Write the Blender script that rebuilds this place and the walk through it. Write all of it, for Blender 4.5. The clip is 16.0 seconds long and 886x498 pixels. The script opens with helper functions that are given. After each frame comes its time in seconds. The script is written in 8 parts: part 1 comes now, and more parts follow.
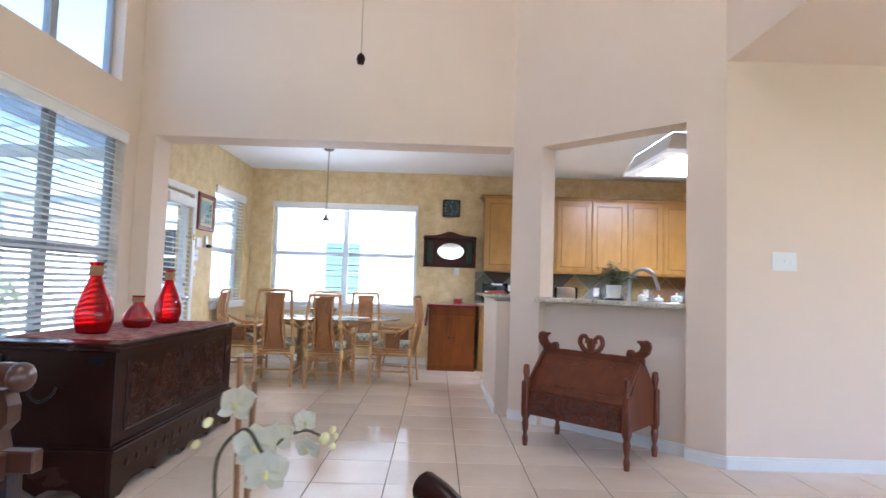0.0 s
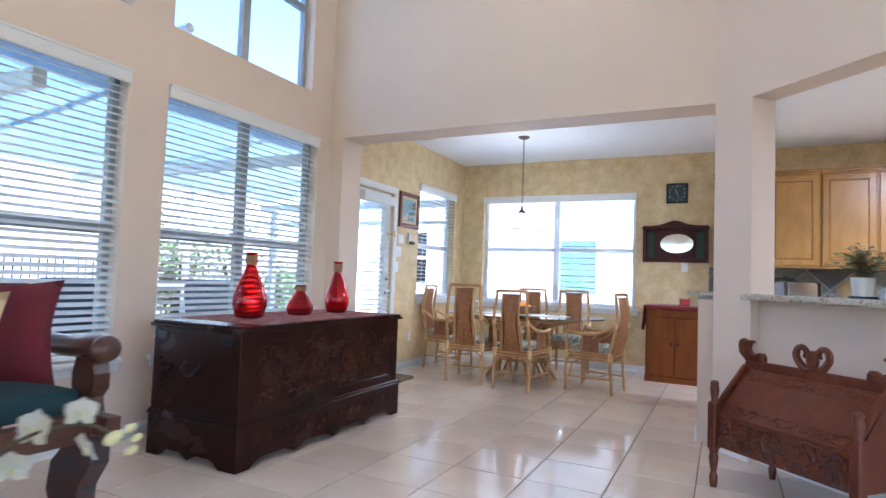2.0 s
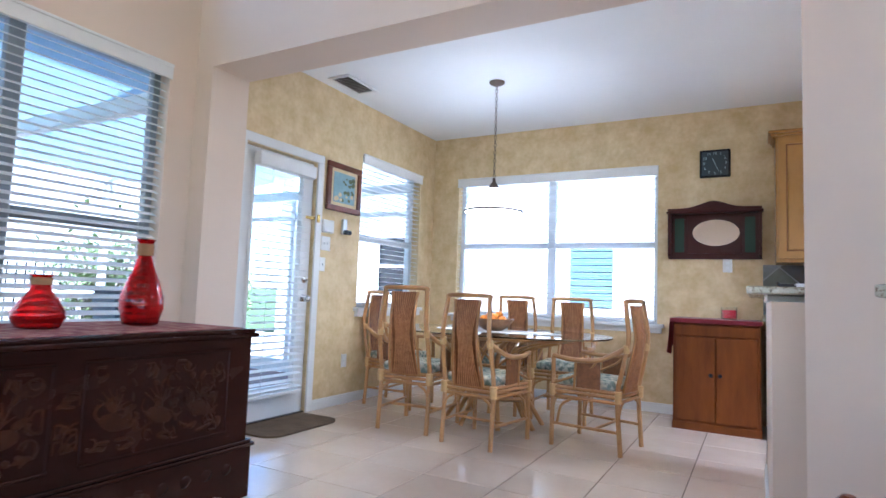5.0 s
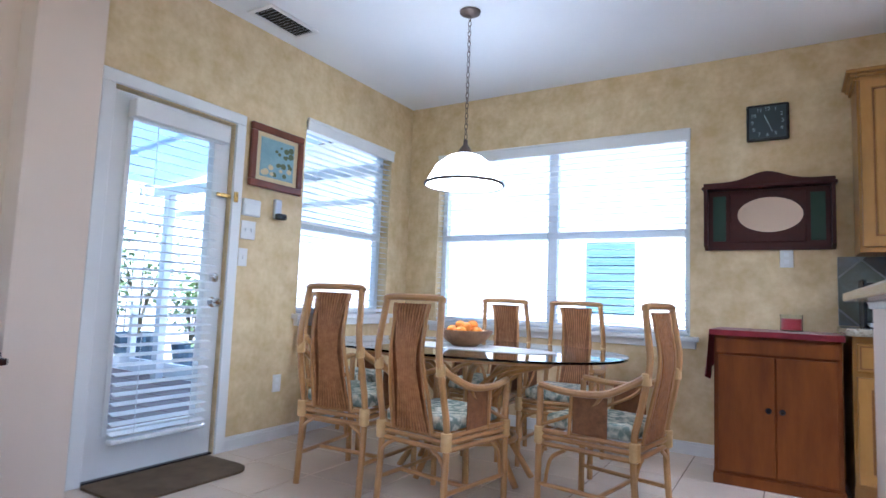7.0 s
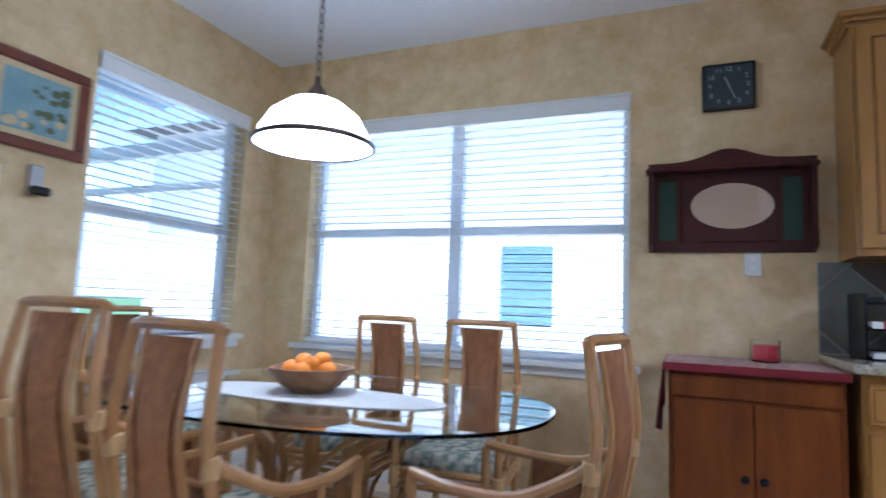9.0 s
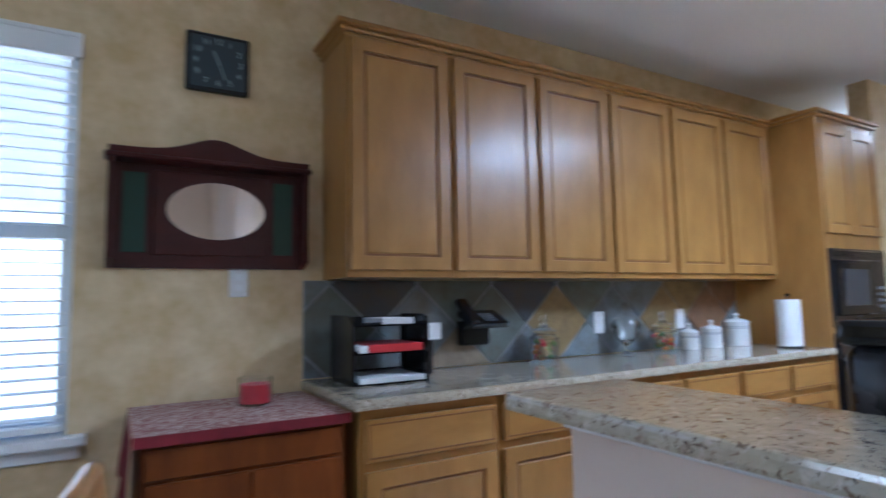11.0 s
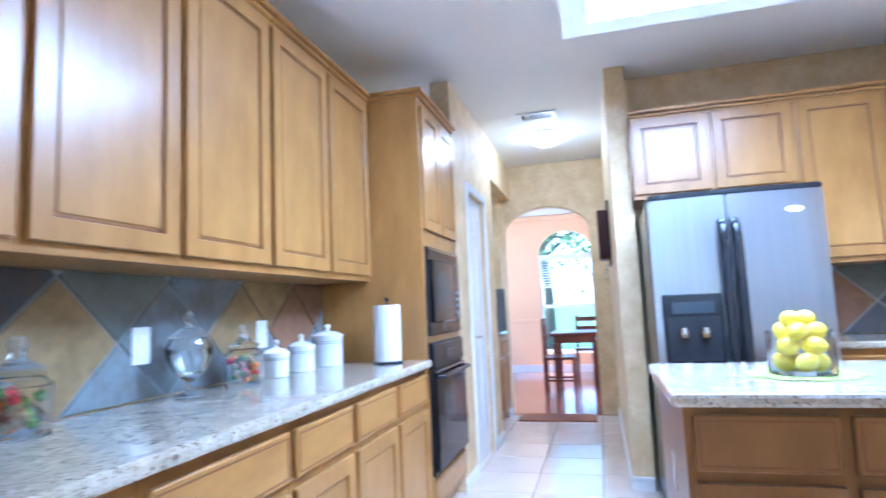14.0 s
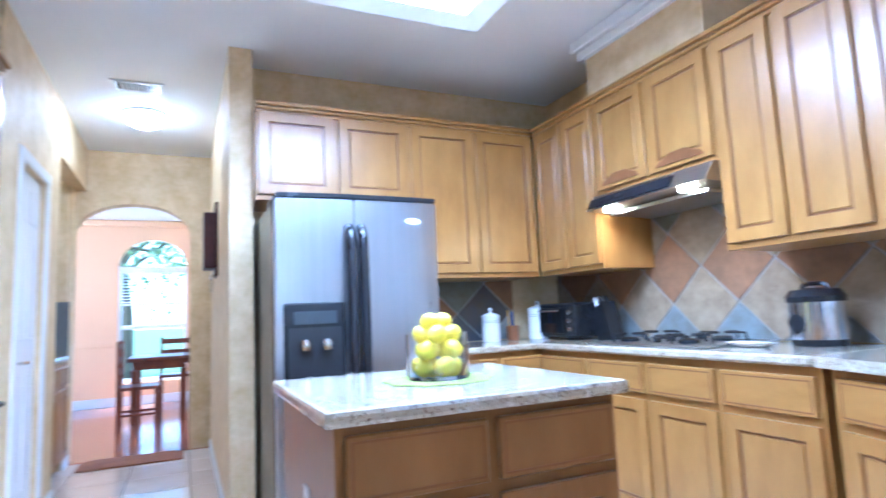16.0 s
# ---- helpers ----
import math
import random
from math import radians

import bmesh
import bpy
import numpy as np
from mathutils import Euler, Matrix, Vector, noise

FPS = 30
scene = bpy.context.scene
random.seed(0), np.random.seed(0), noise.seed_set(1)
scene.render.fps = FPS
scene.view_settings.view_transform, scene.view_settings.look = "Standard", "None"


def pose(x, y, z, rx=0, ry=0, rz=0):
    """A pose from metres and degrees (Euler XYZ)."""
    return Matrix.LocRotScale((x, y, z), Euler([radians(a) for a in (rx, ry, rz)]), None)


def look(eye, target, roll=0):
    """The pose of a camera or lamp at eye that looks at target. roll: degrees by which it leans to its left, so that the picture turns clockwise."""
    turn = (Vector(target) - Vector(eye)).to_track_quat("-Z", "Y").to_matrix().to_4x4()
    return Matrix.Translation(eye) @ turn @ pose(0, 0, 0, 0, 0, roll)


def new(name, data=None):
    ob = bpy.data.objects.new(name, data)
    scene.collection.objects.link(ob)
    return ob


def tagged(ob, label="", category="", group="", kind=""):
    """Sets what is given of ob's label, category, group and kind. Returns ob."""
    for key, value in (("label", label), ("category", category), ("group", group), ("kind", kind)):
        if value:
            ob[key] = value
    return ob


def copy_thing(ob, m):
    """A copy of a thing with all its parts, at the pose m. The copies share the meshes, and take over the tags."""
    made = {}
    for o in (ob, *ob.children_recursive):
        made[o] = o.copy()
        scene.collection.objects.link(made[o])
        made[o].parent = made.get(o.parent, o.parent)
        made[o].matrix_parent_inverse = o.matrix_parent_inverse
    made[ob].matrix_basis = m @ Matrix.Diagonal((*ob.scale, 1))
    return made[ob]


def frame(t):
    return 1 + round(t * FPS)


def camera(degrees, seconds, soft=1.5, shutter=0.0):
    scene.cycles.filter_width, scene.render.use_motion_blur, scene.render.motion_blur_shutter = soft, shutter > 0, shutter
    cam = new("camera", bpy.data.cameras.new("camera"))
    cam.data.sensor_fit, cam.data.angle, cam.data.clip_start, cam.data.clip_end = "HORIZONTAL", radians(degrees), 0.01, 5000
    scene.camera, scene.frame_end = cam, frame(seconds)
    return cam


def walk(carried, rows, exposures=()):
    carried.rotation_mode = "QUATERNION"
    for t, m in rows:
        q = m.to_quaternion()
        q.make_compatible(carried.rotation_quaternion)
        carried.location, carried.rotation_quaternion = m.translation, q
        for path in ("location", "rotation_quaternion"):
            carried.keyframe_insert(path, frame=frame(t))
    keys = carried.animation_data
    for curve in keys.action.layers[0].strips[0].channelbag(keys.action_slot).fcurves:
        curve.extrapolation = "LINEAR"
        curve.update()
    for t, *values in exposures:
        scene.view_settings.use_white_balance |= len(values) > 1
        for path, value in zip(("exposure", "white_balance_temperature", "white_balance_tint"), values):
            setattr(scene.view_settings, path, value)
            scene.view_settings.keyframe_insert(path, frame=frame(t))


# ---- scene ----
cam = camera(75.7, 16.0, shutter=0.5)
PATH = [
    (0, (1.139, 0.855, 1.158), (1.16, 2.851, 1.278), 1.8),
    (0.5, (1.375, 0.956, 1.151), (1.2, 2.945, 1.266), 1.8),
    (0.8, (1.542, 1.027, 1.146), (1.183, 2.991, 1.26), 1.8),
    (1, (1.636, 1.081, 1.148), (1.128, 3.012, 1.259), 1.9),
    (1.5, (1.77, 1.227, 1.119), (1.001, 3.071, 1.217), 2.1),
    (2, (1.868, 1.514, 1.103), (0.982, 3.304, 1.202), 2.1),
    (2.5, (1.924, 1.85, 1.077), (1.01, 3.626, 1.181), 2.1),
    (3, (1.928, 2.185, 1.062), (0.982, 3.943, 1.183), 2.1),
    (3.5, (1.876, 2.571, 1.048), (0.92, 4.322, 1.187), 2.1),
    (4, (1.789, 2.881, 1.025), (0.838, 4.634, 1.171), 2.1),
    (6.5, (1.493, 4.489, 0.977), (0.48, 6.204, 1.153), 2.2),
    (7, (1.432, 4.777, 0.989), (0.399, 6.481, 1.163), 2.2),
    (7.5, (1.347, 5.059, 0.991), (0.306, 6.758, 1.162), 2.3),
    (8, (1.279, 5.327, 0.998), (0.232, 7.02, 1.188), 2.3),
    (8.2, (1.261, 5.442, 0.996), (0.219, 7.138, 1.192), 2.4),
    (10.5, (0.894, 6.506, 1.236), (1.428, 8.423, 1.437), -0.2),
    (11, (0.98, 6.604, 1.242), (1.978, 8.327, 1.424), -1.1),
    (11.5, (1.075, 6.785, 1.279), (2.369, 8.298, 1.461), -1.5),
    (12, (1.182, 6.948, 1.256), (2.646, 8.298, 1.445), -2.0),
    (12.5, (1.345, 7.161, 1.242), (3.01, 8.252, 1.432), -2.2),
    (13, (1.442, 7.314, 1.214), (3.218, 8.215, 1.397), -2.1),
    (13.5, (1.655, 7.505, 1.216), (3.496, 8.261, 1.416), -2.4),
    (14, (1.839, 7.556, 1.183), (3.76, 8.073, 1.389), -2.5),
    (14.5, (1.988, 7.683, 1.166), (3.976, 7.772, 1.369), -2.4),
    (15, (2.152, 7.728, 1.134), (4.129, 7.512, 1.34), -2.5),
    (15.5, (2.287, 7.673, 1.132), (4.214, 7.186, 1.353), -2.5),
    (16, (2.304, 7.66, 1.119), (4.112, 6.834, 1.346), -2.6),
]
walk(cam, [(t, look(eye, target, roll)) for t, eye, target, roll in PATH],
     [(0, 2.35, 5150, 11), (1.5, 2.3, 4950, 11), (4.2, 2.38, 4850, 11), (6.3, 2.18, 4760, 11), (8.2, 1.96, 4600, 11), (10.3, 1.5, 4600, 8), (11, 1.55, 4480, 8), (11.6, 2.0, 4200, 8), (12.2, 2.41, 4180, 8), (13, 2.58, 3990, 8), (15, 2.65, 3990, 9), (16, 2.63, 3990, 9)])

# ---- world, sun, exposure ----
world = bpy.data.worlds.new("sky")
scene.world = world
world.use_nodes = True
wn = world.node_tree
sky = wn.nodes.new("ShaderNodeTexSky")
sky.sky_type = "NISHITA"
sky.sun_disc = False
sky.sun_elevation, sky.sun_rotation = radians(66.5), radians(122.5)
wn.nodes["Background"].inputs["Strength"].default_value = 0.15
wn.links.new(sky.outputs[0], wn.nodes["Background"].inputs["Color"])
sun = new("sun", bpy.data.lights.new("sun", "SUN"))
sun.data.energy, sun.data.angle, sun.data.color = 5.0, radians(2), (1, 0.95, 0.88)
sun.matrix_world = look((7.5, -1.5, 20), (2, 2, 5))


# ---- materials ----
def material(name, base, second=None, rough=0.5, metal=0.0, scale=3.0, fine=60.0, bump=0.1, stretch=(1, 1, 1),
             mix=0.5, spec=0.5, coat=0.0, vary=0.0, contrast=0.25):
    m = bpy.data.materials.new(name)
    m.use_nodes = True
    t = m.node_tree
    b = t.nodes["Principled BSDF"]
    co = t.nodes.new("ShaderNodeTexCoord")
    mp = t.nodes.new("ShaderNodeMapping")
    mp.inputs["Scale"].default_value = stretch
    t.links.new(co.outputs["Object"], mp.inputs[0])
    n1, n2 = t.nodes.new("ShaderNodeTexNoise"), t.nodes.new("ShaderNodeTexNoise")
    for n, sc, det in ((n1, scale, 6), (n2, fine, 3)):
        n.inputs["Scale"].default_value, n.inputs["Detail"].default_value = sc, det
        t.links.new(mp.outputs[0], n.inputs["Vector"])
    add = t.nodes.new("ShaderNodeMath")
    add.operation = "MULTIPLY_ADD"
    add.inputs[1].default_value = mix * 0.5
    t.links.new(n2.outputs[0], add.inputs[0])
    t.links.new(n1.outputs[0], add.inputs[2])
    ramp = t.nodes.new("ShaderNodeValToRGB")
    mid = 0.5 + mix * 0.25
    ramp.color_ramp.elements[0].position = mid - contrast
    ramp.color_ramp.elements[1].position = mid + contrast
    second = second or tuple(c * 0.88 for c in base)
    ramp.color_ramp.elements[0].color = (*second, 1)
    ramp.color_ramp.elements[1].color = (*base, 1)
    t.links.new(add.outputs[0], ramp.inputs[0])
    out = ramp.outputs[0]
    if vary:
        info, hsv = t.nodes.new("ShaderNodeObjectInfo"), t.nodes.new("ShaderNodeHueSaturation")
        rng = t.nodes.new("ShaderNodeMapRange")
        rng.inputs["To Min"].default_value, rng.inputs["To Max"].default_value = 1 - vary, 1 + vary
        t.links.new(info.outputs["Random"], rng.inputs[0])
        t.links.new(rng.outputs[0], hsv.inputs["Value"])
        t.links.new(out, hsv.inputs["Color"])
        out = hsv.outputs[0]
    t.links.new(out, b.inputs["Base Color"])
    b.inputs["Metallic"].default_value = metal
    rr = t.nodes.new("ShaderNodeMapRange")
    rr.inputs["To Min"].default_value, rr.inputs["To Max"].default_value = max(rough - 0.06, 0.02), min(rough + 0.06, 1)
    t.links.new(n1.outputs[0], rr.inputs[0])
    t.links.new(rr.outputs[0], b.inputs["Roughness"])
    b.inputs["Specular IOR Level"].default_value = spec
    b.inputs["Coat Weight"].default_value = coat
    b.inputs["Coat Roughness"].default_value = 0.12
    if bump:
        bp = t.nodes.new("ShaderNodeBump")
        bp.inputs["Strength"].default_value, bp.inputs["Distance"].default_value = bump, 0.01
        t.links.new(n2.outputs[0], bp.inputs["Height"])
        t.links.new(bp.outputs[0], b.inputs["Normal"])
    return m


def glass(name, color=(1, 1, 1), rough=0.0, ior=1.45):
    m = bpy.data.materials.new(name)
    m.use_nodes = True
    b = m.node_tree.nodes["Principled BSDF"]
    b.inputs["Base Color"].default_value = (*color, 1)
    b.inputs["Roughness"].default_value, b.inputs["IOR"].default_value = rough, ior
    b.inputs["Transmission Weight"].default_value = 1
    return m


def glow(name, color, strength):
    m = bpy.data.materials.new(name)
    m.use_nodes = True
    b = m.node_tree.nodes["Principled BSDF"]
    b.inputs["Base Color"].default_value = (0.9, 0.9, 0.9, 1)
    b.inputs["Emission Color"].default_value = (*color, 1)
    b.inputs["Emission Strength"].default_value = strength
    return m


def granite(name):
    m = material(name, (0.55, 0.49, 0.36), (0.40, 0.345, 0.245), rough=0.13, scale=14, fine=70, bump=0.0, mix=1.0, coat=0.4)
    t = m.node_tree
    b = t.nodes["Principled BSDF"]
    src = b.inputs["Base Color"].links[0].from_socket
    co = t.nodes.new("ShaderNodeTexCoord")
    last = src
    for sc, lo, hi, col in ((62, 0.61, 0.68, (0.17, 0.125, 0.085)), (85, 0.60, 0.68, (0.24, 0.17, 0.11)), (45, 0.56, 0.74, (0.64, 0.58, 0.47)), (150, 0.64, 0.70, (0.10, 0.07, 0.05))):
        n, r, mx = t.nodes.new("ShaderNodeTexNoise"), t.nodes.new("ShaderNodeMapRange"), t.nodes.new("ShaderNodeMix")
        n.inputs["Scale"].default_value, n.inputs["Detail"].default_value, n.inputs["Distortion"].default_value = sc, 2, 0.6
        r.inputs["From Min"].default_value, r.inputs["From Max"].default_value = lo, hi
        mx.data_type = "RGBA"
        mx.inputs["B"].default_value = (*col, 1)
        t.links.new(co.outputs["Object"], n.inputs["Vector"])
        t.links.new(n.outputs[0], r.inputs[0])
        t.links.new(r.outputs[0], mx.inputs["Factor"])
        t.links.new(last, mx.inputs["A"])
        last = mx.outputs["Result"]
    t.links.new(last, b.inputs["Base Color"])
    return m


M_BEIGE = material("beige_paint", (0.76, 0.62, 0.50), (0.73, 0.59, 0.47), rough=0.65, scale=1.2, fine=160, bump=0.05)
M_SPONGE = material("sponged_yellow_paint", (0.78, 0.622, 0.368), (0.598, 0.43, 0.195), rough=0.6, scale=7, fine=26, bump=0.05, mix=0.9, contrast=0.24)
M_PEACH = material("peach_paint", (0.84, 0.535, 0.30), (0.80, 0.495, 0.27), rough=0.6, scale=1.5, fine=120, bump=0.04)
M_CEIL = material("white_ceiling_paint", (0.88, 0.88, 0.88), (0.84, 0.84, 0.84), rough=0.8, scale=1.5, fine=90, bump=0.15)
M_TRIM = material("white_trim_paint", (0.82, 0.81, 0.79), (0.77, 0.76, 0.74), rough=0.35, scale=4, fine=80, bump=0.02)
M_VINYL = material("white_vinyl", (0.80, 0.82, 0.84), (0.75, 0.77, 0.79), rough=0.35, scale=4, fine=60, bump=0.02)
# Backlit shade put into the frame colour of the living room windows.
M_BACKLIT_VINYL = material("backlit_grey_vinyl", (0.36, 0.38, 0.40), (0.31, 0.33, 0.35), rough=0.4, scale=4, fine=60, bump=0.02)
M_SLAT = material("white_blind_slat", (0.84, 0.84, 0.83), (0.79, 0.79, 0.78), rough=0.45, scale=3, fine=60, bump=0.02)
M_TILE = material("cream_floor_tile", (0.78, 0.66, 0.54), (0.69, 0.56, 0.44), rough=0.10, scale=2.5, fine=30, bump=0.015, spec=0.6, vary=0.06)
M_GROUT = material("brown_grout", (0.20, 0.15, 0.11), (0.14, 0.10, 0.075), rough=0.85, scale=8, fine=120, bump=0.3)
M_MAPLE = material("honey_maple", (0.452, 0.240, 0.055), (0.285, 0.134, 0.026), rough=0.32, scale=3.2, fine=22, bump=0.01, stretch=(2.6, 2.6, 0.9), mix=0.35, coat=0.12, contrast=0.30, vary=0.05)
M_MAPLE_H = material("honey_maple_flat", (0.452, 0.240, 0.055), (0.285, 0.134, 0.026), rough=0.32, scale=3.2, fine=22, bump=0.01, stretch=(1.0, 1.0, 3.0), mix=0.35, coat=0.12, contrast=0.30, vary=0.05)
M_GLAZE = material("dark_glazed_groove", (0.24, 0.10, 0.028), (0.17, 0.066, 0.018), rough=0.35, scale=6, fine=60, bump=0.02)
M_DARK_MAPLE = material("dark_brown_maple", (0.29, 0.142, 0.038), (0.19, 0.085, 0.021), rough=0.33, scale=3.2, fine=22, bump=0.01, stretch=(2.6, 2.6, 0.9), mix=0.35, coat=0.1, contrast=0.30)
M_GRANITE = granite("speckled_granite")
M_STEEL = material("brushed_steel", (0.50, 0.51, 0.53), (0.44, 0.45, 0.47), rough=0.30, metal=1.0, scale=2, fine=80, bump=0.01, stretch=(20, 20, 0.6))
M_CHROME = material("chrome", (0.75, 0.75, 0.76), (0.70, 0.70, 0.71), rough=0.12, metal=1.0, scale=4, fine=40, bump=0.0)
M_BLACK = material("black_plastic", (0.018, 0.018, 0.02), (0.012, 0.012, 0.014), rough=0.25, scale=5, fine=60, bump=0.01)
M_BGLASS = material("black_glass", (0.010, 0.010, 0.012), (0.008, 0.008, 0.009), rough=0.06, scale=5, fine=60, bump=0.0)
M_GLASS = glass("window_glass", (1, 1, 1), 0.0, 1.02)
M_CLEAR = glass("clear_glass", (0.975, 0.985, 0.98))
M_TABLEGLASS = glass("table_glass", (0.92, 0.98, 0.965))
M_MIRROR = material("mirror", (0.85, 0.85, 0.84), (0.84, 0.84, 0.83), rough=0.05, metal=1.0, bump=0.0)
M_DARKWOOD = material("dark_carved_wood", (0.030, 0.0078, 0.0046), (0.016, 0.0045, 0.0032), rough=0.26, scale=3, fine=30, bump=0.015, stretch=(1, 1, 1.5), spec=0.18)
M_REDWOOD = material("reddish_walnut", (0.165, 0.040, 0.013), (0.085, 0.019, 0.007), rough=0.33, scale=4, fine=30, bump=0.04, stretch=(3, 3, 1), coat=0.06, spec=0.4)
M_MAHOG = material("mahogany", (0.065, 0.012, 0.009), (0.038, 0.007, 0.006), rough=0.4, scale=5, fine=40, bump=0.03, stretch=(1, 3, 3), coat=0.0, spec=0.3)
M_PINE = material("brown_stained_pine", (0.21, 0.058, 0.008), (0.12, 0.030, 0.005), rough=0.45, scale=3, fine=22, bump=0.03, stretch=(5, 5, 0.8), coat=0.0, spec=0.2)
M_RATTAN = material("honey_rattan", (0.54, 0.29, 0.10), (0.38, 0.185, 0.058), rough=0.35, scale=9, fine=60, bump=0.06, coat=0.2)
M_CANE = material("woven_cane", (0.30, 0.125, 0.045), (0.17, 0.066, 0.022), rough=0.5, scale=30, fine=120, bump=0.3)
M_WHITECER = material("white_ceramic", (0.82, 0.82, 0.80), (0.78, 0.78, 0.76), rough=0.15, scale=5, fine=40, bump=0.0, coat=0.3)


# ---- building tools ----
def link(name, bm, mat, parent=None, smooth=False):
    bmesh.ops.recalc_face_normals(bm, faces=bm.faces)
    me = bpy.data.meshes.new(name)
    bm.to_mesh(me)
    bm.free()
    if smooth:
        me.polygons.foreach_set("use_smooth", [True] * len(me.polygons))
        me.set_sharp_from_angle(angle=radians(38))
    me.materials.append(mat)
    ob = new(name, me)
    if parent:
        ob.parent = parent
    return ob


def part(name, bm, mat, parent, label="", smooth=False):
    return tagged(link(name, bm, mat, parent, smooth), label)


def thing(name, label, category, at=(0, 0, 0), turn=0, group="", kind=""):
    ob = new(name)
    ob.empty_display_size = 0.1
    ob.matrix_world = pose(*at, 0, 0, turn)
    return tagged(ob, label, category, group, kind)


def box(x0, x1, y0, y1, z0, z1, bevel=0.0, bm=None, seg=1):
    own = bmesh.new()
    bmesh.ops.create_cube(own, size=1, matrix=Matrix.LocRotScale(((x0 + x1) / 2, (y0 + y1) / 2, (z0 + z1) / 2), None, (abs(x1 - x0), abs(y1 - y0), abs(z1 - z0))))
    if bevel:
        bmesh.ops.bevel(own, geom=own.edges[:], offset=bevel, segments=seg, affect="EDGES", profile=0.6)
    return merge(bm, own)


def merge(bm, own, m=None):
    """Adds own to bm (or returns it), moved by m."""
    if m is not None:
        bmesh.ops.transform(own, matrix=m, verts=own.verts)
    if bm is None:
        return own
    me = bpy.data.meshes.new("tmp")
    own.to_mesh(me)
    bm.from_mesh(me)
    bpy.data.meshes.remove(me)
    own.free()
    return bm


def lathe(profile, seg=24, bm=None, at=(0, 0, 0)):
    """A turned body: profile of (radius, height)."""
    own = bmesh.new()
    rings = []
    for r, z in profile:
        if r < 1e-5:
            rings.append([own.verts.new((0, 0, z))])
        else:
            rings.append([own.verts.new((r * math.cos(2 * math.pi * i / seg), r * math.sin(2 * math.pi * i / seg), z)) for i in range(seg)])
    for a, b in zip(rings, rings[1:]):
        for i in range(seg):
            k = (i + 1) % seg
            if len(a) == 1 and len(b) > 1:
                own.faces.new((a[0], b[i], b[k]))
            elif len(b) == 1 and len(a) > 1:
                own.faces.new((a[i], a[k], b[0]))
            elif len(a) > 1:
                own.faces.new((a[i], a[k], b[k], b[i]))
    return merge(bm, own, Matrix.Translation(at))


def tube(points, r, seg=8, bm=None, r2=None, closed=False):
    """A round bar along points; r2: the radius at its end."""
    own = bmesh.new()
    pts = [Vector(p) for p in points]
    n = len(pts)
    rings = []
    up = None
    for i, p in enumerate(pts):
        d = (pts[(i + 1) % n] - pts[i - 1]) if closed else (pts[min(i + 1, n - 1)] - pts[max(i - 1, 0)])
        d.normalize()
        if up is None:
            up = Vector((0, 0, 1)) if abs(d.z) < 0.9 else Vector((1, 0, 0))
        side = d.cross(up).normalized()
        up = side.cross(d).normalized()
        rad = r if r2 is None else r + (r2 - r) * i / (n - 1)
        rings.append([own.verts.new(p + (side * math.cos(a) + up * math.sin(a)) * rad) for a in (2 * math.pi * k / seg for k in range(seg))])
    last = n if closed else n - 1
    for i in range(last):
        a, b = rings[i], rings[(i + 1) % n]
        for k in range(seg):
            own.faces.new((a[k], a[(k + 1) % seg], b[(k + 1) % seg], b[k]))
    if not closed:
        own.faces.new(rings[0][::-1])
        own.faces.new(rings[-1])
    return merge(bm, own)


def curve(points, steps=6):
    """Smooth points through the given ones (Catmull-Rom)."""
    p = [Vector(q) for q in points]
    p = [2 * p[0] - p[1]] + p + [2 * p[-1] - p[-2]]
    out = []
    for i in range(1, len(p) - 2):
        for k in range(steps):
            t = k / steps
            a, b, c, d = p[i - 1:i + 3]
            out.append(0.5 * (2 * b + (c - a) * t + (2 * a - 5 * b + 4 * c - d) * t * t + (3 * b - a - 3 * c + d) * t ** 3))
    return out + [p[-2]]


def plate(outline, depth, bm=None, bevel=0.0):
    """A flat board: outline of (x, z) in the plane y=0, thickened to y=depth."""
    own = bmesh.new()
    f = own.faces.new([own.verts.new((x, 0, z)) for x, z in outline])
    r = bmesh.ops.extrude_face_region(own, geom=[f])
    bmesh.ops.translate(own, vec=(0, depth, 0), verts=[v for v in r["geom"] if isinstance(v, bmesh.types.BMVert)])
    if bevel:
        bmesh.ops.recalc_face_normals(own, faces=own.faces)
        es = [e for e in own.edges if e.is_manifold and abs(e.calc_face_angle(0)) > 1.0]
        bmesh.ops.bevel(own, geom=es, offset=bevel, segments=1, affect="EDGES")
    return merge(bm, own)


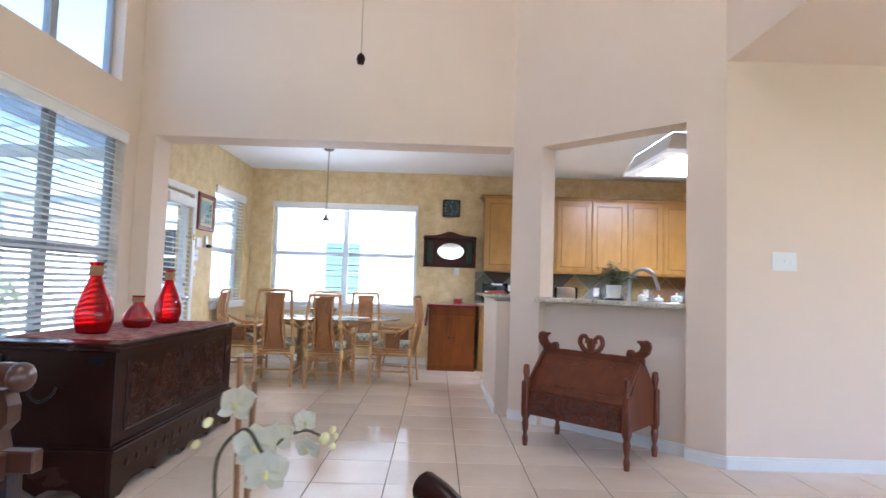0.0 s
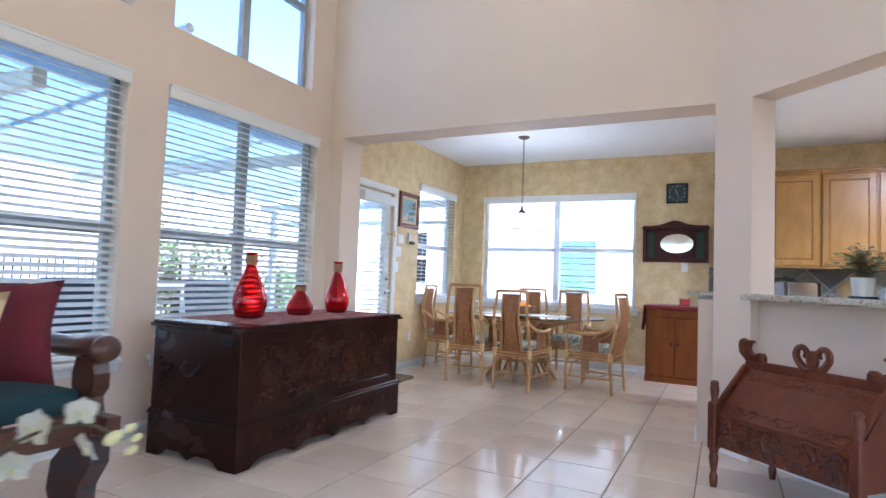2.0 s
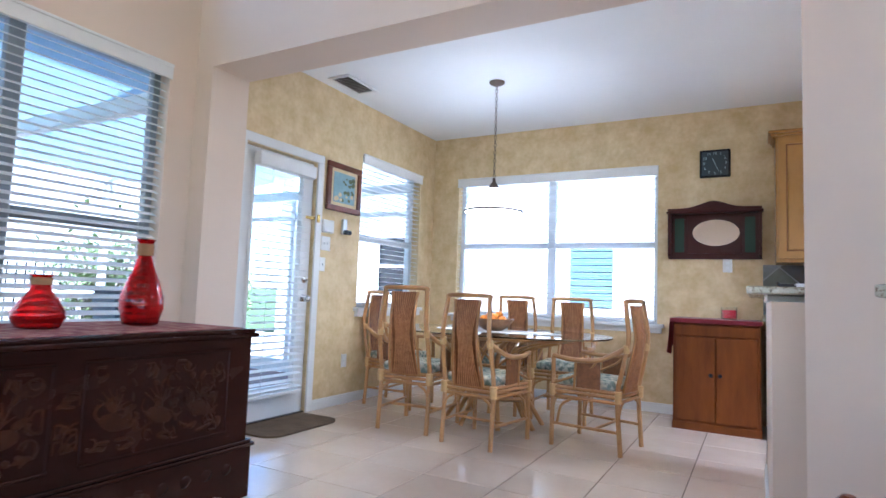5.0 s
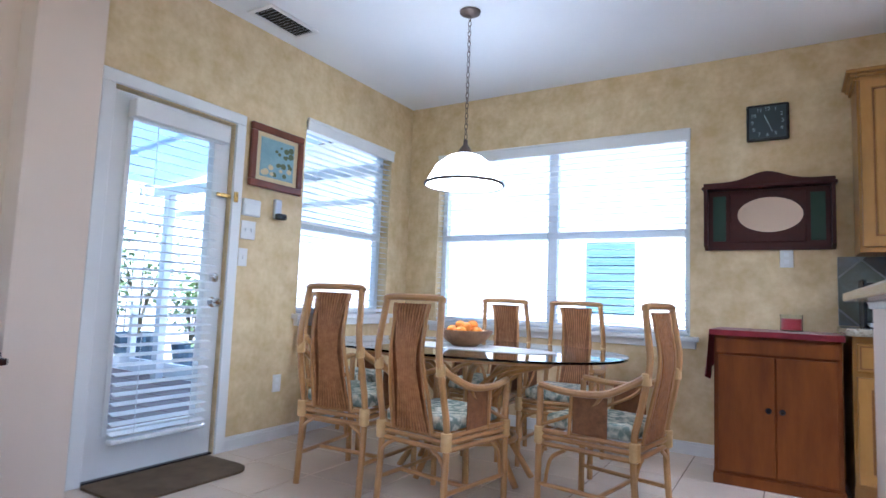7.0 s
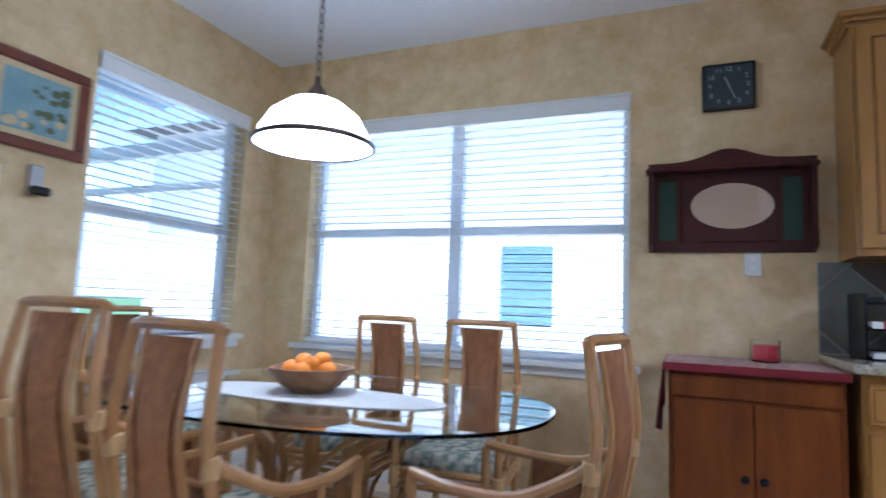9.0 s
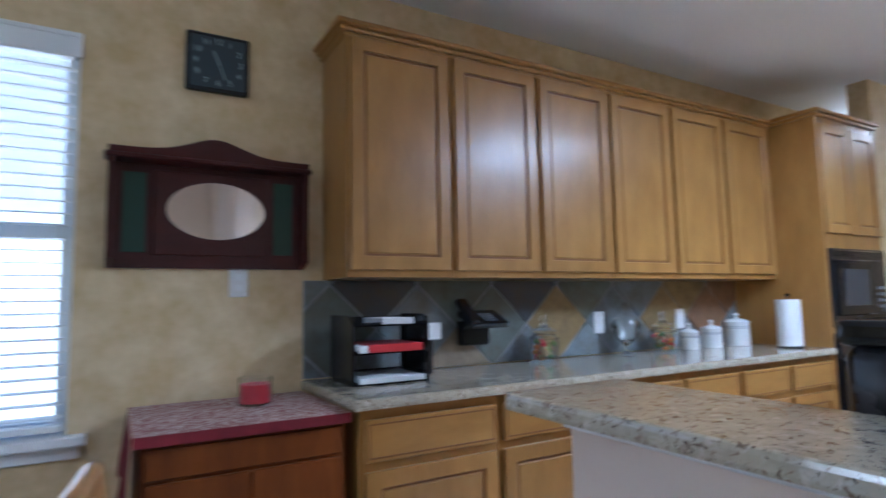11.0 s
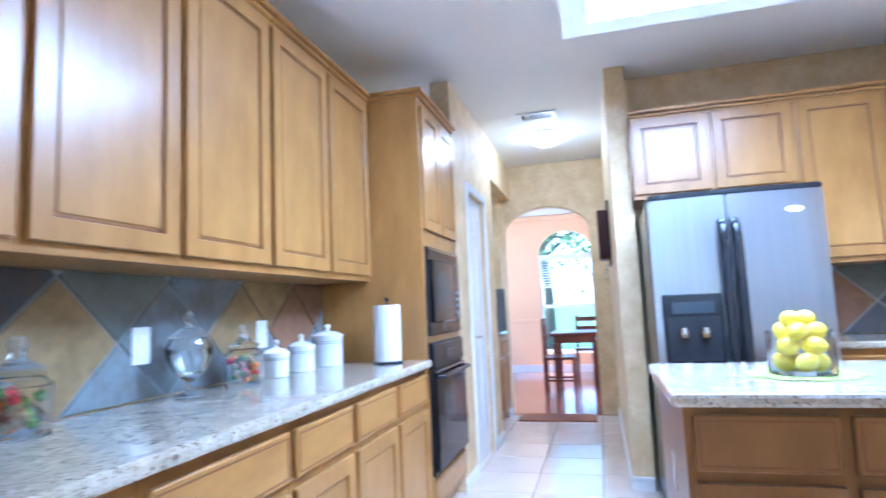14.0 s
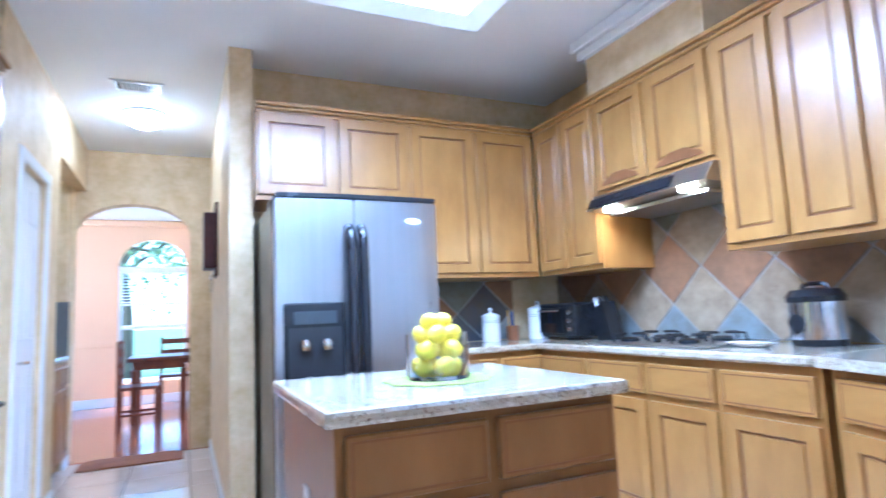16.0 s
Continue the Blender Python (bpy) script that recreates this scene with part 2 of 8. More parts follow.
def slab_with_holes(u0, u1, v0, v1, t, holes=()):
    """A wall board in local axes: u along x, v along z, thickness t along y, with holes (u0, u1, v0, v1) through it."""
    us = sorted({u0, u1, *[h[0] for h in holes], *[h[1] for h in holes]})
    vs = sorted({v0, v1, *[h[2] for h in holes], *[h[3] for h in holes]})
    us, vs = [u for u in us if u0 <= u <= u1], [v for v in vs if v0 <= v <= v1]
    solid = lambda i, k: 0 <= i < len(us) - 1 and 0 <= k < len(vs) - 1 and not any(
        h[0] <= (us[i] + us[i + 1]) / 2 <= h[1] and h[2] <= (vs[k] + vs[k + 1]) / 2 <= h[3] for h in holes)
    bm = bmesh.new()
    vert = {}

    def v(i, y, k):
        if (i, y, k) not in vert:
            vert[i, y, k] = bm.verts.new((us[i], y * t, vs[k]))
        return vert[i, y, k]
    for i in range(len(us) - 1):
        for k in range(len(vs) - 1):
            if not solid(i, k):
                continue
            for y in (0, 1):
                bm.faces.new((v(i, y, k), v(i + 1, y, k), v(i + 1, y, k + 1), v(i, y, k + 1)))
            for di, dk, a, b in ((-1, 0, (i, k), (i, k + 1)), (1, 0, (i + 1, k), (i + 1, k + 1)), (0, -1, (i, k), (i + 1, k)), (0, 1, (i, k + 1), (i + 1, k + 1))):
                if not solid(i + di, k + dk):
                    bm.faces.new((v(a[0], 0, a[1]), v(b[0], 0, b[1]), v(b[0], 1, b[1]), v(a[0], 1, a[1])))
    return bm


def wall(name, at, turn, length, z0, z1, t, mat, holes=(), label="painted wall"):
    """Runs from at along its turned x axis; its thickness grows to the left of that way."""
    ob = link(name, slab_with_holes(0, length, z0, z1, t, holes), mat)
    ob.matrix_world = pose(at[0], at[1], 0, 0, 0, turn)
    return tagged(ob, label, "wall", kind="structure")


def strip(name, bm, mat, label, category):
    return tagged(link(name, bm, mat), label, category, kind="structure")


# ---- the shell ----
XW, YN = -1.56, 9.08          # inner faces of the west and north walls
YH, XE, YS = 5.91, 5.97, 5.02  # south face of the header wall; kitchen's east and south walls
CEIL, HIGH, OUT = 2.74, 5.4, 0.16
S0 = -3.4                      # the living room's south wall

# window holes: along the west wall (u = y - S0)
W1, W2, UP1, UP2 = (4.12, 5.72), (2.23, 3.83), (4.13, 5.60), (2.24, 3.83)
DOOR, SIDE = (6.35, 7.11), (7.73, 8.78)
BACK = (-1.24, 0.85)
wall("wall_west_living", (XW, S0), 90, YH - S0, 0, HIGH, OUT, M_BEIGE,
     [(a - S0, b - S0, z0, z1) for a, b, z0, z1 in ((*W1, 0.52, 2.35), (*W2, 0.52, 2.35), (*UP1, 2.77, 4.3), (*UP2, 2.77, 4.3))],
     "beige painted two-storey living room wall with windows")
wall("wall_west_nook", (XW, YH), 90, YN + OUT - YH, 0, HIGH, OUT, M_SPONGE,
     [(DOOR[0] - YH, DOOR[1] - YH, 0, 2.04), (SIDE[0] - YH, SIDE[1] - YH, 0.84, 2.26)], "yellow sponge-painted breakfast nook wall")
# north wall runs east to west, thickness to the north
wall("wall_north", (XE + 0.1, YN + OUT), 180, XE + 0.1 - XW, 0, HIGH, OUT, M_SPONGE,
     [(XE + 0.1 - BACK[1], XE + 0.1 - BACK[0], 0.79, 2.26)], "yellow sponge-painted wall behind the breakfast nook and kitchen")
wall("wall_header", (XW, YH), 0, 1.80 - XW, 0, HIGH, 0.30, M_BEIGE, [(0.15, 1.80 - XW - 0.0, -1, 2.40)], "beige wall above the wide breakfast nook opening")
# the diagonal wall with the bar opening
DIAG, DLEN = -44.6, 1.80
wall("wall_diagonal", (1.80, YH), DIAG, DLEN, 0, HIGH, 0.20, M_BEIGE, [(0.31, 1.53, 0, 2.36)], "beige diagonal wall with a bar opening to the kitchen")
dw = Matrix.Translation((1.80, YH, 0)) @ pose(0, 0, 0, 0, 0, DIAG)
half = strip("wall_bar", box(0.31, 1.53, 0.07, 0.19, 0, 1.03), M_BEIGE, "low painted wall under the breakfast bar", "wall")
half.matrix_world = dw
# right of the diagonal: the wall with the light switch, under a lower ceiling
wall("wall_switch", (3.08, 4.65), 0, 4.0, 0, CEIL + 0.02, 0.14, M_BEIGE, label="beige wall with a light switch")
wall("wall_upper_east", (3.08, S0), 90, 4.65 - S0, CEIL - 0.004, HIGH, 0.12, M_BEIGE, label="beige upper wall above the side passage").matrix_world = pose(3.20, S0, 0, 0, 0, 90)
# Out-of-view south and east walls, with openings added to let daylight in.
wall("wall_south", (7.2, S0), 180, 8.9, 0, HIGH, 0.14, M_BEIGE, [(0.8, 3.2, 0.3, 2.5), (4.6, 8.2, 0.4, 2.4)], label="beige unseen living room wall with openings added for daylight")
wall("wall_passage_east", (7.2, S0), 90, 8.2, 0, CEIL, 0.12, M_BEIGE, [(1.5, 6.8, 0.3, 2.5)], label="beige unseen passage wall with an opening added for daylight")
strip("ceiling_living", box(XW, 3.2, S0, YH + 0.1, HIGH, HIGH + 0.1), M_CEIL, "white high living room ceiling", "ceiling")
strip("ceiling_passage", box(3.2, 7.2, S0, 4.65, CEIL, CEIL + 0.1), M_BEIGE, "low painted passage ceiling", "ceiling")
# kitchen
wall("wall_kitchen_south", (3.12, YS), 0, XE + 0.12 - 3.12, 0, CEIL, -0.12, M_SPONGE, label="sponge-painted kitchen wall behind the hob")
wall("wall_kitchen_east", (XE, YS), 90, 7.30 - YS, 0, CEIL, -0.12, M_SPONGE, label="sponge-painted kitchen wall behind the fridge")
wall("wall_pier", (5.707, 7.30), 0, 8.18 - 5.707, 0, CEIL, 0.13, M_SPONGE, label="sponge-painted hall wall ending in a pier")
wall("wall_hall_north", (5.53, 8.46), 0, 8.18 - 5.53, 0, CEIL, 0.14, M_SPONGE, [(0.42, 1.02, -1, 2.05), (1.45, 2.65, -1, 2.36)], "sponge-painted hall wall with a pantry door and a niche")
# ceiling with the light well
LX0, LX1, LY0, LY1 = 3.36, 4.68, 6.34, 7.64
cb = bmesh.new()
box(XW, 8.4, YH + 0.14, YN, CEIL, CEIL + 0.1, bm=cb)
box(3.62, 8.4, YS - 0.1, YH + 0.14, CEIL, CEIL + 0.1, bm=cb)
own = bmesh.new()
f = own.faces.new([own.verts.new(v) for v in ((1.97, YH + 0.14, CEIL), (3.62, YH + 0.14, CEIL), (3.62, YS - 0.1, CEIL), (3.1, YS - 0.1, CEIL), (2.95, 5.06, CEIL))])
r = bmesh.ops.extrude_face_region(own, geom=[f])
bmesh.ops.translate(own, vec=(0, 0, 0.1), verts=[v for v in r["geom"] if isinstance(v, bmesh.types.BMVert)])
merge(cb, own)
strip("ceiling_kitchen", cb, M_CEIL, "white textured kitchen and nook ceiling", "ceiling")


# ---- windows and blinds ----
def window(name, label, w, z0, z1, at, turn, columns=1, meet=None, mat=None):
    """A vinyl window in a hole w wide; local x along the wall, y outward; set at the outer side."""
    ob = thing(name, label, "window", at, turn, kind="structure")
    mat = mat or M_VINYL
    f = bmesh.new()
    y0, y1, t = 0.09, 0.15, 0.045
    box(0, t, y0, y1, z0, z1, 0.004, f), box(w - t, w, y0, y1, z0, z1, 0.004, f)
    box(t, w - t, y0, y1, z0, z0 + t, 0.004, f), box(t, w - t, y0, y1, z1 - t, z1, 0.004, f)
    cw = w / columns
    for c in range(1, columns):
        box(c * cw - 0.04, c * cw + 0.04, y0, y1, z0 + t, z1 - t, 0.004, f)
    part("window_frame", f, mat, ob)
    for c in range(columns):
        a, b = c * cw + 0.045, (c + 1) * cw - 0.045
        if meet:
            part("meeting_rail", box(a, b, 0.085, 0.14, meet - 0.03, meet + 0.03, 0.004), mat, ob)
        for v0, v1 in (((z0 + 0.045, meet - 0.03), (meet + 0.03, z1 - 0.045)) if meet else ((z0 + 0.045, z1 - 0.045),)):
            p = part("pane", box(a - 0.005, b + 0.005, 0.118, 0.122, v0 - 0.005, v1 + 0.005), M_GLASS, ob)
            p.visible_shadow = False
    return ob


def blind(name, label, w, z0, z1, at, turn, tilt=8, pitch=0.046, depth=0.048, valance=True, back=0.03):
    ob = thing(name, label, "window blind", (at[0], at[1], 0), turn)
    if valance:
        v = box(-0.015, w + 0.015, back - 0.055, back - 0.040, z1 - 0.085, z1 + 0.005, 0.004)
        box(-0.015, w + 0.015, back - 0.062, back - 0.038, z1 - 0.010, z1 + 0.008, 0.003, v)
        part("valance", v, M_TRIM, ob)
    part("head_rail", box(0.004, w - 0.004, back - 0.03, back + 0.03, z1 - 0.06, z1 - 0.01, 0.003), M_TRIM, ob)
    part("bottom_rail", box(0.006, w - 0.006, back - 0.025, back + 0.025, z0 + 0.005, z0 + 0.03, 0.004), M_SLAT, ob)
    own = bmesh.new()
    box(0.006, w - 0.006, -depth / 2, depth / 2, -0.0017, 0.0017, bm=own)
    bmesh.ops.rotate(own, matrix=Matrix.Rotation(radians(tilt), 3, "X"), verts=own.verts)
    first = part("slat", own, M_SLAT, ob)
    z = z0 + 0.055
    first.location = (0, back, z)
    while z < z1 - 0.11:
        z += pitch
        c = new("slat", first.data)
        c.parent, c.location = ob, (0, back, z)
    for u in [0.12, w - 0.12] + ([w / 2] if w > 1.2 else []):
        part("ladder_cord", box(u - 0.0015, u + 0.0015, back - 0.026, back - 0.024, z0 + 0.02, z1 - 0.05), M_SLAT, ob)
    return ob


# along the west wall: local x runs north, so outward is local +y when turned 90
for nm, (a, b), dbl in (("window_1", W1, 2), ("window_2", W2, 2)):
    window(nm, "double window with two sashes and blinds, frame coloured backlit grey", b - a, 0.52, 2.35, (XW, a, 0), 90, 2, 1.33, M_BACKLIT_VINYL)
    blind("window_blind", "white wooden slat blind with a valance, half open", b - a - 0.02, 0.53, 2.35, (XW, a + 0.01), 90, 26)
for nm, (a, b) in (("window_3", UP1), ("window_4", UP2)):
    window(nm, "high window above the living room blinds, frame coloured backlit grey", b - a, 2.77, 4.3, (XW, a, 0), 90, 2, 3.55, M_BACKLIT_VINYL)
window("window_5", "white sash window in the nook's side wall", SIDE[1] - SIDE[0], 0.84, 2.26, (XW, SIDE[0], 0), 90, 1, 1.5)
blind("window_blind", "white wooden slat blind over the side window, open", SIDE[1] - SIDE[0] - 0.02, 0.85, 2.26, (XW, SIDE[0] + 0.01), 90, 4)
window("window_6", "wide white double window behind the dining table", BACK[1] - BACK[0], 0.79, 2.26, (BACK[0], YN, 0), 0, 2, 1.53)
blind("window_blind", "wide white slat blind over the nook window, open", BACK[1] - BACK[0] - 0.02, 0.80, 2.26, (BACK[0] + 0.01, YN), 0, 4)
for nm, x0, x1, y0, y1, z in (("window_sill_1", XW - 0.1, XW + 0.04, W1[0] - 0.05, W1[1] + 0.05, 0.52), ("window_sill_2", XW - 0.1, XW + 0.04, W2[0] - 0.05, W2[1] + 0.05, 0.52),
                              ("window_sill_3", XW - 0.1, XW + 0.06, SIDE[0] - 0.04, SIDE[1] + 0.04, 0.84), ("window_sill_4", BACK[0] - 0.06, BACK[1] + 0.06, YN - 0.06, YN + 0.1, 0.79)):
    s = box(x0, x1, y0, y1, z - 0.03, z + 0.004, 0.006, seg=2)
    if "4" in nm:
        box(x0 + 0.02, x1 - 0.02, y0 + 0.04, YN + 0.002, z - 0.08, z - 0.03, 0.004, s)
    else:
        box(XW - 0.002, x1 - 0.02, y0 + 0.02, y1 - 0.02, z - 0.08, z - 0.03, 0.004, s)
    strip(nm, s, M_TRIM, "white painted window sill with an apron", "window sill")

# ---- cabinets ----
def door_leaf(w, h, t=0.02, stile=0.058):
    """A framed door, front towards -y, from x 0..w, z 0..h; the groove round its panel is left to the glazed inlay."""
    bm = slab_with_holes(0, w, 0, h, -t, [(stile, w - stile, stile, h - stile)])
    bmesh.ops.recalc_face_normals(bm, faces=bm.faces)
    bmesh.ops.bevel(bm, geom=[e for e in bm.edges if e.is_manifold and e.calc_face_angle(0) > 1], offset=0.003, segments=1, affect="EDGES")
    return bm


def leaf(name, w, h, parent, x, y, z, mat=None, drawer=False):
    """A door or drawer front with its dark groove."""
    if drawer:
        bm = box(0, w, -0.02, 0, 0, h, 0.005)
        ob = part(name, bm, mat or M_MAPLE_H, parent)
        g = bmesh.new()
        s, e = 0.013, 0.006
        for a in ((s, w - s, s, s + e), (s, w - s, h - s - e, h - s), (s, s + e, s, h - s), (w - s - e, w - s, s, h - s)):
            box(a[0], a[1], -0.0212, -0.019, a[2], a[3], bm=g)
    else:
        ob = part(name, door_leaf(w, h), mat or M_MAPLE, parent)
        pn_ = box(0.055, w - 0.055, -0.0085, -0.002, 0.055, h - 0.055)
        box(0.069, w - 0.069, -0.013, -0.004, 0.069, h - 0.069, 0.004, pn_)
        part("panel", pn_, mat or M_MAPLE, ob)
        g = bmesh.new()
        s = 0.058
        for a in ((s - 0.001, w - s + 0.001, s - 0.001, s + 0.010), (s - 0.001, w - s + 0.001, h - s - 0.010, h - s + 0.001),
                  (s - 0.001, s + 0.010, s, h - s), (w - s - 0.010, w - s + 0.001, s, h - s)):
            box(a[0], a[1], -0.0095, -0.004, a[2], a[3], bm=g)
    part("glazed_groove", g, M_GLAZE, ob)
    ob.location = (x, y, z)
    return ob


def wall_cabinet(w, z0, z1, d, at, turn, doors=1, label="honey maple wall cabinet with a framed door", crown=True, group="wall cabinets"):
    ob = thing("wall_cabinet", label, "cabinet", (at[0], at[1], z0), turn, group)
    h = z1 - z0
    part("body", box(0.0005, w - 0.0005, -d, 0, 0, h, 0.002), M_MAPLE, ob)
    dw_ = w / doors
    for i in range(doors):
        leaf("door", dw_ - 0.03, h - 0.075, ob, i * dw_ + 0.015, -d - 0.001, 0.03)
    if crown:
        c = box(0, w, -d - 0.016, -d, h - 0.050, h - 0.030, 0.004)
        box(0, w, -d - 0.032, -d + 0.01, h - 0.030, h - 0.010, 0.006, c)
        box(0, w, -d - 0.050, -d + 0.01, h - 0.010, h + 0.012, 0.004, c)
        part("crown_moulding", c, M_MAPLE_H, ob)
    return ob


def base_cabinet(w, d, at, turn, doors=1, drawers=None, h=0.875, label="honey maple base cabinet with a drawer and doors", group="base cabinets"):
    ob = thing("base_cabinet", label, "cabinet", (at[0], at[1], 0), turn, group)
    b = box(0.0005, w - 0.0005, -d, 0, 0.1, h, 0.002)
    box(0.002, w - 0.002, -d + 0.07, -0.01, 0, 0.1, bm=b)
    part("body", b, M_MAPLE, ob)
    n = drawers if drawers is not None else doors
    for i in range(n):
        leaf("drawer_front", w / n - 0.034, 0.145, ob, i * w / n + 0.017, -d - 0.001, h - 0.18, drawer=True)
    for i in range(doors):
        leaf("door", w / doors - 0.034, h - 0.335, ob, i * w / doors + 0.017, -d - 0.001, 0.125)
    return ob


def countertop(name, bm, label):
    return tagged(link(name, bm, M_GRANITE), label, "countertop")


# north run: six wall cabinets, base cabinets, countertop
for i in range(6):
    wc = wall_cabinet(0.5, 1.345, 2.40, 0.30, (1.79 + 0.5 * i, YN, 0), 0)
    if i == 0:
        c = box(-0.016, 0.001, -0.316, -0.001, 1.005, 1.025, 0.004)
        box(-0.032, 0.001, -0.332, -0.001, 1.025, 1.045, 0.006, c)
        box(-0.050, 0.001, -0.350, -0.001, 1.045, 1.067, 0.004, c)
        part("crown_return", c, M_MAPLE_H, wc)
for i, (a, b) in enumerate(((1.72, 2.30), (2.30, 2.82), (2.82, 3.40), (3.40, 3.85), (3.85, 4.32), (4.32, 4.79))):
    base_cabinet(b - a, 0.60, (a, YN, 0), 0)
countertop("kitchen_countertop", box(1.69, 4.788, YN - 0.645, YN - 0.012, 0.876, 0.915, 0.012, seg=2), "long speckled beige granite countertop")

# tall oven cabinet
tall = thing("oven_cabinet", "tall honey maple cabinet holding a microwave and an oven", "cabinet", (4.79, YN, 0), 0)
tb = box(0, 0.73, -0.615, -0.002, 0.1, 2.40, 0.002)
box(0.002, 0.728, -0.55, -0.01, 0, 0.1, bm=tb)
part("body", tb, M_MAPLE, tall)
for i in range(2):
    leaf("door", 0.335, 0.70, tall, 0.018 + i * 0.358, -0.616, 1.62)
leaf("drawer_front", 0.69, 0.15, tall, 0.02, -0.616, 0.13, drawer=True)
c = box(-0.018, 0.748, -0.633, 0, 2.365, 2.388, 0.004)
box(-0.034, 0.764, -0.65, 0, 2.388, 2.412, 0.004, c)
part("crown_moulding", c, M_MAPLE_H, tall)

# east run
wall_cabinet(0.93, 1.805, 2.36, 0.38, (XE, 7.30, 0), -90, 2, "short maple cabinet above the fridge")
wall_cabinet(0.93, 1.345, 2.36, 0.38, (XE, 6.37, 0), -90, 2, "two-door honey maple wall cabinet")
wall_cabinet(0.64, 1.345, 2.36, 0.40, (XE - 0.385, YS, 0), 180, 2, "two-door honey maple wall cabinet beside the hood")
hc = wall_cabinet(0.84, 1.765, 2.36, 0.40, (4.945, YS, 0), 180, 2, "short maple cabinet above the range hood")
for k in range(2):
    vp = plate([(0.06, 0.05), (0.36, 0.05), (0.34, 0.075), (0.30, 0.088), (0.26, 0.108), (0.16, 0.108), (0.12, 0.088), (0.08, 0.075)], 0.007, None, 0.002)
    bmesh.ops.translate(vp, vec=(0.42 * k, -0.4285, 0), verts=vp.verts)
    part("carved_valance", vp, M_GLAZE, hc, "carved brown valance")
wall_cabinet(0.945, 1.345, 2.36, 0.40, (4.105, YS, 0), 180, 3, "three-door honey maple wall cabinet")
base_cabinet(0.9, 0.60, (XE, 6.37, 0), -90, 2)
for a, b in ((5.36, 4.90), (4.90, 4.46), (4.46, 4.05), (4.05, 3.62)):
    base_cabinet(a - b, 0.60, (a, YS, 0), 180)
top = box(XE - 0.64, XE - 0.005, YS + 0.64, 6.37, 0.876, 0.915, 0.010)
box(3.62, XE - 0.005, YS + 0.005, YS + 0.64, 0.876, 0.915, 0.010, top)
countertop("kitchen_countertop", top, "speckled beige granite countertop around the hob")

# island
isl = thing("kitchen_island", "dark brown maple kitchen island with a granite top", "kitchen island", (3.59, 7.38, 0), -90)
ib = box(0.03, 0.83, 0.03, 0.76, 0.1, 0.875, 0.003)
box(0.06, 0.80, 0.10, 0.74, 0, 0.1, bm=ib)
part("body", ib, M_DARK_MAPLE, isl)
for i in range(2):
    leaf("drawer_front", 0.365, 0.155, isl, 0.05 + i * 0.395, 0.029, 0.70, M_DARK_MAPLE, drawer=True)
    leaf("door", 0.365, 0.54, isl, 0.05 + i * 0.395, 0.029, 0.13, M_DARK_MAPLE)
part("outlet_plate", box(0.026, 0.030, 0.32, 0.39, 0.55, 0.67, 0.002), M_TRIM, isl, "white outlet plate")
part("granite_top", box(0, 0.86, -0.01, 0.81, 0.876, 0.915, 0.012, seg=2), M_GRANITE, isl, "speckled granite top")

# breakfast bar: through the opening and north behind the pier
bb = bmesh.new()
box(0.315, 1.525, -0.10, 0.30, 1.03, 1.07, 0.010, bb, 2)
bmesh.ops.transform(bb, matrix=dw, verts=bb.verts)
countertop("bar_countertop", bb, "raised speckled granite breakfast bar")
own = bmesh.new()
f = own.faces.new([own.verts.new((x, y, 1.038)) for x, y in ((1.615, YH + 0.145), (1.93, YH + 0.145), (1.93, 7.50), (1.632, 7.50), (1.615, 7.483))])
r = bmesh.ops.extrude_face_region(own, geom=[f])
bmesh.ops.translate(own, vec=(0, 0, 0.032), verts=[v for v in r["geom"] if isinstance(v, bmesh.types.BMVert)])
bmesh.ops.recalc_face_normals(own, faces=own.faces)
bmesh.ops.bevel(own, geom=own.edges[:], offset=0.009, segments=2, affect="EDGES", profile=0.6)
countertop("bar_countertop", own, "raised speckled granite bar end")
strip("trim", box(1.688, 1.832, YH + 0.302, 7.412, 1.012, 1.0365, 0.004), M_TRIM, "white trim under the raised bar", "trim")
strip("wall_bar_end", box(1.70, 1.82, YH + 0.142, 7.40, 0, 1.0115), M_BEIGE, "low painted wall under the raised bar", "wall")
countertop("sink_countertop", box(1.821, 2.46, YH + 0.15, 7.30, 0.876, 0.915, 0.010), "low granite sink counter behind the bar")
base_cabinet(1.20, 0.60, (1.822, 6.08, 0), 90, 3)

# fridge
fr = thing("refrigerator", "stainless side-by-side refrigerator with a water dispenser", "refrigerator", (5.02, 7.28, 0), -90)
part("body", box(0, 0.83, 0.06, 0.86, 0.02, 1.70, 0.008), M_BLACK, fr)


def bowed(x0, x1, z0, z1, back, bow=0.024, lip=0.0):
    """A door panel whose front swells out over the whole width of the refrigerator."""
    bm = bmesh.new()
    n = 10
    edge = [(x0 + (x1 - x0) * k / n) for k in range(n + 1)]
    front = [(x, -bow * (1 - ((x - 0.415) / 0.415) ** 2) - lip) for x in edge]
    f = bm.faces.new([bm.verts.new((x, y, z0)) for x, y in front + [(x1, back), (x0, back)]])
    g_ = bmesh.ops.extrude_face_region(bm, geom=[f])
    bmesh.ops.translate(bm, vec=(0, 0, z1 - z0), verts=[v for v in g_["geom"] if isinstance(v, bmesh.types.BMVert)])
    bmesh.ops.recalc_face_normals(bm, faces=bm.faces)
    bmesh.ops.bevel(bm, geom=[e for e in bm.edges if e.calc_face_angle(0) > 0.6], offset=0.006, segments=2, affect="EDGES")
    return bm


part("freezer_door", bowed(0.003, 0.375, 0.12, 1.70, 0.055), M_STEEL, fr, smooth=True)
part("fridge_door", bowed(0.381, 0.827, 0.12, 1.70, 0.055), M_STEEL, fr, smooth=True)
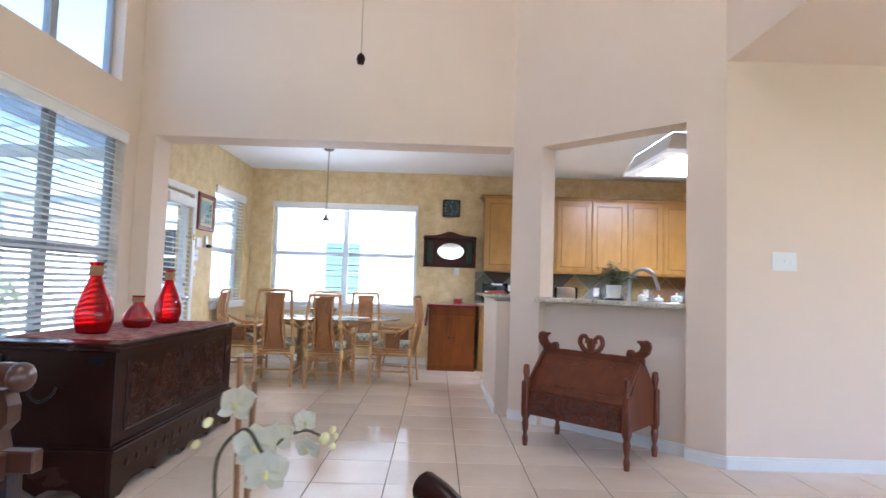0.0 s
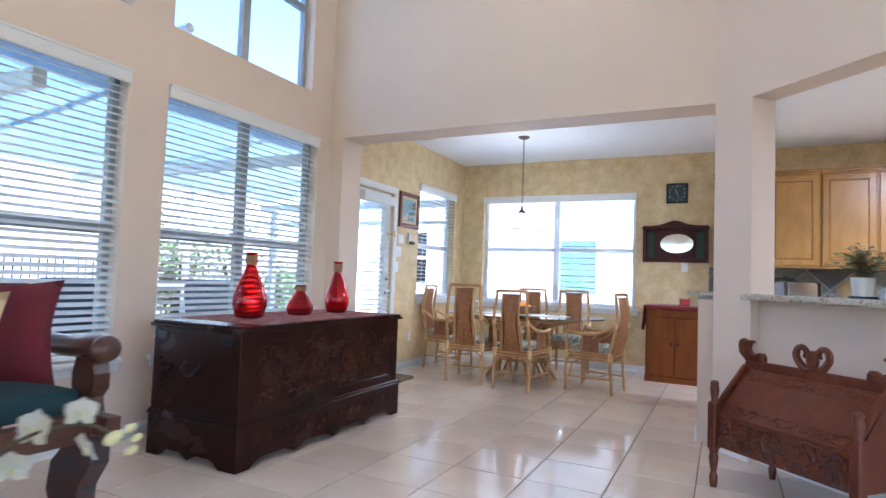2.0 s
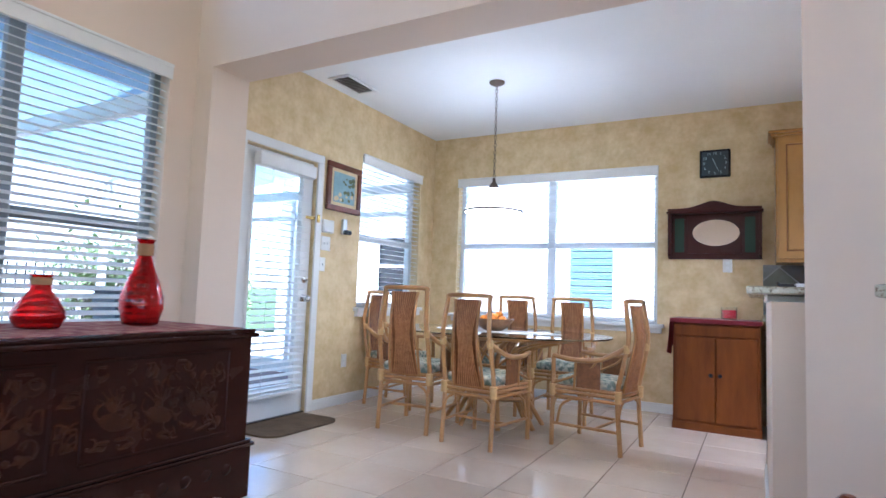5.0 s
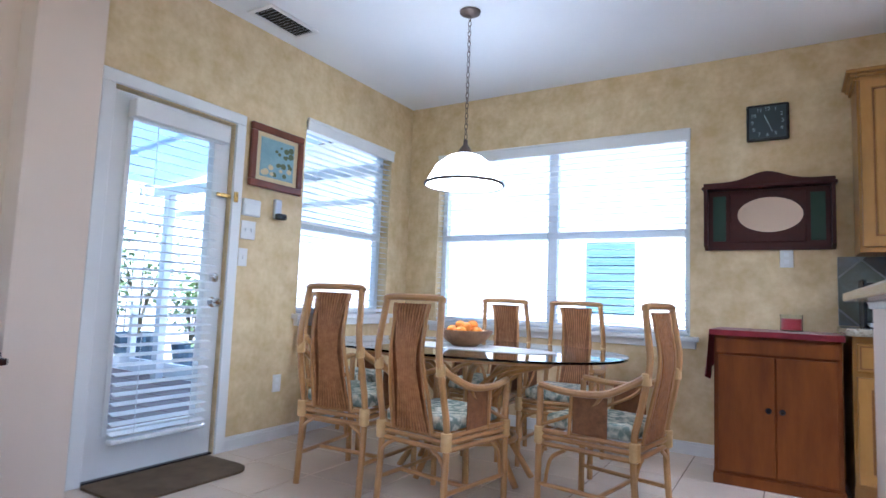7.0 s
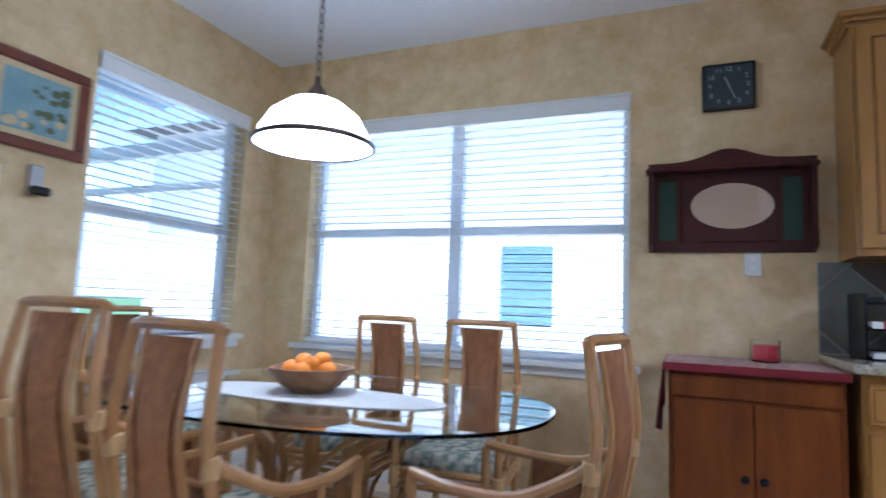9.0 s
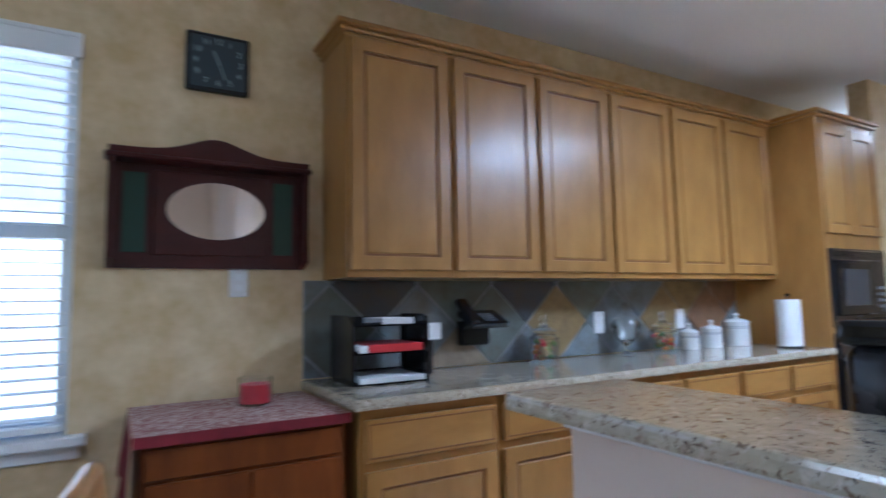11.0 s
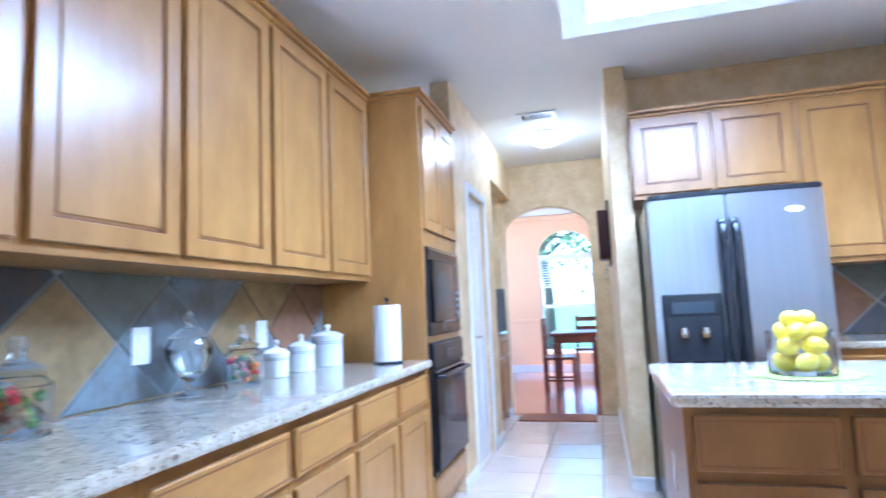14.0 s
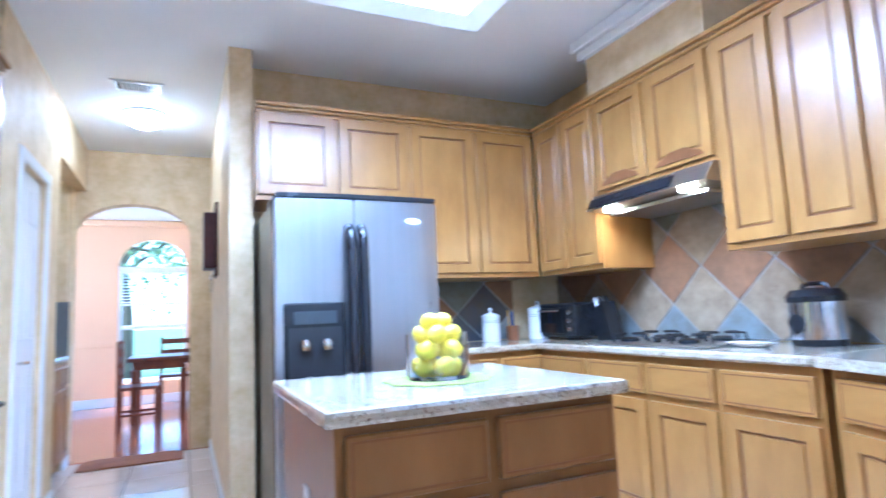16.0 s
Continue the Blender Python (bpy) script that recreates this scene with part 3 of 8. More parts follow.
part("dispenser", box(0.035, 0.325, -0.026, 0.02, 0.83, 1.20, 0.006), M_BLACK, fr)


# ---- trim: baseboards, casings ----
def baseboard(name, a, b, side, h=0.085):
    """White skirting from a to b on the floor, growing to the left of that way by side."""
    d = Vector((b[0] - a[0], b[1] - a[1], 0))
    bm = box(0, d.length, 0, 0.014, 0, h - 0.02)
    box(0, d.length, 0, 0.009, h - 0.02, h, 0.003, bm)
    if side < 0:
        bmesh.ops.scale(bm, vec=(1, -1, 1), verts=bm.verts)
    ob = strip(name, bm, M_TRIM, "white painted baseboard", "baseboard")
    ob.matrix_world = pose(a[0], a[1], 0, 0, 0, math.degrees(math.atan2(d.y, d.x)))
    return ob


d0 = lambda u, v=0.0: tuple((dw @ Vector((u, v, 0)))[:2])
for a, b, s in (((XW, S0), (XW, YH), -1), ((XW, YH - 0.0), (XW + 0.15, YH), -1), ((XW, DOOR[1] + 0.07), (XW, YN), -1),
                ((XW, YN), (1.02, YN), -1), ((1.80, YH), d0(0.31), -1), (d0(0.31, 0.07), d0(1.53, 0.07), -1), (d0(1.53), d0(1.80), -1),
                ((3.08, 4.65), (7.1, 4.65), -1), ((1.70, 7.40), (1.70, YH + 0.14), -1), ((5.53, 8.46), (5.93, 8.46), -1), ((6.57, 8.46), (6.98, 8.46), -1),
                ((5.707, 7.43), (8.16, 7.43), 1), ((5.707, 7.30), (5.707, 7.43), 1), ((7.95, 8.56), (8.18, 8.56), -1)):
    baseboard("baseboard", a, b, s)

# patio door
pd = thing("door_1", "white half-glazed patio door with a slat blind", "door", (XW - 0.03, DOOR[0], 0), 90, kind="structure")
dwid = DOOR[1] - DOOR[0]
part("door_leaf", slab_with_holes(0.004, dwid - 0.004, 0.012, 2.03, 0.045, [(0.12, dwid - 0.12, 0.24, 1.90)]), M_TRIM, pd)
g = part("door_glass", box(0.11, dwid - 0.11, 0.02, 0.025, 0.23, 1.91), M_GLASS, pd)
g.visible_shadow = False
fb = bmesh.new()
for a in ((0.095, 0.125, 0.215, 1.925), (dwid - 0.125, dwid - 0.095, 0.215, 1.925), (0.125, dwid - 0.125, 0.215, 0.245), (0.125, dwid - 0.125, 1.895, 1.925)):
    box(a[0], a[1], -0.012, 0.0, a[2], a[3], 0.004, fb)
part("glazing_frame", fb, M_TRIM, pd)
for z, nm in ((0.915, "door_knob"), (1.065, "deadbolt")):
    k = lathe([(0, 0.0), (0.032, 0.0), (0.032, 0.008), (0.012, 0.012), (0.012, 0.032), (0.026, 0.042), (0.029, 0.058), (0.02, 0.07), (0, 0.072)] if nm == "door_knob"
              else [(0, 0), (0.03, 0), (0.03, 0.012), (0.022, 0.02), (0.008, 0.022), (0.008, 0.036), (0, 0.036)], 20)
    bmesh.ops.transform(k, matrix=pose(dwid - 0.06, -0.0, z, 90, 0, 0), verts=k.verts)
    part(nm, k, M_CHROME, pd, "satin nickel hardware", True)
M_BRASS = material("brass", (0.70, 0.48, 0.16), (0.58, 0.38, 0.12), rough=0.25, metal=1.0, bump=0.0)
part("door_guard", box(dwid - 0.10, dwid + 0.03, -0.035, -0.022, 1.565, 1.59, 0.004), M_BRASS, pd, "brass swing bar guard")
part("guard_plate", box(dwid + 0.012, dwid + 0.04, -0.06, -0.018, 1.545, 1.61, 0.004), M_BRASS, pd, "brass plate")
for z in (0.25, 1.05, 1.85):
    part("hinge", box(-0.004, 0.008, -0.012, 0.004, z - 0.05, z + 0.05, 0.002), M_CHROME, pd)
part("threshold", box(-0.0, dwid, -0.03, 0.12, 0.0, 0.012, 0.003), M_BLACK, pd, "dark metal threshold")
cs = bmesh.new()
for a in ((-0.075, -0.002, 0, 2.045), (dwid + 0.002, dwid + 0.075, 0, 2.045), (-0.075, dwid + 0.075, 2.045, 2.115)):
    box(a[0], a[1], -0.05, -0.0305, a[2], a[3], 0.005, cs)
part("door_casing", cs, M_TRIM, pd)
db = blind("door_blind", "white slat blind mounted on the patio door", 0.56, 0.18, 1.96, (XW + 0.035, DOOR[0] + 0.10), 90, 14, 0.05, 0.046, False, 0.0)
part("valance", box(-0.02, 0.58, -0.04, 0.035, 1.885, 1.985, 0.006), M_TRIM, db)

# pantry door in the hall, niche with a small cabinet
pn = thing("door_2", "white panelled pantry door with a lever handle", "door", (5.95, 8.46, 0), 0, kind="structure")
pl = box(0.005, 0.595, 0.03, 0.065, 0.012, 2.04)
for a in ((0.08, 0.27, 0.25, 0.95), (0.33, 0.52, 0.25, 0.95), (0.08, 0.27, 1.08, 1.65), (0.33, 0.52, 1.08, 1.65), (0.08, 0.27, 1.75, 1.95), (0.33, 0.52, 1.75, 1.95)):
    box(a[0], a[1], 0.018, 0.031, a[2], a[3], 0.010, pl)
part("door_leaf", pl, M_TRIM, pn)
cs = bmesh.new()
for a in ((-0.065, 0.0, 0, 2.05), (0.60, 0.665, 0, 2.05), (-0.065, 0.665, 2.05, 2.115)):
    box(a[0], a[1], -0.016, 0.002, a[2], a[3], 0.005, cs)
part("door_casing", cs, M_TRIM, pn)
hb = tube([(0.06, 0.03, 0.96), (0.06, -0.025, 0.96), (0.15, -0.03, 0.96)], 0.009, 10)
lathe([(0, 0), (0.027, 0), (0.027, 0.008), (0, 0.01)], 16, hb, (0.06, 0.02, 0.96))
part("lever_handle", hb, M_CHROME, pn, "satin nickel lever", True)
nw = bmesh.new()
box(6.96, 6.98, 8.60, 9.06, 0, CEIL, bm=nw), box(7.93, 7.95, 8.60, 9.06, 0, CEIL, bm=nw), box(6.96, 7.95, 9.06, 9.08, 0, CEIL, bm=nw)
box(7.95, 8.178, 8.56, 8.70, 0, CEIL, bm=nw)
strip("wall_niche", nw, M_SPONGE, "sponge-painted niche walls", "wall")
base_cabinet(0.93, 0.52, (6.99, 9.055, 0), 0, 2, label="maple niche cabinet under a granite top")
countertop("niche_countertop", box(6.985, 7.925, 8.52, 9.055, 0.876, 0.915, 0.008), "speckled granite countertop in the niche")
strip("niche_backsplash", box(7.918, 7.928, 8.53, 9.05, 0.916, 1.36), material("grey_slate", (0.20, 0.21, 0.21), (0.12, 0.13, 0.14), rough=0.5, scale=4, fine=30, bump=0.2), "grey slate niche backsplash", "backsplash")

# arch wall to the dining room
def arch_outline(y0, y1, spring, rise, n=16):
    c, a = (y0 + y1) / 2, (y1 - y0) / 2
    return [(c - a * math.cos(math.pi * i / n), spring + rise * math.sin(math.pi * i / n)) for i in range(n + 1)]


def arch_wall(name, y0, y1, z1, a0, a1, sill, spring, rise, x, t, mat, label):
    """A wall across x with an arched hole: columns at both sides, pieces above and below."""
    bm = bmesh.new()
    for k in (0, 1):
        xx = x + k * t
        top = arch_outline(a0, a1, spring, rise)
        v = lambda y, z: bm.verts.new((xx, y, z))
        bm.faces.new((v(y0, 0), v(a0, 0), v(a0, z1), v(y0, z1)))
        bm.faces.new((v(a1, 0), v(y1, 0), v(y1, z1), v(a1, z1)))
        if sill:
            bm.faces.new((v(a0, 0), v(a1, 0), v(a1, sill), v(a0, sill)))
        for (p, q), (r_, s_) in zip(top, top[1:]):
            bm.faces.new((v(p, q), v(r_, s_), v(r_, z1), v(p, z1)))
    edge = [(a0, sill)] + arch_outline(a0, a1, spring, rise) + [(a1, sill)]
    if sill:
        edge.append((a0, sill))
    for (p, q), (r_, s_) in zip(edge, edge[1:]):
        bm.faces.new([bm.verts.new(c) for c in ((x, p, q), (x, r_, s_), (x + t, r_, s_), (x + t, p, q))])
    bmesh.ops.remove_doubles(bm, verts=bm.verts, dist=0.0005)
    return strip(name, bm, mat, label, "wall")


arch_wall("wall_arch", 7.30, 8.62, CEIL, 7.61, 8.55, 0, 1.98, 0.275, 8.18, 0.14, M_SPONGE, "sponge-painted wall with an arched opening")

# ---- dining room beyond the arch ----
M_WOODFLOOR = material("red_wood_floor", (0.46, 0.15, 0.045), (0.33, 0.095, 0.028), rough=0.16, scale=2, fine=18, bump=0.01, stretch=(1, 8, 1), coat=0.5)
strip("floor_dining", box(8.18, 12.4, 5.6, 10.6, -0.05, 0.0), M_WOODFLOOR, "glossy red-brown wood floor", "floor")
strip("ceiling_dining", box(8.2, 12.4, 5.6, 10.6, CEIL, CEIL + 0.1), M_CEIL, "white dining room ceiling", "ceiling")
# Each side wall gets an unseen opening, added to brighten the dining room.
for nm, a, t, l in (("wall_dining_south", (8.3, 5.6), 0, 4.1), ("wall_dining_north", (8.3, 10.6), 0, 4.1)):
    wall(nm, a, t, l, 0, CEIL, 0.1, M_PEACH, [(0.6, 3.4, 0.5, 2.3)], label="peach painted dining room wall with an unseen opening added for daylight")
arch_wall("wall_dining_east", 5.6, 10.6, CEIL, 7.62, 8.55, 0.32, 2.05, 0.40, 12.0, 0.12, M_PEACH, "peach painted wall with an arched window")
dwn = bmesh.new()
for y in (7.62, 8.51):
    box(12.06, 12.10, y, y + 0.04, 0.32, 2.05, 0.004, dwn)
for z in (0.32, 1.10, 1.98):
    box(12.06, 12.10, 7.66, 8.51, z, z + 0.06, 0.004, dwn)
ob = thing("window_7", "tall arched dining room window with white frame", "window", (0, 0, 0), kind="structure")
part("window_frame", dwn, M_VINYL, ob)
p = part("pane", box(12.078, 12.082, 7.66, 8.51, 0.38, 2.0), M_GLASS, ob)
p.visible_shadow = False
bl = blind("window_blind", "white slat blind raised in the dining window", 0.86, 1.45, 2.02, (12.0, 8.52), -90, 10, 0.046, 0.045, True, 0.03)
ch = bmesh.new()
box(11.985, 12.0, 8.56, 10.6, 0.86, 0.92, 0.004, ch), box(11.985, 12.0, 5.6, 7.61, 0.86, 0.92, 0.004, ch)
strip("chair_rail", ch, M_TRIM, "peach chair rail on the dining wall", "chair rail").data.materials[0] = M_PEACH
ch = bmesh.new()
box(11.98, 12.0, 5.6, 10.6, 0, 0.13, 0.004, ch)
strip("baseboard", ch, M_TRIM, "white dining room baseboard", "baseboard")
ch = box(11.93, 12.0, 5.6, 10.6, CEIL - 0.1, CEIL - 0.004, 0.02)
strip("crown_moulding", ch, M_PEACH, "crown moulding", "moulding")

dt = thing("dining_table", "dark red-brown square wooden dining table", "table", (10.45, 7.93, 0))
part("tabletop", box(-0.45, 0.45, -0.34, 0.34, 0.72, 0.765, 0.008), M_REDWOOD, dt)
part("apron", box(-0.38, 0.38, -0.28, 0.28, 0.62, 0.719), M_REDWOOD, dt)
for x in (-0.40, 0.33):
    for y in (-0.30, 0.23):
        part("leg", box(x, x + 0.07, y, y + 0.07, 0, 0.62, 0.006), M_REDWOOD, dt)


def plain_chair(at, turn):
    c = thing("dining_chair", "dark red-brown wooden chair with a slatted back", "chair", at, turn, "dining room chairs")
    part("seat", box(-0.21, 0.21, -0.21, 0.21, 0.44, 0.475, 0.01), M_REDWOOD, c)
    for x in (-0.2, 0.165):
        part("leg", box(x, x + 0.035, -0.2, -0.165, 0, 0.44, 0.004), M_REDWOOD, c)
        part("back_post", box(x, x + 0.035, 0.175, 0.21, 0, 0.98, 0.004), M_REDWOOD, c)
    for z in (0.6, 0.73, 0.88):
        part("back_slat", box(-0.165, 0.165, 0.185, 0.2, z, z + 0.07, 0.004), M_REDWOOD, c)
    for x in (-0.19, 0.175):
        part("stretcher", box(x, x + 0.018, -0.165, 0.175, 0.16, 0.185, 0.003), M_REDWOOD, c)
    return c


plain_chair((11.15, 7.76, 0), -90)
plain_chair((9.74, 8.12, 0), 0)

# hall: lamp, vent, mat, wall box
M_LAMPGLASS = glow("lit_frosted_glass", (1.0, 0.95, 0.85), 10.0)
hl = thing("ceiling_lamp", "lit frosted dome lamp on the hall ceiling", "lamp", (7.05, 7.94, CEIL))
part("base_ring", lathe([(0, 0), (0.15, 0), (0.155, -0.02), (0.14, -0.025), (0, -0.025)], 28), M_CHROME, hl, smooth=True)
part("dome", lathe([(0.14, -0.025), (0.145, -0.045), (0.12, -0.08), (0.07, -0.105), (0, -0.115)], 28), M_LAMPGLASS, hl, "lit white glass", True)


def vent(at, turn, w, l, label):
    v = thing("ceiling_vent", label, "vent", at, turn)
    f = bmesh.new()
    for a in ((0, w, 0, 0.03), (0, w, l - 0.03, l), (0, 0.03, 0.03, l - 0.03), (w - 0.03, w, 0.03, l - 0.03)):
        box(a[0], a[1], a[2], a[3], -0.012, -0.001, 0.002, f)
    part("frame", f, M_TRIM, v)
    part("backing", box(0.03, w - 0.03, 0.03, l - 0.03, -0.003, -0.001), M_BLACK, v)
    n = int((l - 0.06) / 0.03)
    for i in range(n):
        s = box(0.03, w - 0.03, -0.010, 0.010, -0.001, 0.001)
        bmesh.ops.transform(s, matrix=pose(0, 0.045 + i * 0.03, -0.009, 35, 0, 0), verts=s.verts)
        part("slat", s, M_TRIM, v)
    return v


vent((-1.45, 7.05, CEIL), 0, 0.22, 0.42, "white ceiling air vent beside the patio door")
vent((6.4, 7.79, CEIL), 0, 0.2, 0.32, "white ceiling air vent in the hall")
M_MAT = material("brown_coir", (0.15, 0.10, 0.055), (0.08, 0.05, 0.026), rough=0.95, scale=9, fine=150, bump=0.6)


def mat_rug(name, label, x0, x1, y0, y1, mat=None):
    """A mat with the two corners on one side rounded."""
    own = bmesh.new()
    pts = []
    for cx, cy, a0, r in ((x1, y1, 0, 0.12), (x0, y1, 90, 0.03), (x0, y0, 180, 0.03), (x1, y0, 270, 0.12)):
        ox, oy = (r if cx == x0 else -r), (r if cy == y0 else -r)
        pts += [(cx + ox + r * math.cos(radians(a0 + k * 15)), cy + oy + r * math.sin(radians(a0 + k * 15))) for k in range(7)]
    f = own.faces.new([own.verts.new((x, y, 0.0005)) for x, y in pts])
    r_ = bmesh.ops.extrude_face_region(own, geom=[f])
    bmesh.ops.translate(own, vec=(0, 0, 0.013), verts=[v for v in r_["geom"] if isinstance(v, bmesh.types.BMVert)])
    return tagged(link(name, own, mat or M_MAT), label, "door mat")


mat_rug("door_mat", "brown coir door mat by the patio door", XW + 0.03, -1.13, 6.33, 7.06)
mat_rug("door_mat", "orange-brown mat lying before the arched opening", 7.78, 8.16, 7.66, 8.44, material("orange_brown_mat", (0.30, 0.12, 0.045), (0.20, 0.075, 0.028), rough=0.8, scale=6, fine=120, bump=0.3))
wb = thing("wall_organizer", "dark wooden letter rack with hooks on the hall wall", "letter rack", (7.0, 7.43, 1.38))
part("backboard", box(-0.15, 0.15, 0.0005, 0.02, 0.10, 0.66, 0.004), M_MAHOG, wb)
part("pocket", box(-0.13, 0.13, 0.02, 0.10, 0.16, 0.58, 0.006), M_MAHOG, wb)
for i in range(3):
    part("hook", tube([(-0.1 + i * 0.1, 0.02, 0.12), (-0.1 + i * 0.1, 0.05, 0.10), (-0.1 + i * 0.1, 0.05, 0.07)], 0.005, 6), M_CHROME, wb, "small metal hook")
part("key_bunch", box(-0.11, -0.06, 0.035, 0.06, -0.02, 0.08, 0.01), M_CHROME, wb, "keys hanging from a hook")

# ---- kitchen fixtures ----
M_PANEL = glow("lit_diffuser_panel", (0.95, 0.97, 1.0), 7.5)
lp = thing("ceiling_light_panel", "large lit light box hanging under the kitchen ceiling", "ceiling light", (LX0, LY0, 2.51))
lw, ll = LX1 - LX0, LY1 - LY0
bf = slab_with_holes(0, lw, 0, ll, 0.035, [(0.13, lw - 0.13, 0.12, ll - 0.12)])
for v in bf.verts:
    v.co = Vector((v.co.x, v.co.z, v.co.y))
# Rim emits faintly: the glow stands in for light falling on it.
part("box_frame", bf, glow("rim_added_glow", (0.95, 0.97, 1.0), 0.06), lp, "white rim with a faint added glow")
sides = bmesh.new()
for k in range(4):
    o = [(0, 0), (lw, 0), (lw, ll), (0, ll)]
    i_ = [(0.10, 0.10), (lw - 0.10, 0.10), (lw - 0.10, ll - 0.10), (0.10, ll - 0.10)]
    a, b, c, d = o[k], o[(k + 1) % 4], i_[(k + 1) % 4], i_[k]
    sides.faces.new([sides.verts.new((p[0], p[1], z)) for p, z in ((a, 0.034), (b, 0.034), (c, CEIL - 2.512), (d, CEIL - 2.512))])
bmesh.ops.remove_doubles(sides, verts=sides.verts, dist=0.0005)
part("box_side", sides, M_CEIL, lp, "white sloping sides")
part("diffuser", box(0.128, lw - 0.128, 0.118, ll - 0.118, 0.018, 0.030), M_PANEL, lp, "lit milky diffuser")
strip("soffit", box(4.10, 4.95, YS, YS + 0.42, 2.375, CEIL), M_SPONGE, "painted box above the hood cabinet", "soffit")
tm = box(4.08, 4.985, YS, YS + 0.455, CEIL - 0.125, CEIL - 0.07, 0.006)
box(4.06, 5.015, YS, YS + 0.485, CEIL - 0.07, CEIL - 0.002, 0.008, tm)
strip("trim", tm, M_TRIM, "white trim round the soffit", "trim")

# oven and microwave in the tall cabinet
mw = thing("microwave_oven", "black built-in microwave oven", "microwave", (4.79, YN - 0.617, 1.035))
part("frame", box(0.02, 0.71, -0.018, 0, 0, 0.49, 0.004), M_BLACK, mw)
part("door", box(0.06, 0.52, -0.034, -0.0185, 0.07, 0.42, 0.006), M_BGLASS, mw, "glossy black glass door")
part("window", box(0.13, 0.45, -0.0355, -0.0345, 0.13, 0.36), material("smoked_glass", (0.06, 0.065, 0.07), (0.05, 0.055, 0.06), rough=0.08, bump=0), mw)
part("control_panel", box(0.535, 0.675, -0.03, -0.0185, 0.07, 0.42, 0.004), M_BLACK, mw)
for r in range(4):
    for q in range(3):
        part("button", box(0.555 + q * 0.037, 0.58 + q * 0.037, -0.033, -0.0305, 0.11 + r * 0.04, 0.13 + r * 0.04, 0.002), material("grey_button", (0.2, 0.2, 0.2), rough=0.4) if r + q == 0 else bpy.data.materials["grey_button"], mw)
for k in range(5):
    part("vent_slot", box(0.05, 0.68, -0.021, -0.0185, 0.440 + k * 0.009, 0.4445 + k * 0.009), M_CHROME if k == 4 else M_BGLASS, mw)
    part("vent_slot", box(0.05, 0.68, -0.021, -0.0185, 0.012 + k * 0.010, 0.017 + k * 0.010), M_BGLASS, mw)
ov = thing("wall_oven", "black built-in wall oven with a control strip", "oven", (4.79, YN - 0.617, 0.30))
part("frame", box(0.02, 0.71, -0.018, 0, 0, 0.70, 0.004), M_BLACK, ov)
part("door", box(0.03, 0.70, -0.042, -0.0185, 0.02, 0.545, 0.008), M_BGLASS, ov, "black glass door")
part("window", box(0.15, 0.58, -0.0435, -0.0425, 0.12, 0.42), bpy.data.materials["smoked_glass"], ov)
part("handle", tube([(0.06, -0.042, 0.515), (0.07, -0.075, 0.515), (0.66, -0.075, 0.515), (0.67, -0.042, 0.515)], 0.011, 10), M_BLACK, ov, smooth=True)
part("control_panel", box(0.03, 0.70, -0.03, -0.0185, 0.56, 0.69, 0.004), M_BLACK, ov)
part("display", box(0.28, 0.45, -0.032, -0.0305, 0.595, 0.655, 0.002), bpy.data.materials["smoked_glass"], ov)

# refrigerator details
part("top_hinge_cover", bowed(0.004, 0.826, 1.701, 1.727, 0.3, lip=0.003), M_BLACK, fr)
part("kick_grille", box(0.01, 0.82, 0.01, 0.05, 0.02, 0.11, 0.004), M_BLACK, fr)
for x in (0.348, 0.408):
    part("handle", tube(curve([(x, -0.024, 0.52), (x, -0.070, 0.60), (x, -0.080, 1.05), (x, -0.070, 1.48), (x, -0.024, 1.56)], 5), 0.024, 10), M_BLACK, fr, smooth=True)
M_DISP = material("dispenser_recess", (0.012, 0.012, 0.014), (0.008, 0.008, 0.009), rough=0.45, bump=0)
part("dispenser_recess", box(0.055, 0.305, -0.0275, -0.0265, 0.86, 1.085, 0.0), M_DISP, fr)
for x in (0.13, 0.23):
    part("dispenser_lever", lathe([(0, 0), (0.022, 0), (0.028, 0.03), (0.02, 0.05), (0, 0.05)], 14, None, (x, -0.040, 0.98)), M_CHROME, fr, smooth=True)
part("dispenser_controls", box(0.08, 0.28, -0.0295, -0.0265, 1.10, 1.16, 0.001), material("grey_panel", (0.035, 0.04, 0.045), rough=0.3), fr)
part("drip_tray", box(0.06, 0.30, -0.038, -0.026, 0.835, 0.85, 0.002), M_CHROME, fr)
bd = lathe([(0, 0), (0.042, 0), (0.04, 0.004), (0, 0.005)], 24)
bmesh.ops.transform(bd, matrix=pose(0.69, -0.0115, 1.60, 90, 0, 5) @ Matrix.Diagonal((1, 0.42, 1, 1)), verts=bd.verts)
part("badge", bd, M_WHITECER, fr, "oval metal badge")

# range hood
hd = thing("range_hood", "black and steel under-cabinet range hood with lit lamps", "range hood", (4.945, YS, 1.645), 180)
M_HOODSTEEL = material("warm_steel", (0.50, 0.46, 0.40), (0.42, 0.38, 0.33), rough=0.32, metal=1.0, scale=3, fine=60, bump=0.01, stretch=(1, 8, 8))
hp = bmesh.new()
v = [hp.verts.new(c) for c in ((0, 0, 0), (0.84, 0, 0), (0.84, -0.5, 0.03), (0, -0.5, 0.03), (0, 0, 0.119), (0.84, 0, 0.119), (0.84, -0.44, 0.119), (0, -0.44, 0.119))]
for f in ((0, 1, 2, 3), (4, 5, 6, 7), (0, 1, 5, 4), (1, 2, 6, 5), (2, 3, 7, 6), (3, 0, 4, 7)):
    hp.faces.new([v[q] for q in f])
part("canopy", hp, M_HOODSTEEL, hd, "warm brushed steel canopy")
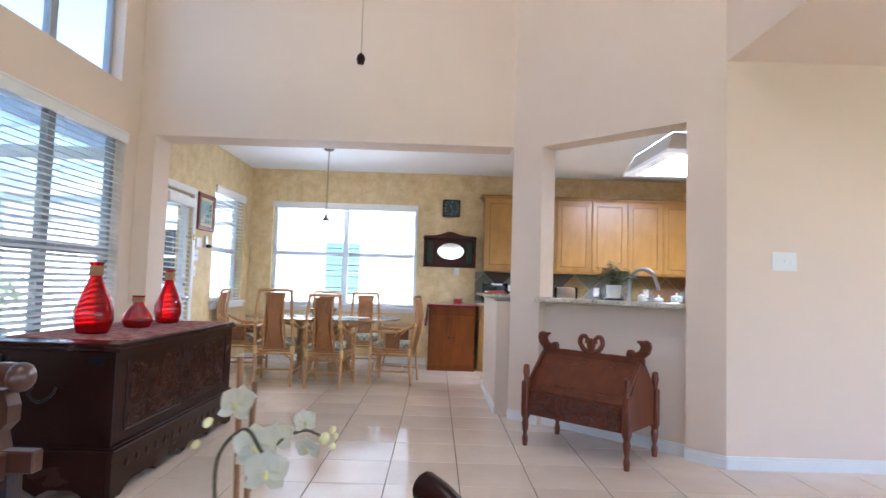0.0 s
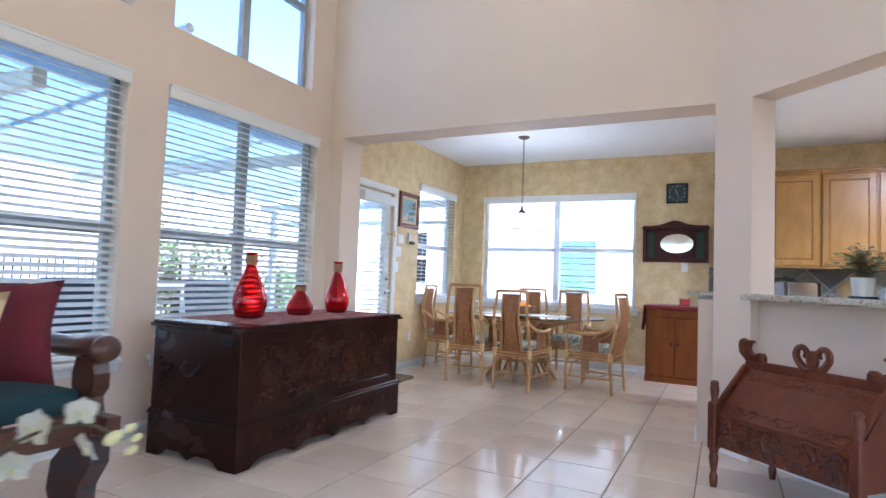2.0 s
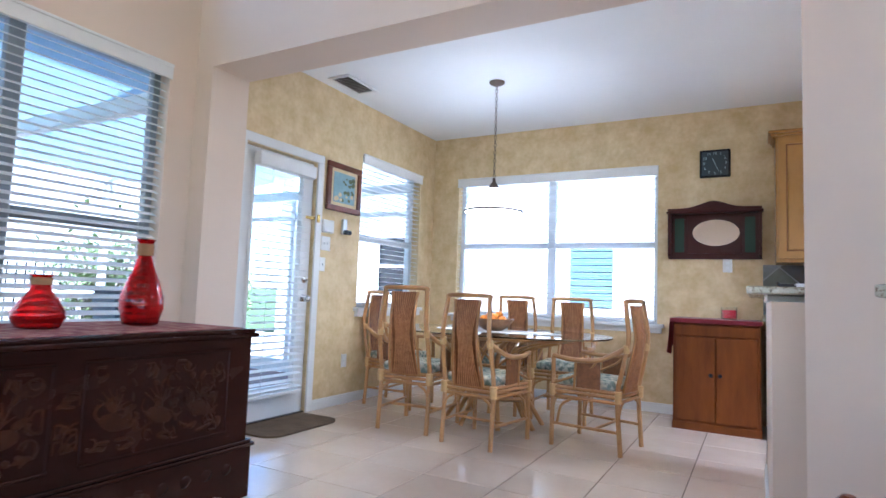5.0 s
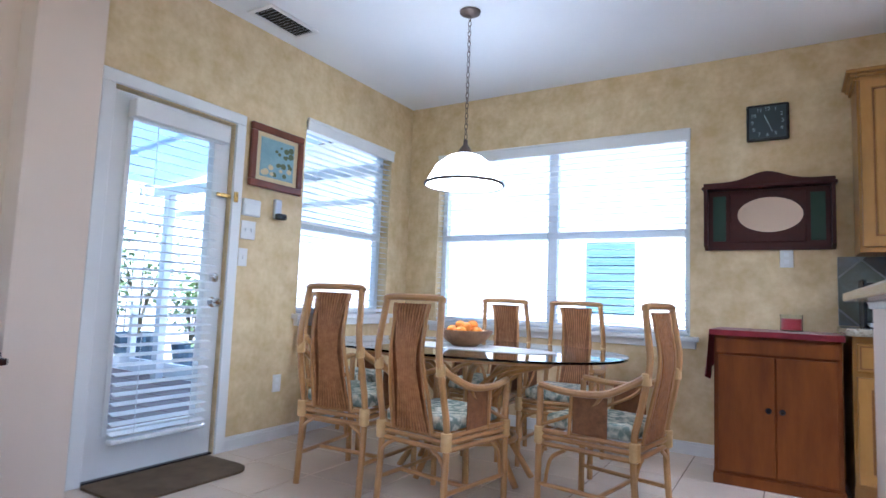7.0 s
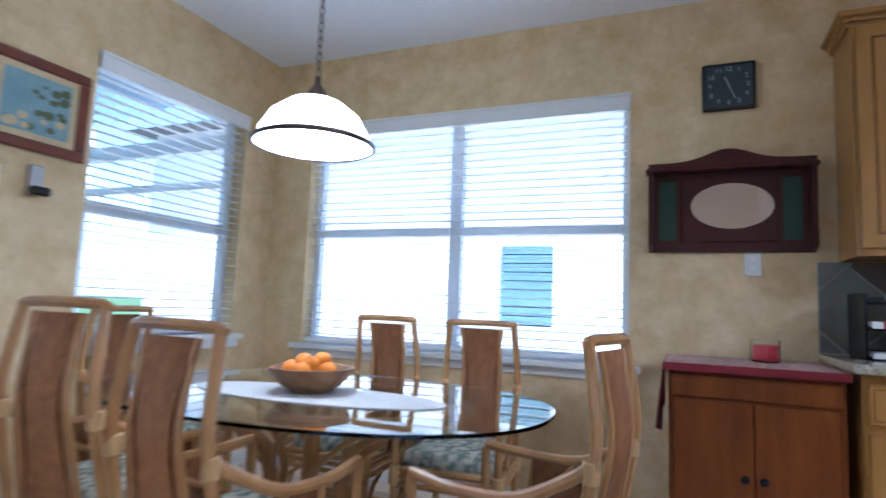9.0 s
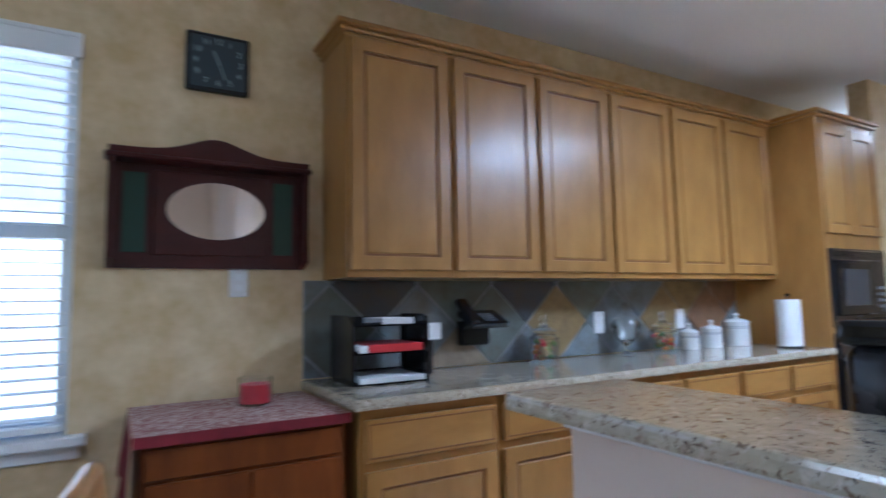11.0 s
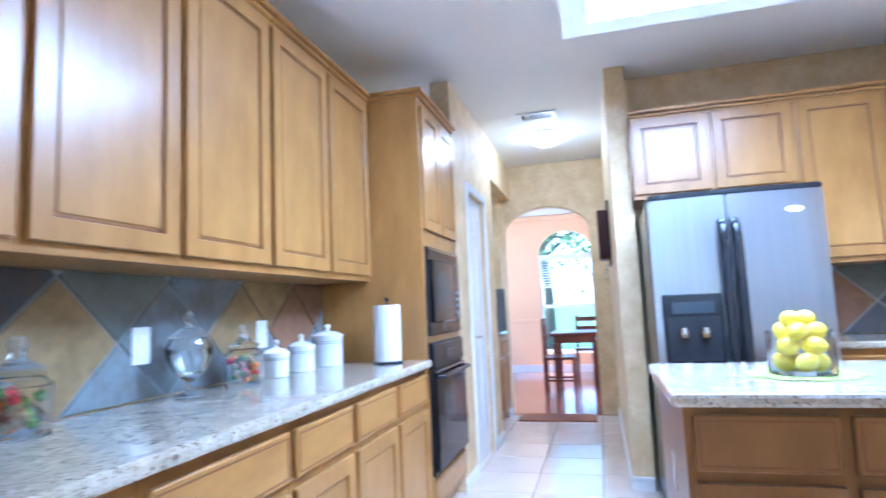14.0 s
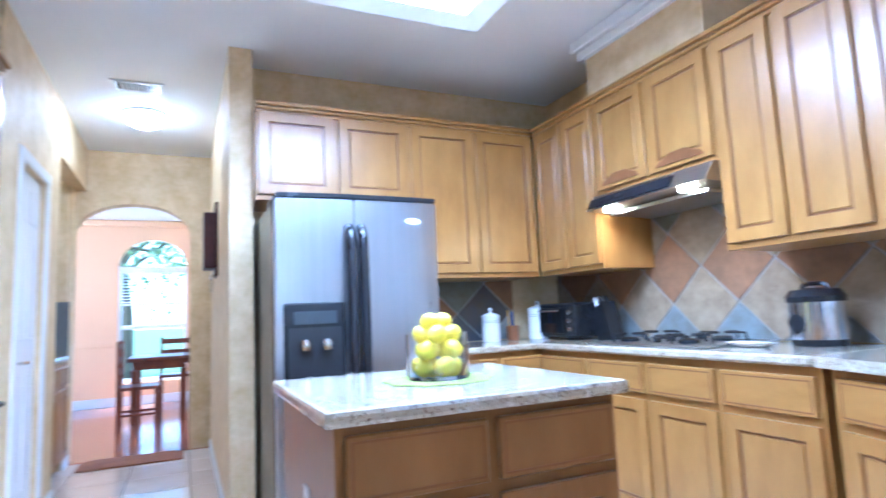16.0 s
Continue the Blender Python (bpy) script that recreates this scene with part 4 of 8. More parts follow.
fs = box(-0.002, 0.62, -0.006, 0.004, 0.012, 0.082, 0.003)
bmesh.ops.transform(fs, matrix=pose(0, -0.5, 0.03, -34, 0, 0), verts=fs.verts)
part("control_strip", fs, M_BLACK, hd, "glossy black control strip")
for k in range(3):
    kb_ = box(0.10 + k * 0.07, 0.14 + k * 0.07, -0.010, -0.005, 0.035, 0.055, 0.002)
    bmesh.ops.transform(kb_, matrix=pose(0, -0.5, 0.03, -34, 0, 0), verts=kb_.verts)
    part("switch", kb_, M_BLACK, hd)
part("filter", box(0.08, 0.76, -0.40, -0.08, -0.008, 0.012, 0.003), M_STEEL, hd)
M_HOODLAMP = glow("lit_hood_lamp", (1.0, 0.72, 0.36), 38.0)
for x in (0.14, 0.68):
    part("lamp", lathe([(0, -0.012), (0.035, -0.012), (0.04, 0), (0, 0)], 18, None, (x, -0.44, 0.022)), M_HOODLAMP, hd, "lit warm lamp")

# cooktop
ck = thing("gas_cooktop", "gas cooktop with black iron grates", "cooktop", (4.93, YS + 0.06, 0.916), 180)
part("plate", box(0, 0.78, -0.52, 0, 0, 0.012, 0.004), M_STEEL, ck)
for x in (0.18, 0.58):
    for y in (-0.14, -0.37):
        part("burner", lathe([(0, 0.012), (0.05, 0.012), (0.05, 0.026), (0.03, 0.034), (0, 0.034)], 18, None, (x, y, 0)), M_BLACK, ck, smooth=True)
        gr = bmesh.new()
        for k in range(4):
            a = math.pi / 2 * k
            tube([(x + 0.025 * math.cos(a), y + 0.025 * math.sin(a), 0.052), (x + 0.13 * math.cos(a), y + 0.105 * math.sin(a), 0.052), (x + 0.14 * math.cos(a), y + 0.11 * math.sin(a), 0.013)], 0.006, 6, gr)
        part("grate", gr, M_BLACK, ck)
for k in range(4):
    part("knob", lathe([(0, 0.012), (0.02, 0.012), (0.018, 0.034), (0, 0.036)], 14, None, (0.39, -0.08 - 0.1 * k, 0)), M_BLACK, ck)

# diagonal slate backsplash, tile by tile
SLATE = [material("slate_" + n, c, tuple(q * 0.42 + o * 0.16 for q, o in zip(c, (0.40, 0.26, 0.12))), rough=0.42, scale=9, fine=34, bump=0.25, mix=0.8, contrast=0.2) for n, c in
         (("grey", (0.22, 0.25, 0.26)), ("green", (0.17, 0.19, 0.16)), ("ochre", (0.34, 0.235, 0.09)), ("rust", (0.30, 0.16, 0.08)), ("dark", (0.065, 0.072, 0.085)), ("tan", (0.36, 0.28, 0.18)))]


def clip_poly(poly, lo, hi, axis):
    for lim, sgn in ((lo, 1), (hi, -1)):
        out = []
        for (a, b) in zip(poly, poly[1:] + poly[:1]):
            da, db_ = sgn * (a[axis] - lim), sgn * (b[axis] - lim)
            if da >= 0:
                out.append(a)
            if da * db_ < 0:
                t = da / (da - db_)
                out.append((a[0] + (b[0] - a[0]) * t, a[1] + (b[1] - a[1]) * t))
        poly = out
        if len(poly) < 3:
            return []
    return poly


def backsplash(name, u0, u1, z0, z1, start, at, turn, picks, label):
    """Diamonds of slate on the wall; u along the local x axis; the wall lies at local y 0, the room at -y."""
    ob = thing(name, label, "backsplash", at, turn, kind="structure")
    part("grout", box(u0, u1, -0.006, -0.0005, z0, z1), M_SPLASHGROUT, ob)
    rnd = random.Random(start * 10)
    h, gap, n = 0.21, 0.0055, 0
    k0 = int((u0 - start) / 0.22) - 2
    for k in range(k0, int((u1 - start) / 0.22) + 3):
        for row in range(-1, 5):
            cu, cz = start + k * 0.22, 0.905 + row * h
            if (k + row) % 2:
                continue
            d = [(cu - 0.22 + gap * 1.4, cz), (cu, cz - h + gap * 1.4), (cu + 0.22 - gap * 1.4, cz), (cu, cz + h - gap * 1.4)]
            d = clip_poly(clip_poly(d, u0 + 0.002, u1 - 0.002, 0), z0 + 0.003, z1 - 0.002, 1)
            if len(d) < 3 or max(p[0] for p in d) - min(p[0] for p in d) < 0.02:
                continue
            bm = plate(d, 0.006 + rnd.random() * 0.002)
            bmesh.ops.translate(bm, vec=(0, -0.013, 0), verts=bm.verts)
            part("slate_tile", bm, SLATE[picks.get((k, row), 0) if isinstance(picks, dict) else picks[n % len(picks)]], ob)
            n += 1
    return ob


M_SPLASHGROUT = material("pale_grout", (0.36, 0.36, 0.34), (0.28, 0.28, 0.27), rough=0.8, fine=90, bump=0.2)
backsplash("backsplash_north", 1.70, 4.788, 0.918, 1.343, 2.92, (0, YN, 0), 0, {(-5, 1): 1, (-3, 1): 0, (-1, 1): 1, (1, 1): 2, (3, 1): 0, (5, 1): 2, (7, 1): 3, (0, 2): 4, (-2, 2): 1, (-4, 2): 4, (6, 2): 2, (8, 2): 3, (-2, 0): 5, (2, 2): 1}, "diagonal slate tile backsplash in grey, ochre and rust")
backsplash("backsplash_south", 0.005, 2.75, 0.918, 1.675, 0.70, (XE - 0.008, YS, 0), 180, {(k, r): (0, 5, 3, 5, 1)[r] for k in range(-12, 20) for r in range(0, 5)}, "diagonal slate tile backsplash behind the hob")
backsplash("backsplash_east", 0.01, 0.92, 0.918, 1.343, 0.46, (XE, 6.36, 0), -90, (4, 0, 3, 4, 1), "dark diagonal slate backsplash beside the fridge")

# ---- living room: chest with vases ----
def carve_front(bm, x0, x1, z0, z1, depth, seed, n):
    """Raised carved scrolls and figures on a board facing -y at y 0."""
    rnd = random.Random(seed)
    for _ in range(n):
        cx, cz = rnd.uniform(x0, x1), rnd.uniform(z0, z1)
        r, turn, span = rnd.uniform(0.018, 0.05), rnd.uniform(0, 6.28), rnd.uniform(2.2, 5.0)
        pts = []
        for k in range(9):
            a = turn + span * k / 8
            q = r * (1 - 0.06 * k)
            pts.append((min(max(cx + q * math.cos(a), x0), x1), -0.001, min(max(cz + q * math.sin(a), z0), z1)))
        tube(pts, depth, 5, bm, depth * 0.5)
    for _ in range(n // 2):
        cx, cz = rnd.uniform(x0 + 0.02, x1 - 0.02), rnd.uniform(z0 + 0.02, z1 - 0.02)
        own = bmesh.new()
        bmesh.ops.create_icosphere(own, subdivisions=1, radius=1)
        merge(bm, own, Matrix.LocRotScale((cx, 0, cz), Euler((0, rnd.uniform(0, 3), 0)), (rnd.uniform(0.012, 0.035), depth * 1.2, rnd.uniform(0.008, 0.018))))
    return bm


def carve_figures(bm, x0, x1, z0, z1, depth, seed):
    """A row of carved beasts and fronds in low relief on a board facing -y at y 0."""
    rnd = random.Random(seed)

    def blob(x, z, a, w, h, d):
        own = bmesh.new()
        bmesh.ops.create_icosphere(own, subdivisions=2, radius=1)
        merge(bm, own, Matrix.LocRotScale((x, 0, z), Euler((0, a, 0)), (w, d, h)))

    n = max(2, int((x1 - x0) / 0.15))
    for k in range(n):
        cx = x0 + (x1 - x0) * (k + 0.45) / n + rnd.uniform(-0.015, 0.015)
        lean = rnd.uniform(-0.35, 0.35)
        zb = z0 + (z1 - z0) * rnd.uniform(0.28, 0.36)
        blob(cx, zb + 0.01, lean, 0.064, 0.034, depth)                      # a beast lying down
        blob(cx + 0.06, zb + 0.055, lean - 0.6, 0.028, 0.014, depth * 0.9)  # neck and head
        for q in range(6):                                                  # a frond over its back
            a = 0.35 + q * 0.42
            tube(curve([(cx - 0.01, -0.001, zb + 0.045), (cx - 0.01 + 0.035 * math.cos(a), -0.001, zb + 0.06 + 0.035 * math.sin(a)), (cx - 0.01 + 0.07 * math.cos(a + 0.25), -0.001, min(zb + 0.055 + 0.085 * math.sin(a), z1))], 3), depth * 0.7, 5, bm, depth * 0.4)
        tube(curve([(cx - 0.055, -0.001, zb + 0.02), (cx - 0.08, -0.001, zb + 0.05), (cx - 0.068, -0.001, zb + 0.09)], 3), depth * 0.7, 5, bm, depth * 0.3)
        for q in range(5):
            blob(cx + 0.07 + rnd.uniform(-0.012, 0.012), z0 + 0.02 + q * 0.055, rnd.uniform(0.5, 2.6), 0.021, 0.007, depth * 0.7)
        for q in range(3):
            blob(rnd.uniform(x0, x1), rnd.uniform(z0, z0 + 0.03), rnd.uniform(-0.4, 0.4), 0.03, 0.008, depth * 0.6)
    return bm


M_CARVED = material("worn_carved_relief", (0.070, 0.021, 0.007), (0.020, 0.007, 0.004), rough=0.5, scale=7, fine=50, bump=0.12, spec=0.15)
ct = thing("carved_chest", "large dark carved wooden chest with a scalloped plinth", "chest", (-0.50, 3.855, 0), 90)
CL, CD = 1.675, 0.71    # length, depth; front towards local -y
body = box(0, CL, 0, CD, 0.245, 0.75, 0.004)
part("body", body, M_DARKWOOD, ct)
lid = box(-0.025, CL + 0.025, -0.025, CD + 0.01, 0.752, 0.772, 0.006, seg=2)
box(-0.012, CL + 0.012, -0.012, CD, 0.771, 0.79, 0.006, lid, 2)
part("lid", lid, M_DARKWOOD, ct)


def scallop(length, n, z1=0.235):
    pts = [(0, z1), (0, 0), (0.10, 0)]
    for k in range(n):
        a, b = 0.10 + (length - 0.2) * k / n, 0.10 + (length - 0.2) * (k + 1) / n
        for q in range(1, 9):
            u = q / 8
            pts.append((a + (b - a) * u, 0.012 + 0.034 * math.sin(math.pi * u) + 0.010 * math.sin(2 * math.pi * u) ** 2))
    pts[-1] = (length - 0.10, 0)
    return pts + [(length, 0), (length, z1)]


pf = plate(scallop(CL + 0.03, 4), 0.03)
bmesh.ops.translate(pf, vec=(-0.015, -0.017, 0), verts=pf.verts)
part("plinth_front", pf, M_DARKWOOD, ct)
for x in (-0.017, CL - 0.013):
    pe = plate(scallop(CD - 0.02, 2), 0.03)
    bmesh.ops.transform(pe, matrix=pose(x + 0.03, 0.014, 0, 0, 0, 90), verts=pe.verts)
    part("plinth_end", pe, M_DARKWOOD, ct)
md = box(-0.03, CL + 0.03, -0.032, CD, 0.236, 0.252, 0.005)
box(-0.018, CL + 0.018, -0.018, CD, 0.252, 0.266, 0.004, md)
part("base_moulding", md, M_DARKWOOD, ct)
for x0, x1, sd in ((0.16, 0.74, 3), (0.94, 1.50, 8)):
    part("carved_panel", carve_front(carve_figures(bmesh.new(), x0, x1, 0.36, 0.66, 0.007, sd), x0 - 0.02, x1 + 0.02, 0.35, 0.67, 0.006, sd, 46), M_CARVED, ct, "worn carved figures in relief")["kind"] = "stuff"
    pb = bmesh.new()
    for a in ((x0 - 0.05, x1 + 0.05, 0.315, 0.328), (x0 - 0.05, x1 + 0.05, 0.690, 0.703), (x0 - 0.05, x0 - 0.037, 0.328, 0.690), (x1 + 0.037, x1 + 0.05, 0.328, 0.690)):
        box(a[0], a[1], -0.006, 0.001, a[2], a[3], 0.003, pb)
    part("panel_border", pb, M_DARKWOOD, ct)
part("centre_panel", carve_front(bmesh.new(), 0.80, 0.88, 0.38, 0.62, 0.005, 5, 10), M_CARVED, ct)["kind"] = "stuff"
for k in range(14):
    x = 0.13 + k * 0.108 + (0.0 if k < 7 else 0.02)
    own = bmesh.new()
    bmesh.ops.create_uvsphere(own, u_segments=10, v_segments=6, radius=1)
    bmesh.ops.transform(own, matrix=Matrix.LocRotScale((x, -0.017, 0.155), None, (0.027, 0.006, 0.027)), verts=own.verts)
    part("rosette", own, M_DARKWOOD, ct, smooth=True)
M_IRON = material("dark_iron", (0.05, 0.05, 0.055), (0.03, 0.03, 0.033), rough=0.35, metal=1.0, bump=0.05)
hk = bmesh.new()
tube(curve([(-0.004, 0.30, 0.56), (-0.03, 0.30, 0.53), (-0.035, 0.36, 0.49), (-0.03, 0.42, 0.53), (-0.004, 0.42, 0.56)], 5), 0.008, 8, hk)
part("end_handle", hk, M_IRON, ct, "dark iron drop handle", True)
for y in (0.09, 0.62):
    sh = plate([(0.045 * math.cos(radians(a)), 0.045 * math.sin(radians(a))) for a in range(180, 361, 20)], 0.008)
    bmesh.ops.transform(sh, matrix=pose(-0.008, y, 0.72, 0, 0, 90) @ pose(0, 0, 0), verts=sh.verts)
    part("corner_shell", sh, M_IRON, ct)

M_RUNNER = material("woven_red_runner", (0.42, 0.22, 0.18), (0.20, 0.03, 0.035), rough=0.9, scale=22, fine=160, bump=0.4, contrast=0.12)
rn = link("table_runner", box(-1.20, -0.52, 4.02, 5.48, 0.7905, 0.7945, 0.001), M_RUNNER)
tagged(rn, "woven red and cream runner lying on the chest", "table runner")
M_REDGLASS = glass("red_glass", (0.66, 0.006, 0.010), 0.03)
M_CORK = material("rope_neck", (0.38, 0.22, 0.10), (0.26, 0.14, 0.06), rough=0.8, fine=120, bump=0.4)


def vase(at, h, r, neck, label, ridges=True):
    ob = thing("glass_vase", label, "vase", at, group="red vases on the chest")
    prof = [(0, 0.004), (r * 0.62, 0.0), (r * 0.80, 0.02 * h), (r, 0.20 * h), (r * 0.97, 0.33 * h), (r * 0.72, 0.52 * h), (r * 0.42, 0.70 * h), (neck, 0.80 * h), (neck, 0.95 * h), (neck * 1.35, h)]
    inner = [(max(a - 0.004, 0.0), b + (0.006 if i < 3 else 0)) for i, (a, b) in enumerate(prof)][::-1]
    bm = lathe(prof + inner[:-1] + [(0, 0.012)], 28)
    if ridges:
        for v in bm.verts:
            a = math.atan2(v.co.y, v.co.x)
            q = 1 + 0.035 * math.cos(9 * a) * max(0.0, 1 - v.co.z / (0.75 * h))
            v.co.x *= q
            v.co.y *= q
    part("glass_body", bm, M_REDGLASS, ob, "translucent red glass", True)
    part("wrapped_neck", lathe([(neck + 0.001, 0.81 * h), (neck + 0.006, 0.82 * h), (neck + 0.006, 0.94 * h), (neck + 0.001, 0.95 * h)], 20), M_CORK, ob, "rope-wrapped neck", True)
    return ob


vase((-0.89, 4.29, 0.795), 0.425, 0.107, 0.032, "tall red glass vase with a wrapped neck")
vase((-0.87, 4.755, 0.795), 0.215, 0.095, 0.034, "short red glass vase with a wrapped neck")
vase((-0.87, 5.19, 0.795), 0.40, 0.095, 0.030, "slim tall red glass vase with a wrapped neck")

# ---- carved bench by the bar ----
bn = thing("carved_bench", "carved reddish wooden chest bench with beast-shaped crests", "bench", (1.825, 5.085, 0), -42.8)
BW, BD = 0.775, 0.45


def turned_leg(x, y, top):
    p = [(0, 0), (0.017, 0), (0.021, 0.03), (0.023, 0.055), (0.017, 0.075), (0.013, 0.085), (0.020, 0.11), (0.026, 0.16), (0.020, 0.19), (0.026, 0.20), (0.026, 0.43), (0.019, 0.445),
         (0.024, 0.46), (0.016, 0.475), (0.020, 0.50), (0.026, top - 0.05), (0.020, top - 0.025), (0.024, top - 0.012), (0.012, top), (0, top)]
    return lathe(p, 14, None, (x, y, 0))


for x, y in ((0, 0), (BW, 0), (0, BD), (BW, BD)):
    part("turned_leg", turned_leg(x, y, 0.585), M_REDWOOD, bn, smooth=True)
side = [(0.012, 0.225), (BD - 0.012, 0.225), (BD - 0.012, 0.47), (0.29, 0.64), (0.22, 0.655), (0.012, 0.41)]
for x in (0.0, BW - 0.02):
    sp = plate(side, 0.02)
    bmesh.ops.transform(sp, matrix=pose(x + 0.02, 0, 0, 0, 0, 90), verts=sp.verts)
    part("side_panel", sp, M_REDWOOD, bn)
part("front_panel", box(0.022, BW - 0.022, 0.0, 0.02, 0.225, 0.40, 0.002), M_REDWOOD, bn)
part("carved_relief", carve_front(bmesh.new(), 0.04, BW - 0.04, 0.24, 0.385, 0.008, 11, 70), material("carved_walnut", (0.115, 0.028, 0.010), (0.045, 0.012, 0.006), rough=0.38, scale=8, fine=50, bump=0.1), bn, "deep carved leaf scrolls")["kind"] = "stuff"
part("bottom_panel", box(0.022, BW - 0.022, 0.02, BD - 0.02, 0.228, 0.24), M_REDWOOD, bn)
part("back_panel", box(0.022, BW - 0.022, BD - 0.02, BD, 0.225, 0.47, 0.002), M_REDWOOD, bn)
for (ya, za), (yb, zb), nm in (((-0.005, 0.405), (0.225, 0.648), "slanted_lid"), ((0.285, 0.635), (BD + 0.002, 0.465), "back_slope")):
    ln, an = math.hypot(yb - ya, zb - za), math.degrees(math.atan2(zb - za, yb - ya))
    lb = box(0.022, BW - 0.022, 0, ln, -0.016, 0.0, 0.003)
    bmesh.ops.transform(lb, matrix=pose(0, ya, za, an, 0, 0), verts=lb.verts)
    part(nm, lb, M_REDWOOD, bn)
for x in (0.0, BW - 0.022):
    ln, an = math.hypot(0.24, 0.25), math.degrees(math.atan2(0.25, 0.24))
    rb = box(x, x + 0.022, 0, ln, 0.0, 0.028, 0.005)
    bmesh.ops.transform(rb, matrix=pose(0, -0.012, 0.405, an, 0, 0), verts=rb.verts)
    part("slope_rail", rb, M_REDWOOD, bn)
part("crest_rail", box(-0.01, BW + 0.01, 0.235, 0.262, 0.63, 0.695, 0.006), M_REDWOOD, bn)


def beast(x, flip):
    """A beaked beast's head that curls up from the crest rail, sawn from a thick board and carved."""
    b = plate([(0.0, 0.0), (-0.035, 0.03), (-0.052, 0.075), (-0.044, 0.112), (-0.018, 0.126), (0.012, 0.117), (0.040, 0.120), (0.056, 0.110), (0.034, 0.098),
               (0.022, 0.078), (0.034, 0.050), (0.060, 0.036), (0.082, 0.052), (0.108, 0.052), (0.122, 0.034), (0.124, 0.0)], 0.034, None, 0.006)
    for y in (-0.002, 0.036):
        for k in range(4):
            tube(curve([(-0.04 + 0.006 * k, y, 0.045 + 0.018 * k), (-0.020, y, 0.055 + 0.017 * k), (0.004, y, 0.048 + 0.018 * k)], 3), 0.004, 5, b)
        tube(curve([(0.066, y, 0.012), (0.078, y, 0.034), (0.098, y, 0.036), (0.104, y, 0.020), (0.090, y, 0.014)], 3), 0.004, 5, b)
        lathe([(0, -0.004), (0.008, -0.003), (0.008, 0.003), (0, 0.004)], 8, b, (-0.008, y, 0.106))
    if flip:
        bmesh.ops.scale(b, vec=(-1, 1, 1), verts=b.verts)
    bmesh.ops.translate(b, vec=(x, 0.231, 0.690), verts=b.verts)
    return b


part("beast_crest", beast(-0.005, False), M_REDWOOD, bn, "carved beaked beast head")
part("beast_crest", beast(BW + 0.005, True), M_REDWOOD, bn, "carved beaked beast head")
for s in (1, -1):
    own = tube(curve([(0.018 * s, 0, 0.0), (0.058 * s, 0, 0.022), (0.088 * s, 0, 0.066), (0.080 * s, 0, 0.108), (0.050 * s, 0, 0.116), (0.030 * s, 0, 0.092), (0.040 * s, 0, 0.066)], 6), 0.021, 8, None, 0.014)
    for q in range(6):
        a = 0.3 + q * 0.42
        lathe([(0, -0.021), (0.007, -0.018), (0.007, 0.018), (0, 0.021)], 6, own, (s * (0.046 + 0.040 * math.sin(a)), 0, 0.066 - 0.050 * math.cos(a)))
    part("crest_scroll", merge(None, own, pose(BW / 2, 0.248, 0.690)), M_REDWOOD, bn, "carved scroll with ribs", True)
own = plate([(-0.016, 0), (-0.030, 0.05), (-0.022, 0.09), (0.0, 0.108), (0.022, 0.09), (0.030, 0.05), (0.016, 0)], 0.034, None, 0.006)
part("crest_leaf", merge(None, own, pose(BW / 2, 0.231, 0.690)), M_REDWOOD, bn, "carved leaf between the scrolls")
for x, y in ((0, 0), (BW, 0), (0, BD), (BW, BD)):
    part("post_block", box(x - 0.027, x + 0.027, y - 0.027, y + 0.027, 0.205, 0.465, 0.008), M_REDWOOD, bn)
lc = carve_front(bmesh.new(), 0.06, BW - 0.06, 0.02, 0.07, 0.0035, 21, 26)
carve_front(lc, 0.06, BW - 0.06, 0.26, 0.315, 0.0035, 22, 26)
bmesh.ops.transform(lc, matrix=pose(0, -0.005, 0.405, 46.6 - 90, 0, 0), verts=lc.verts)
part("lid_carving", lc, M_REDWOOD, bn, "shallow carved bands on the lid")["kind"] = "stuff"

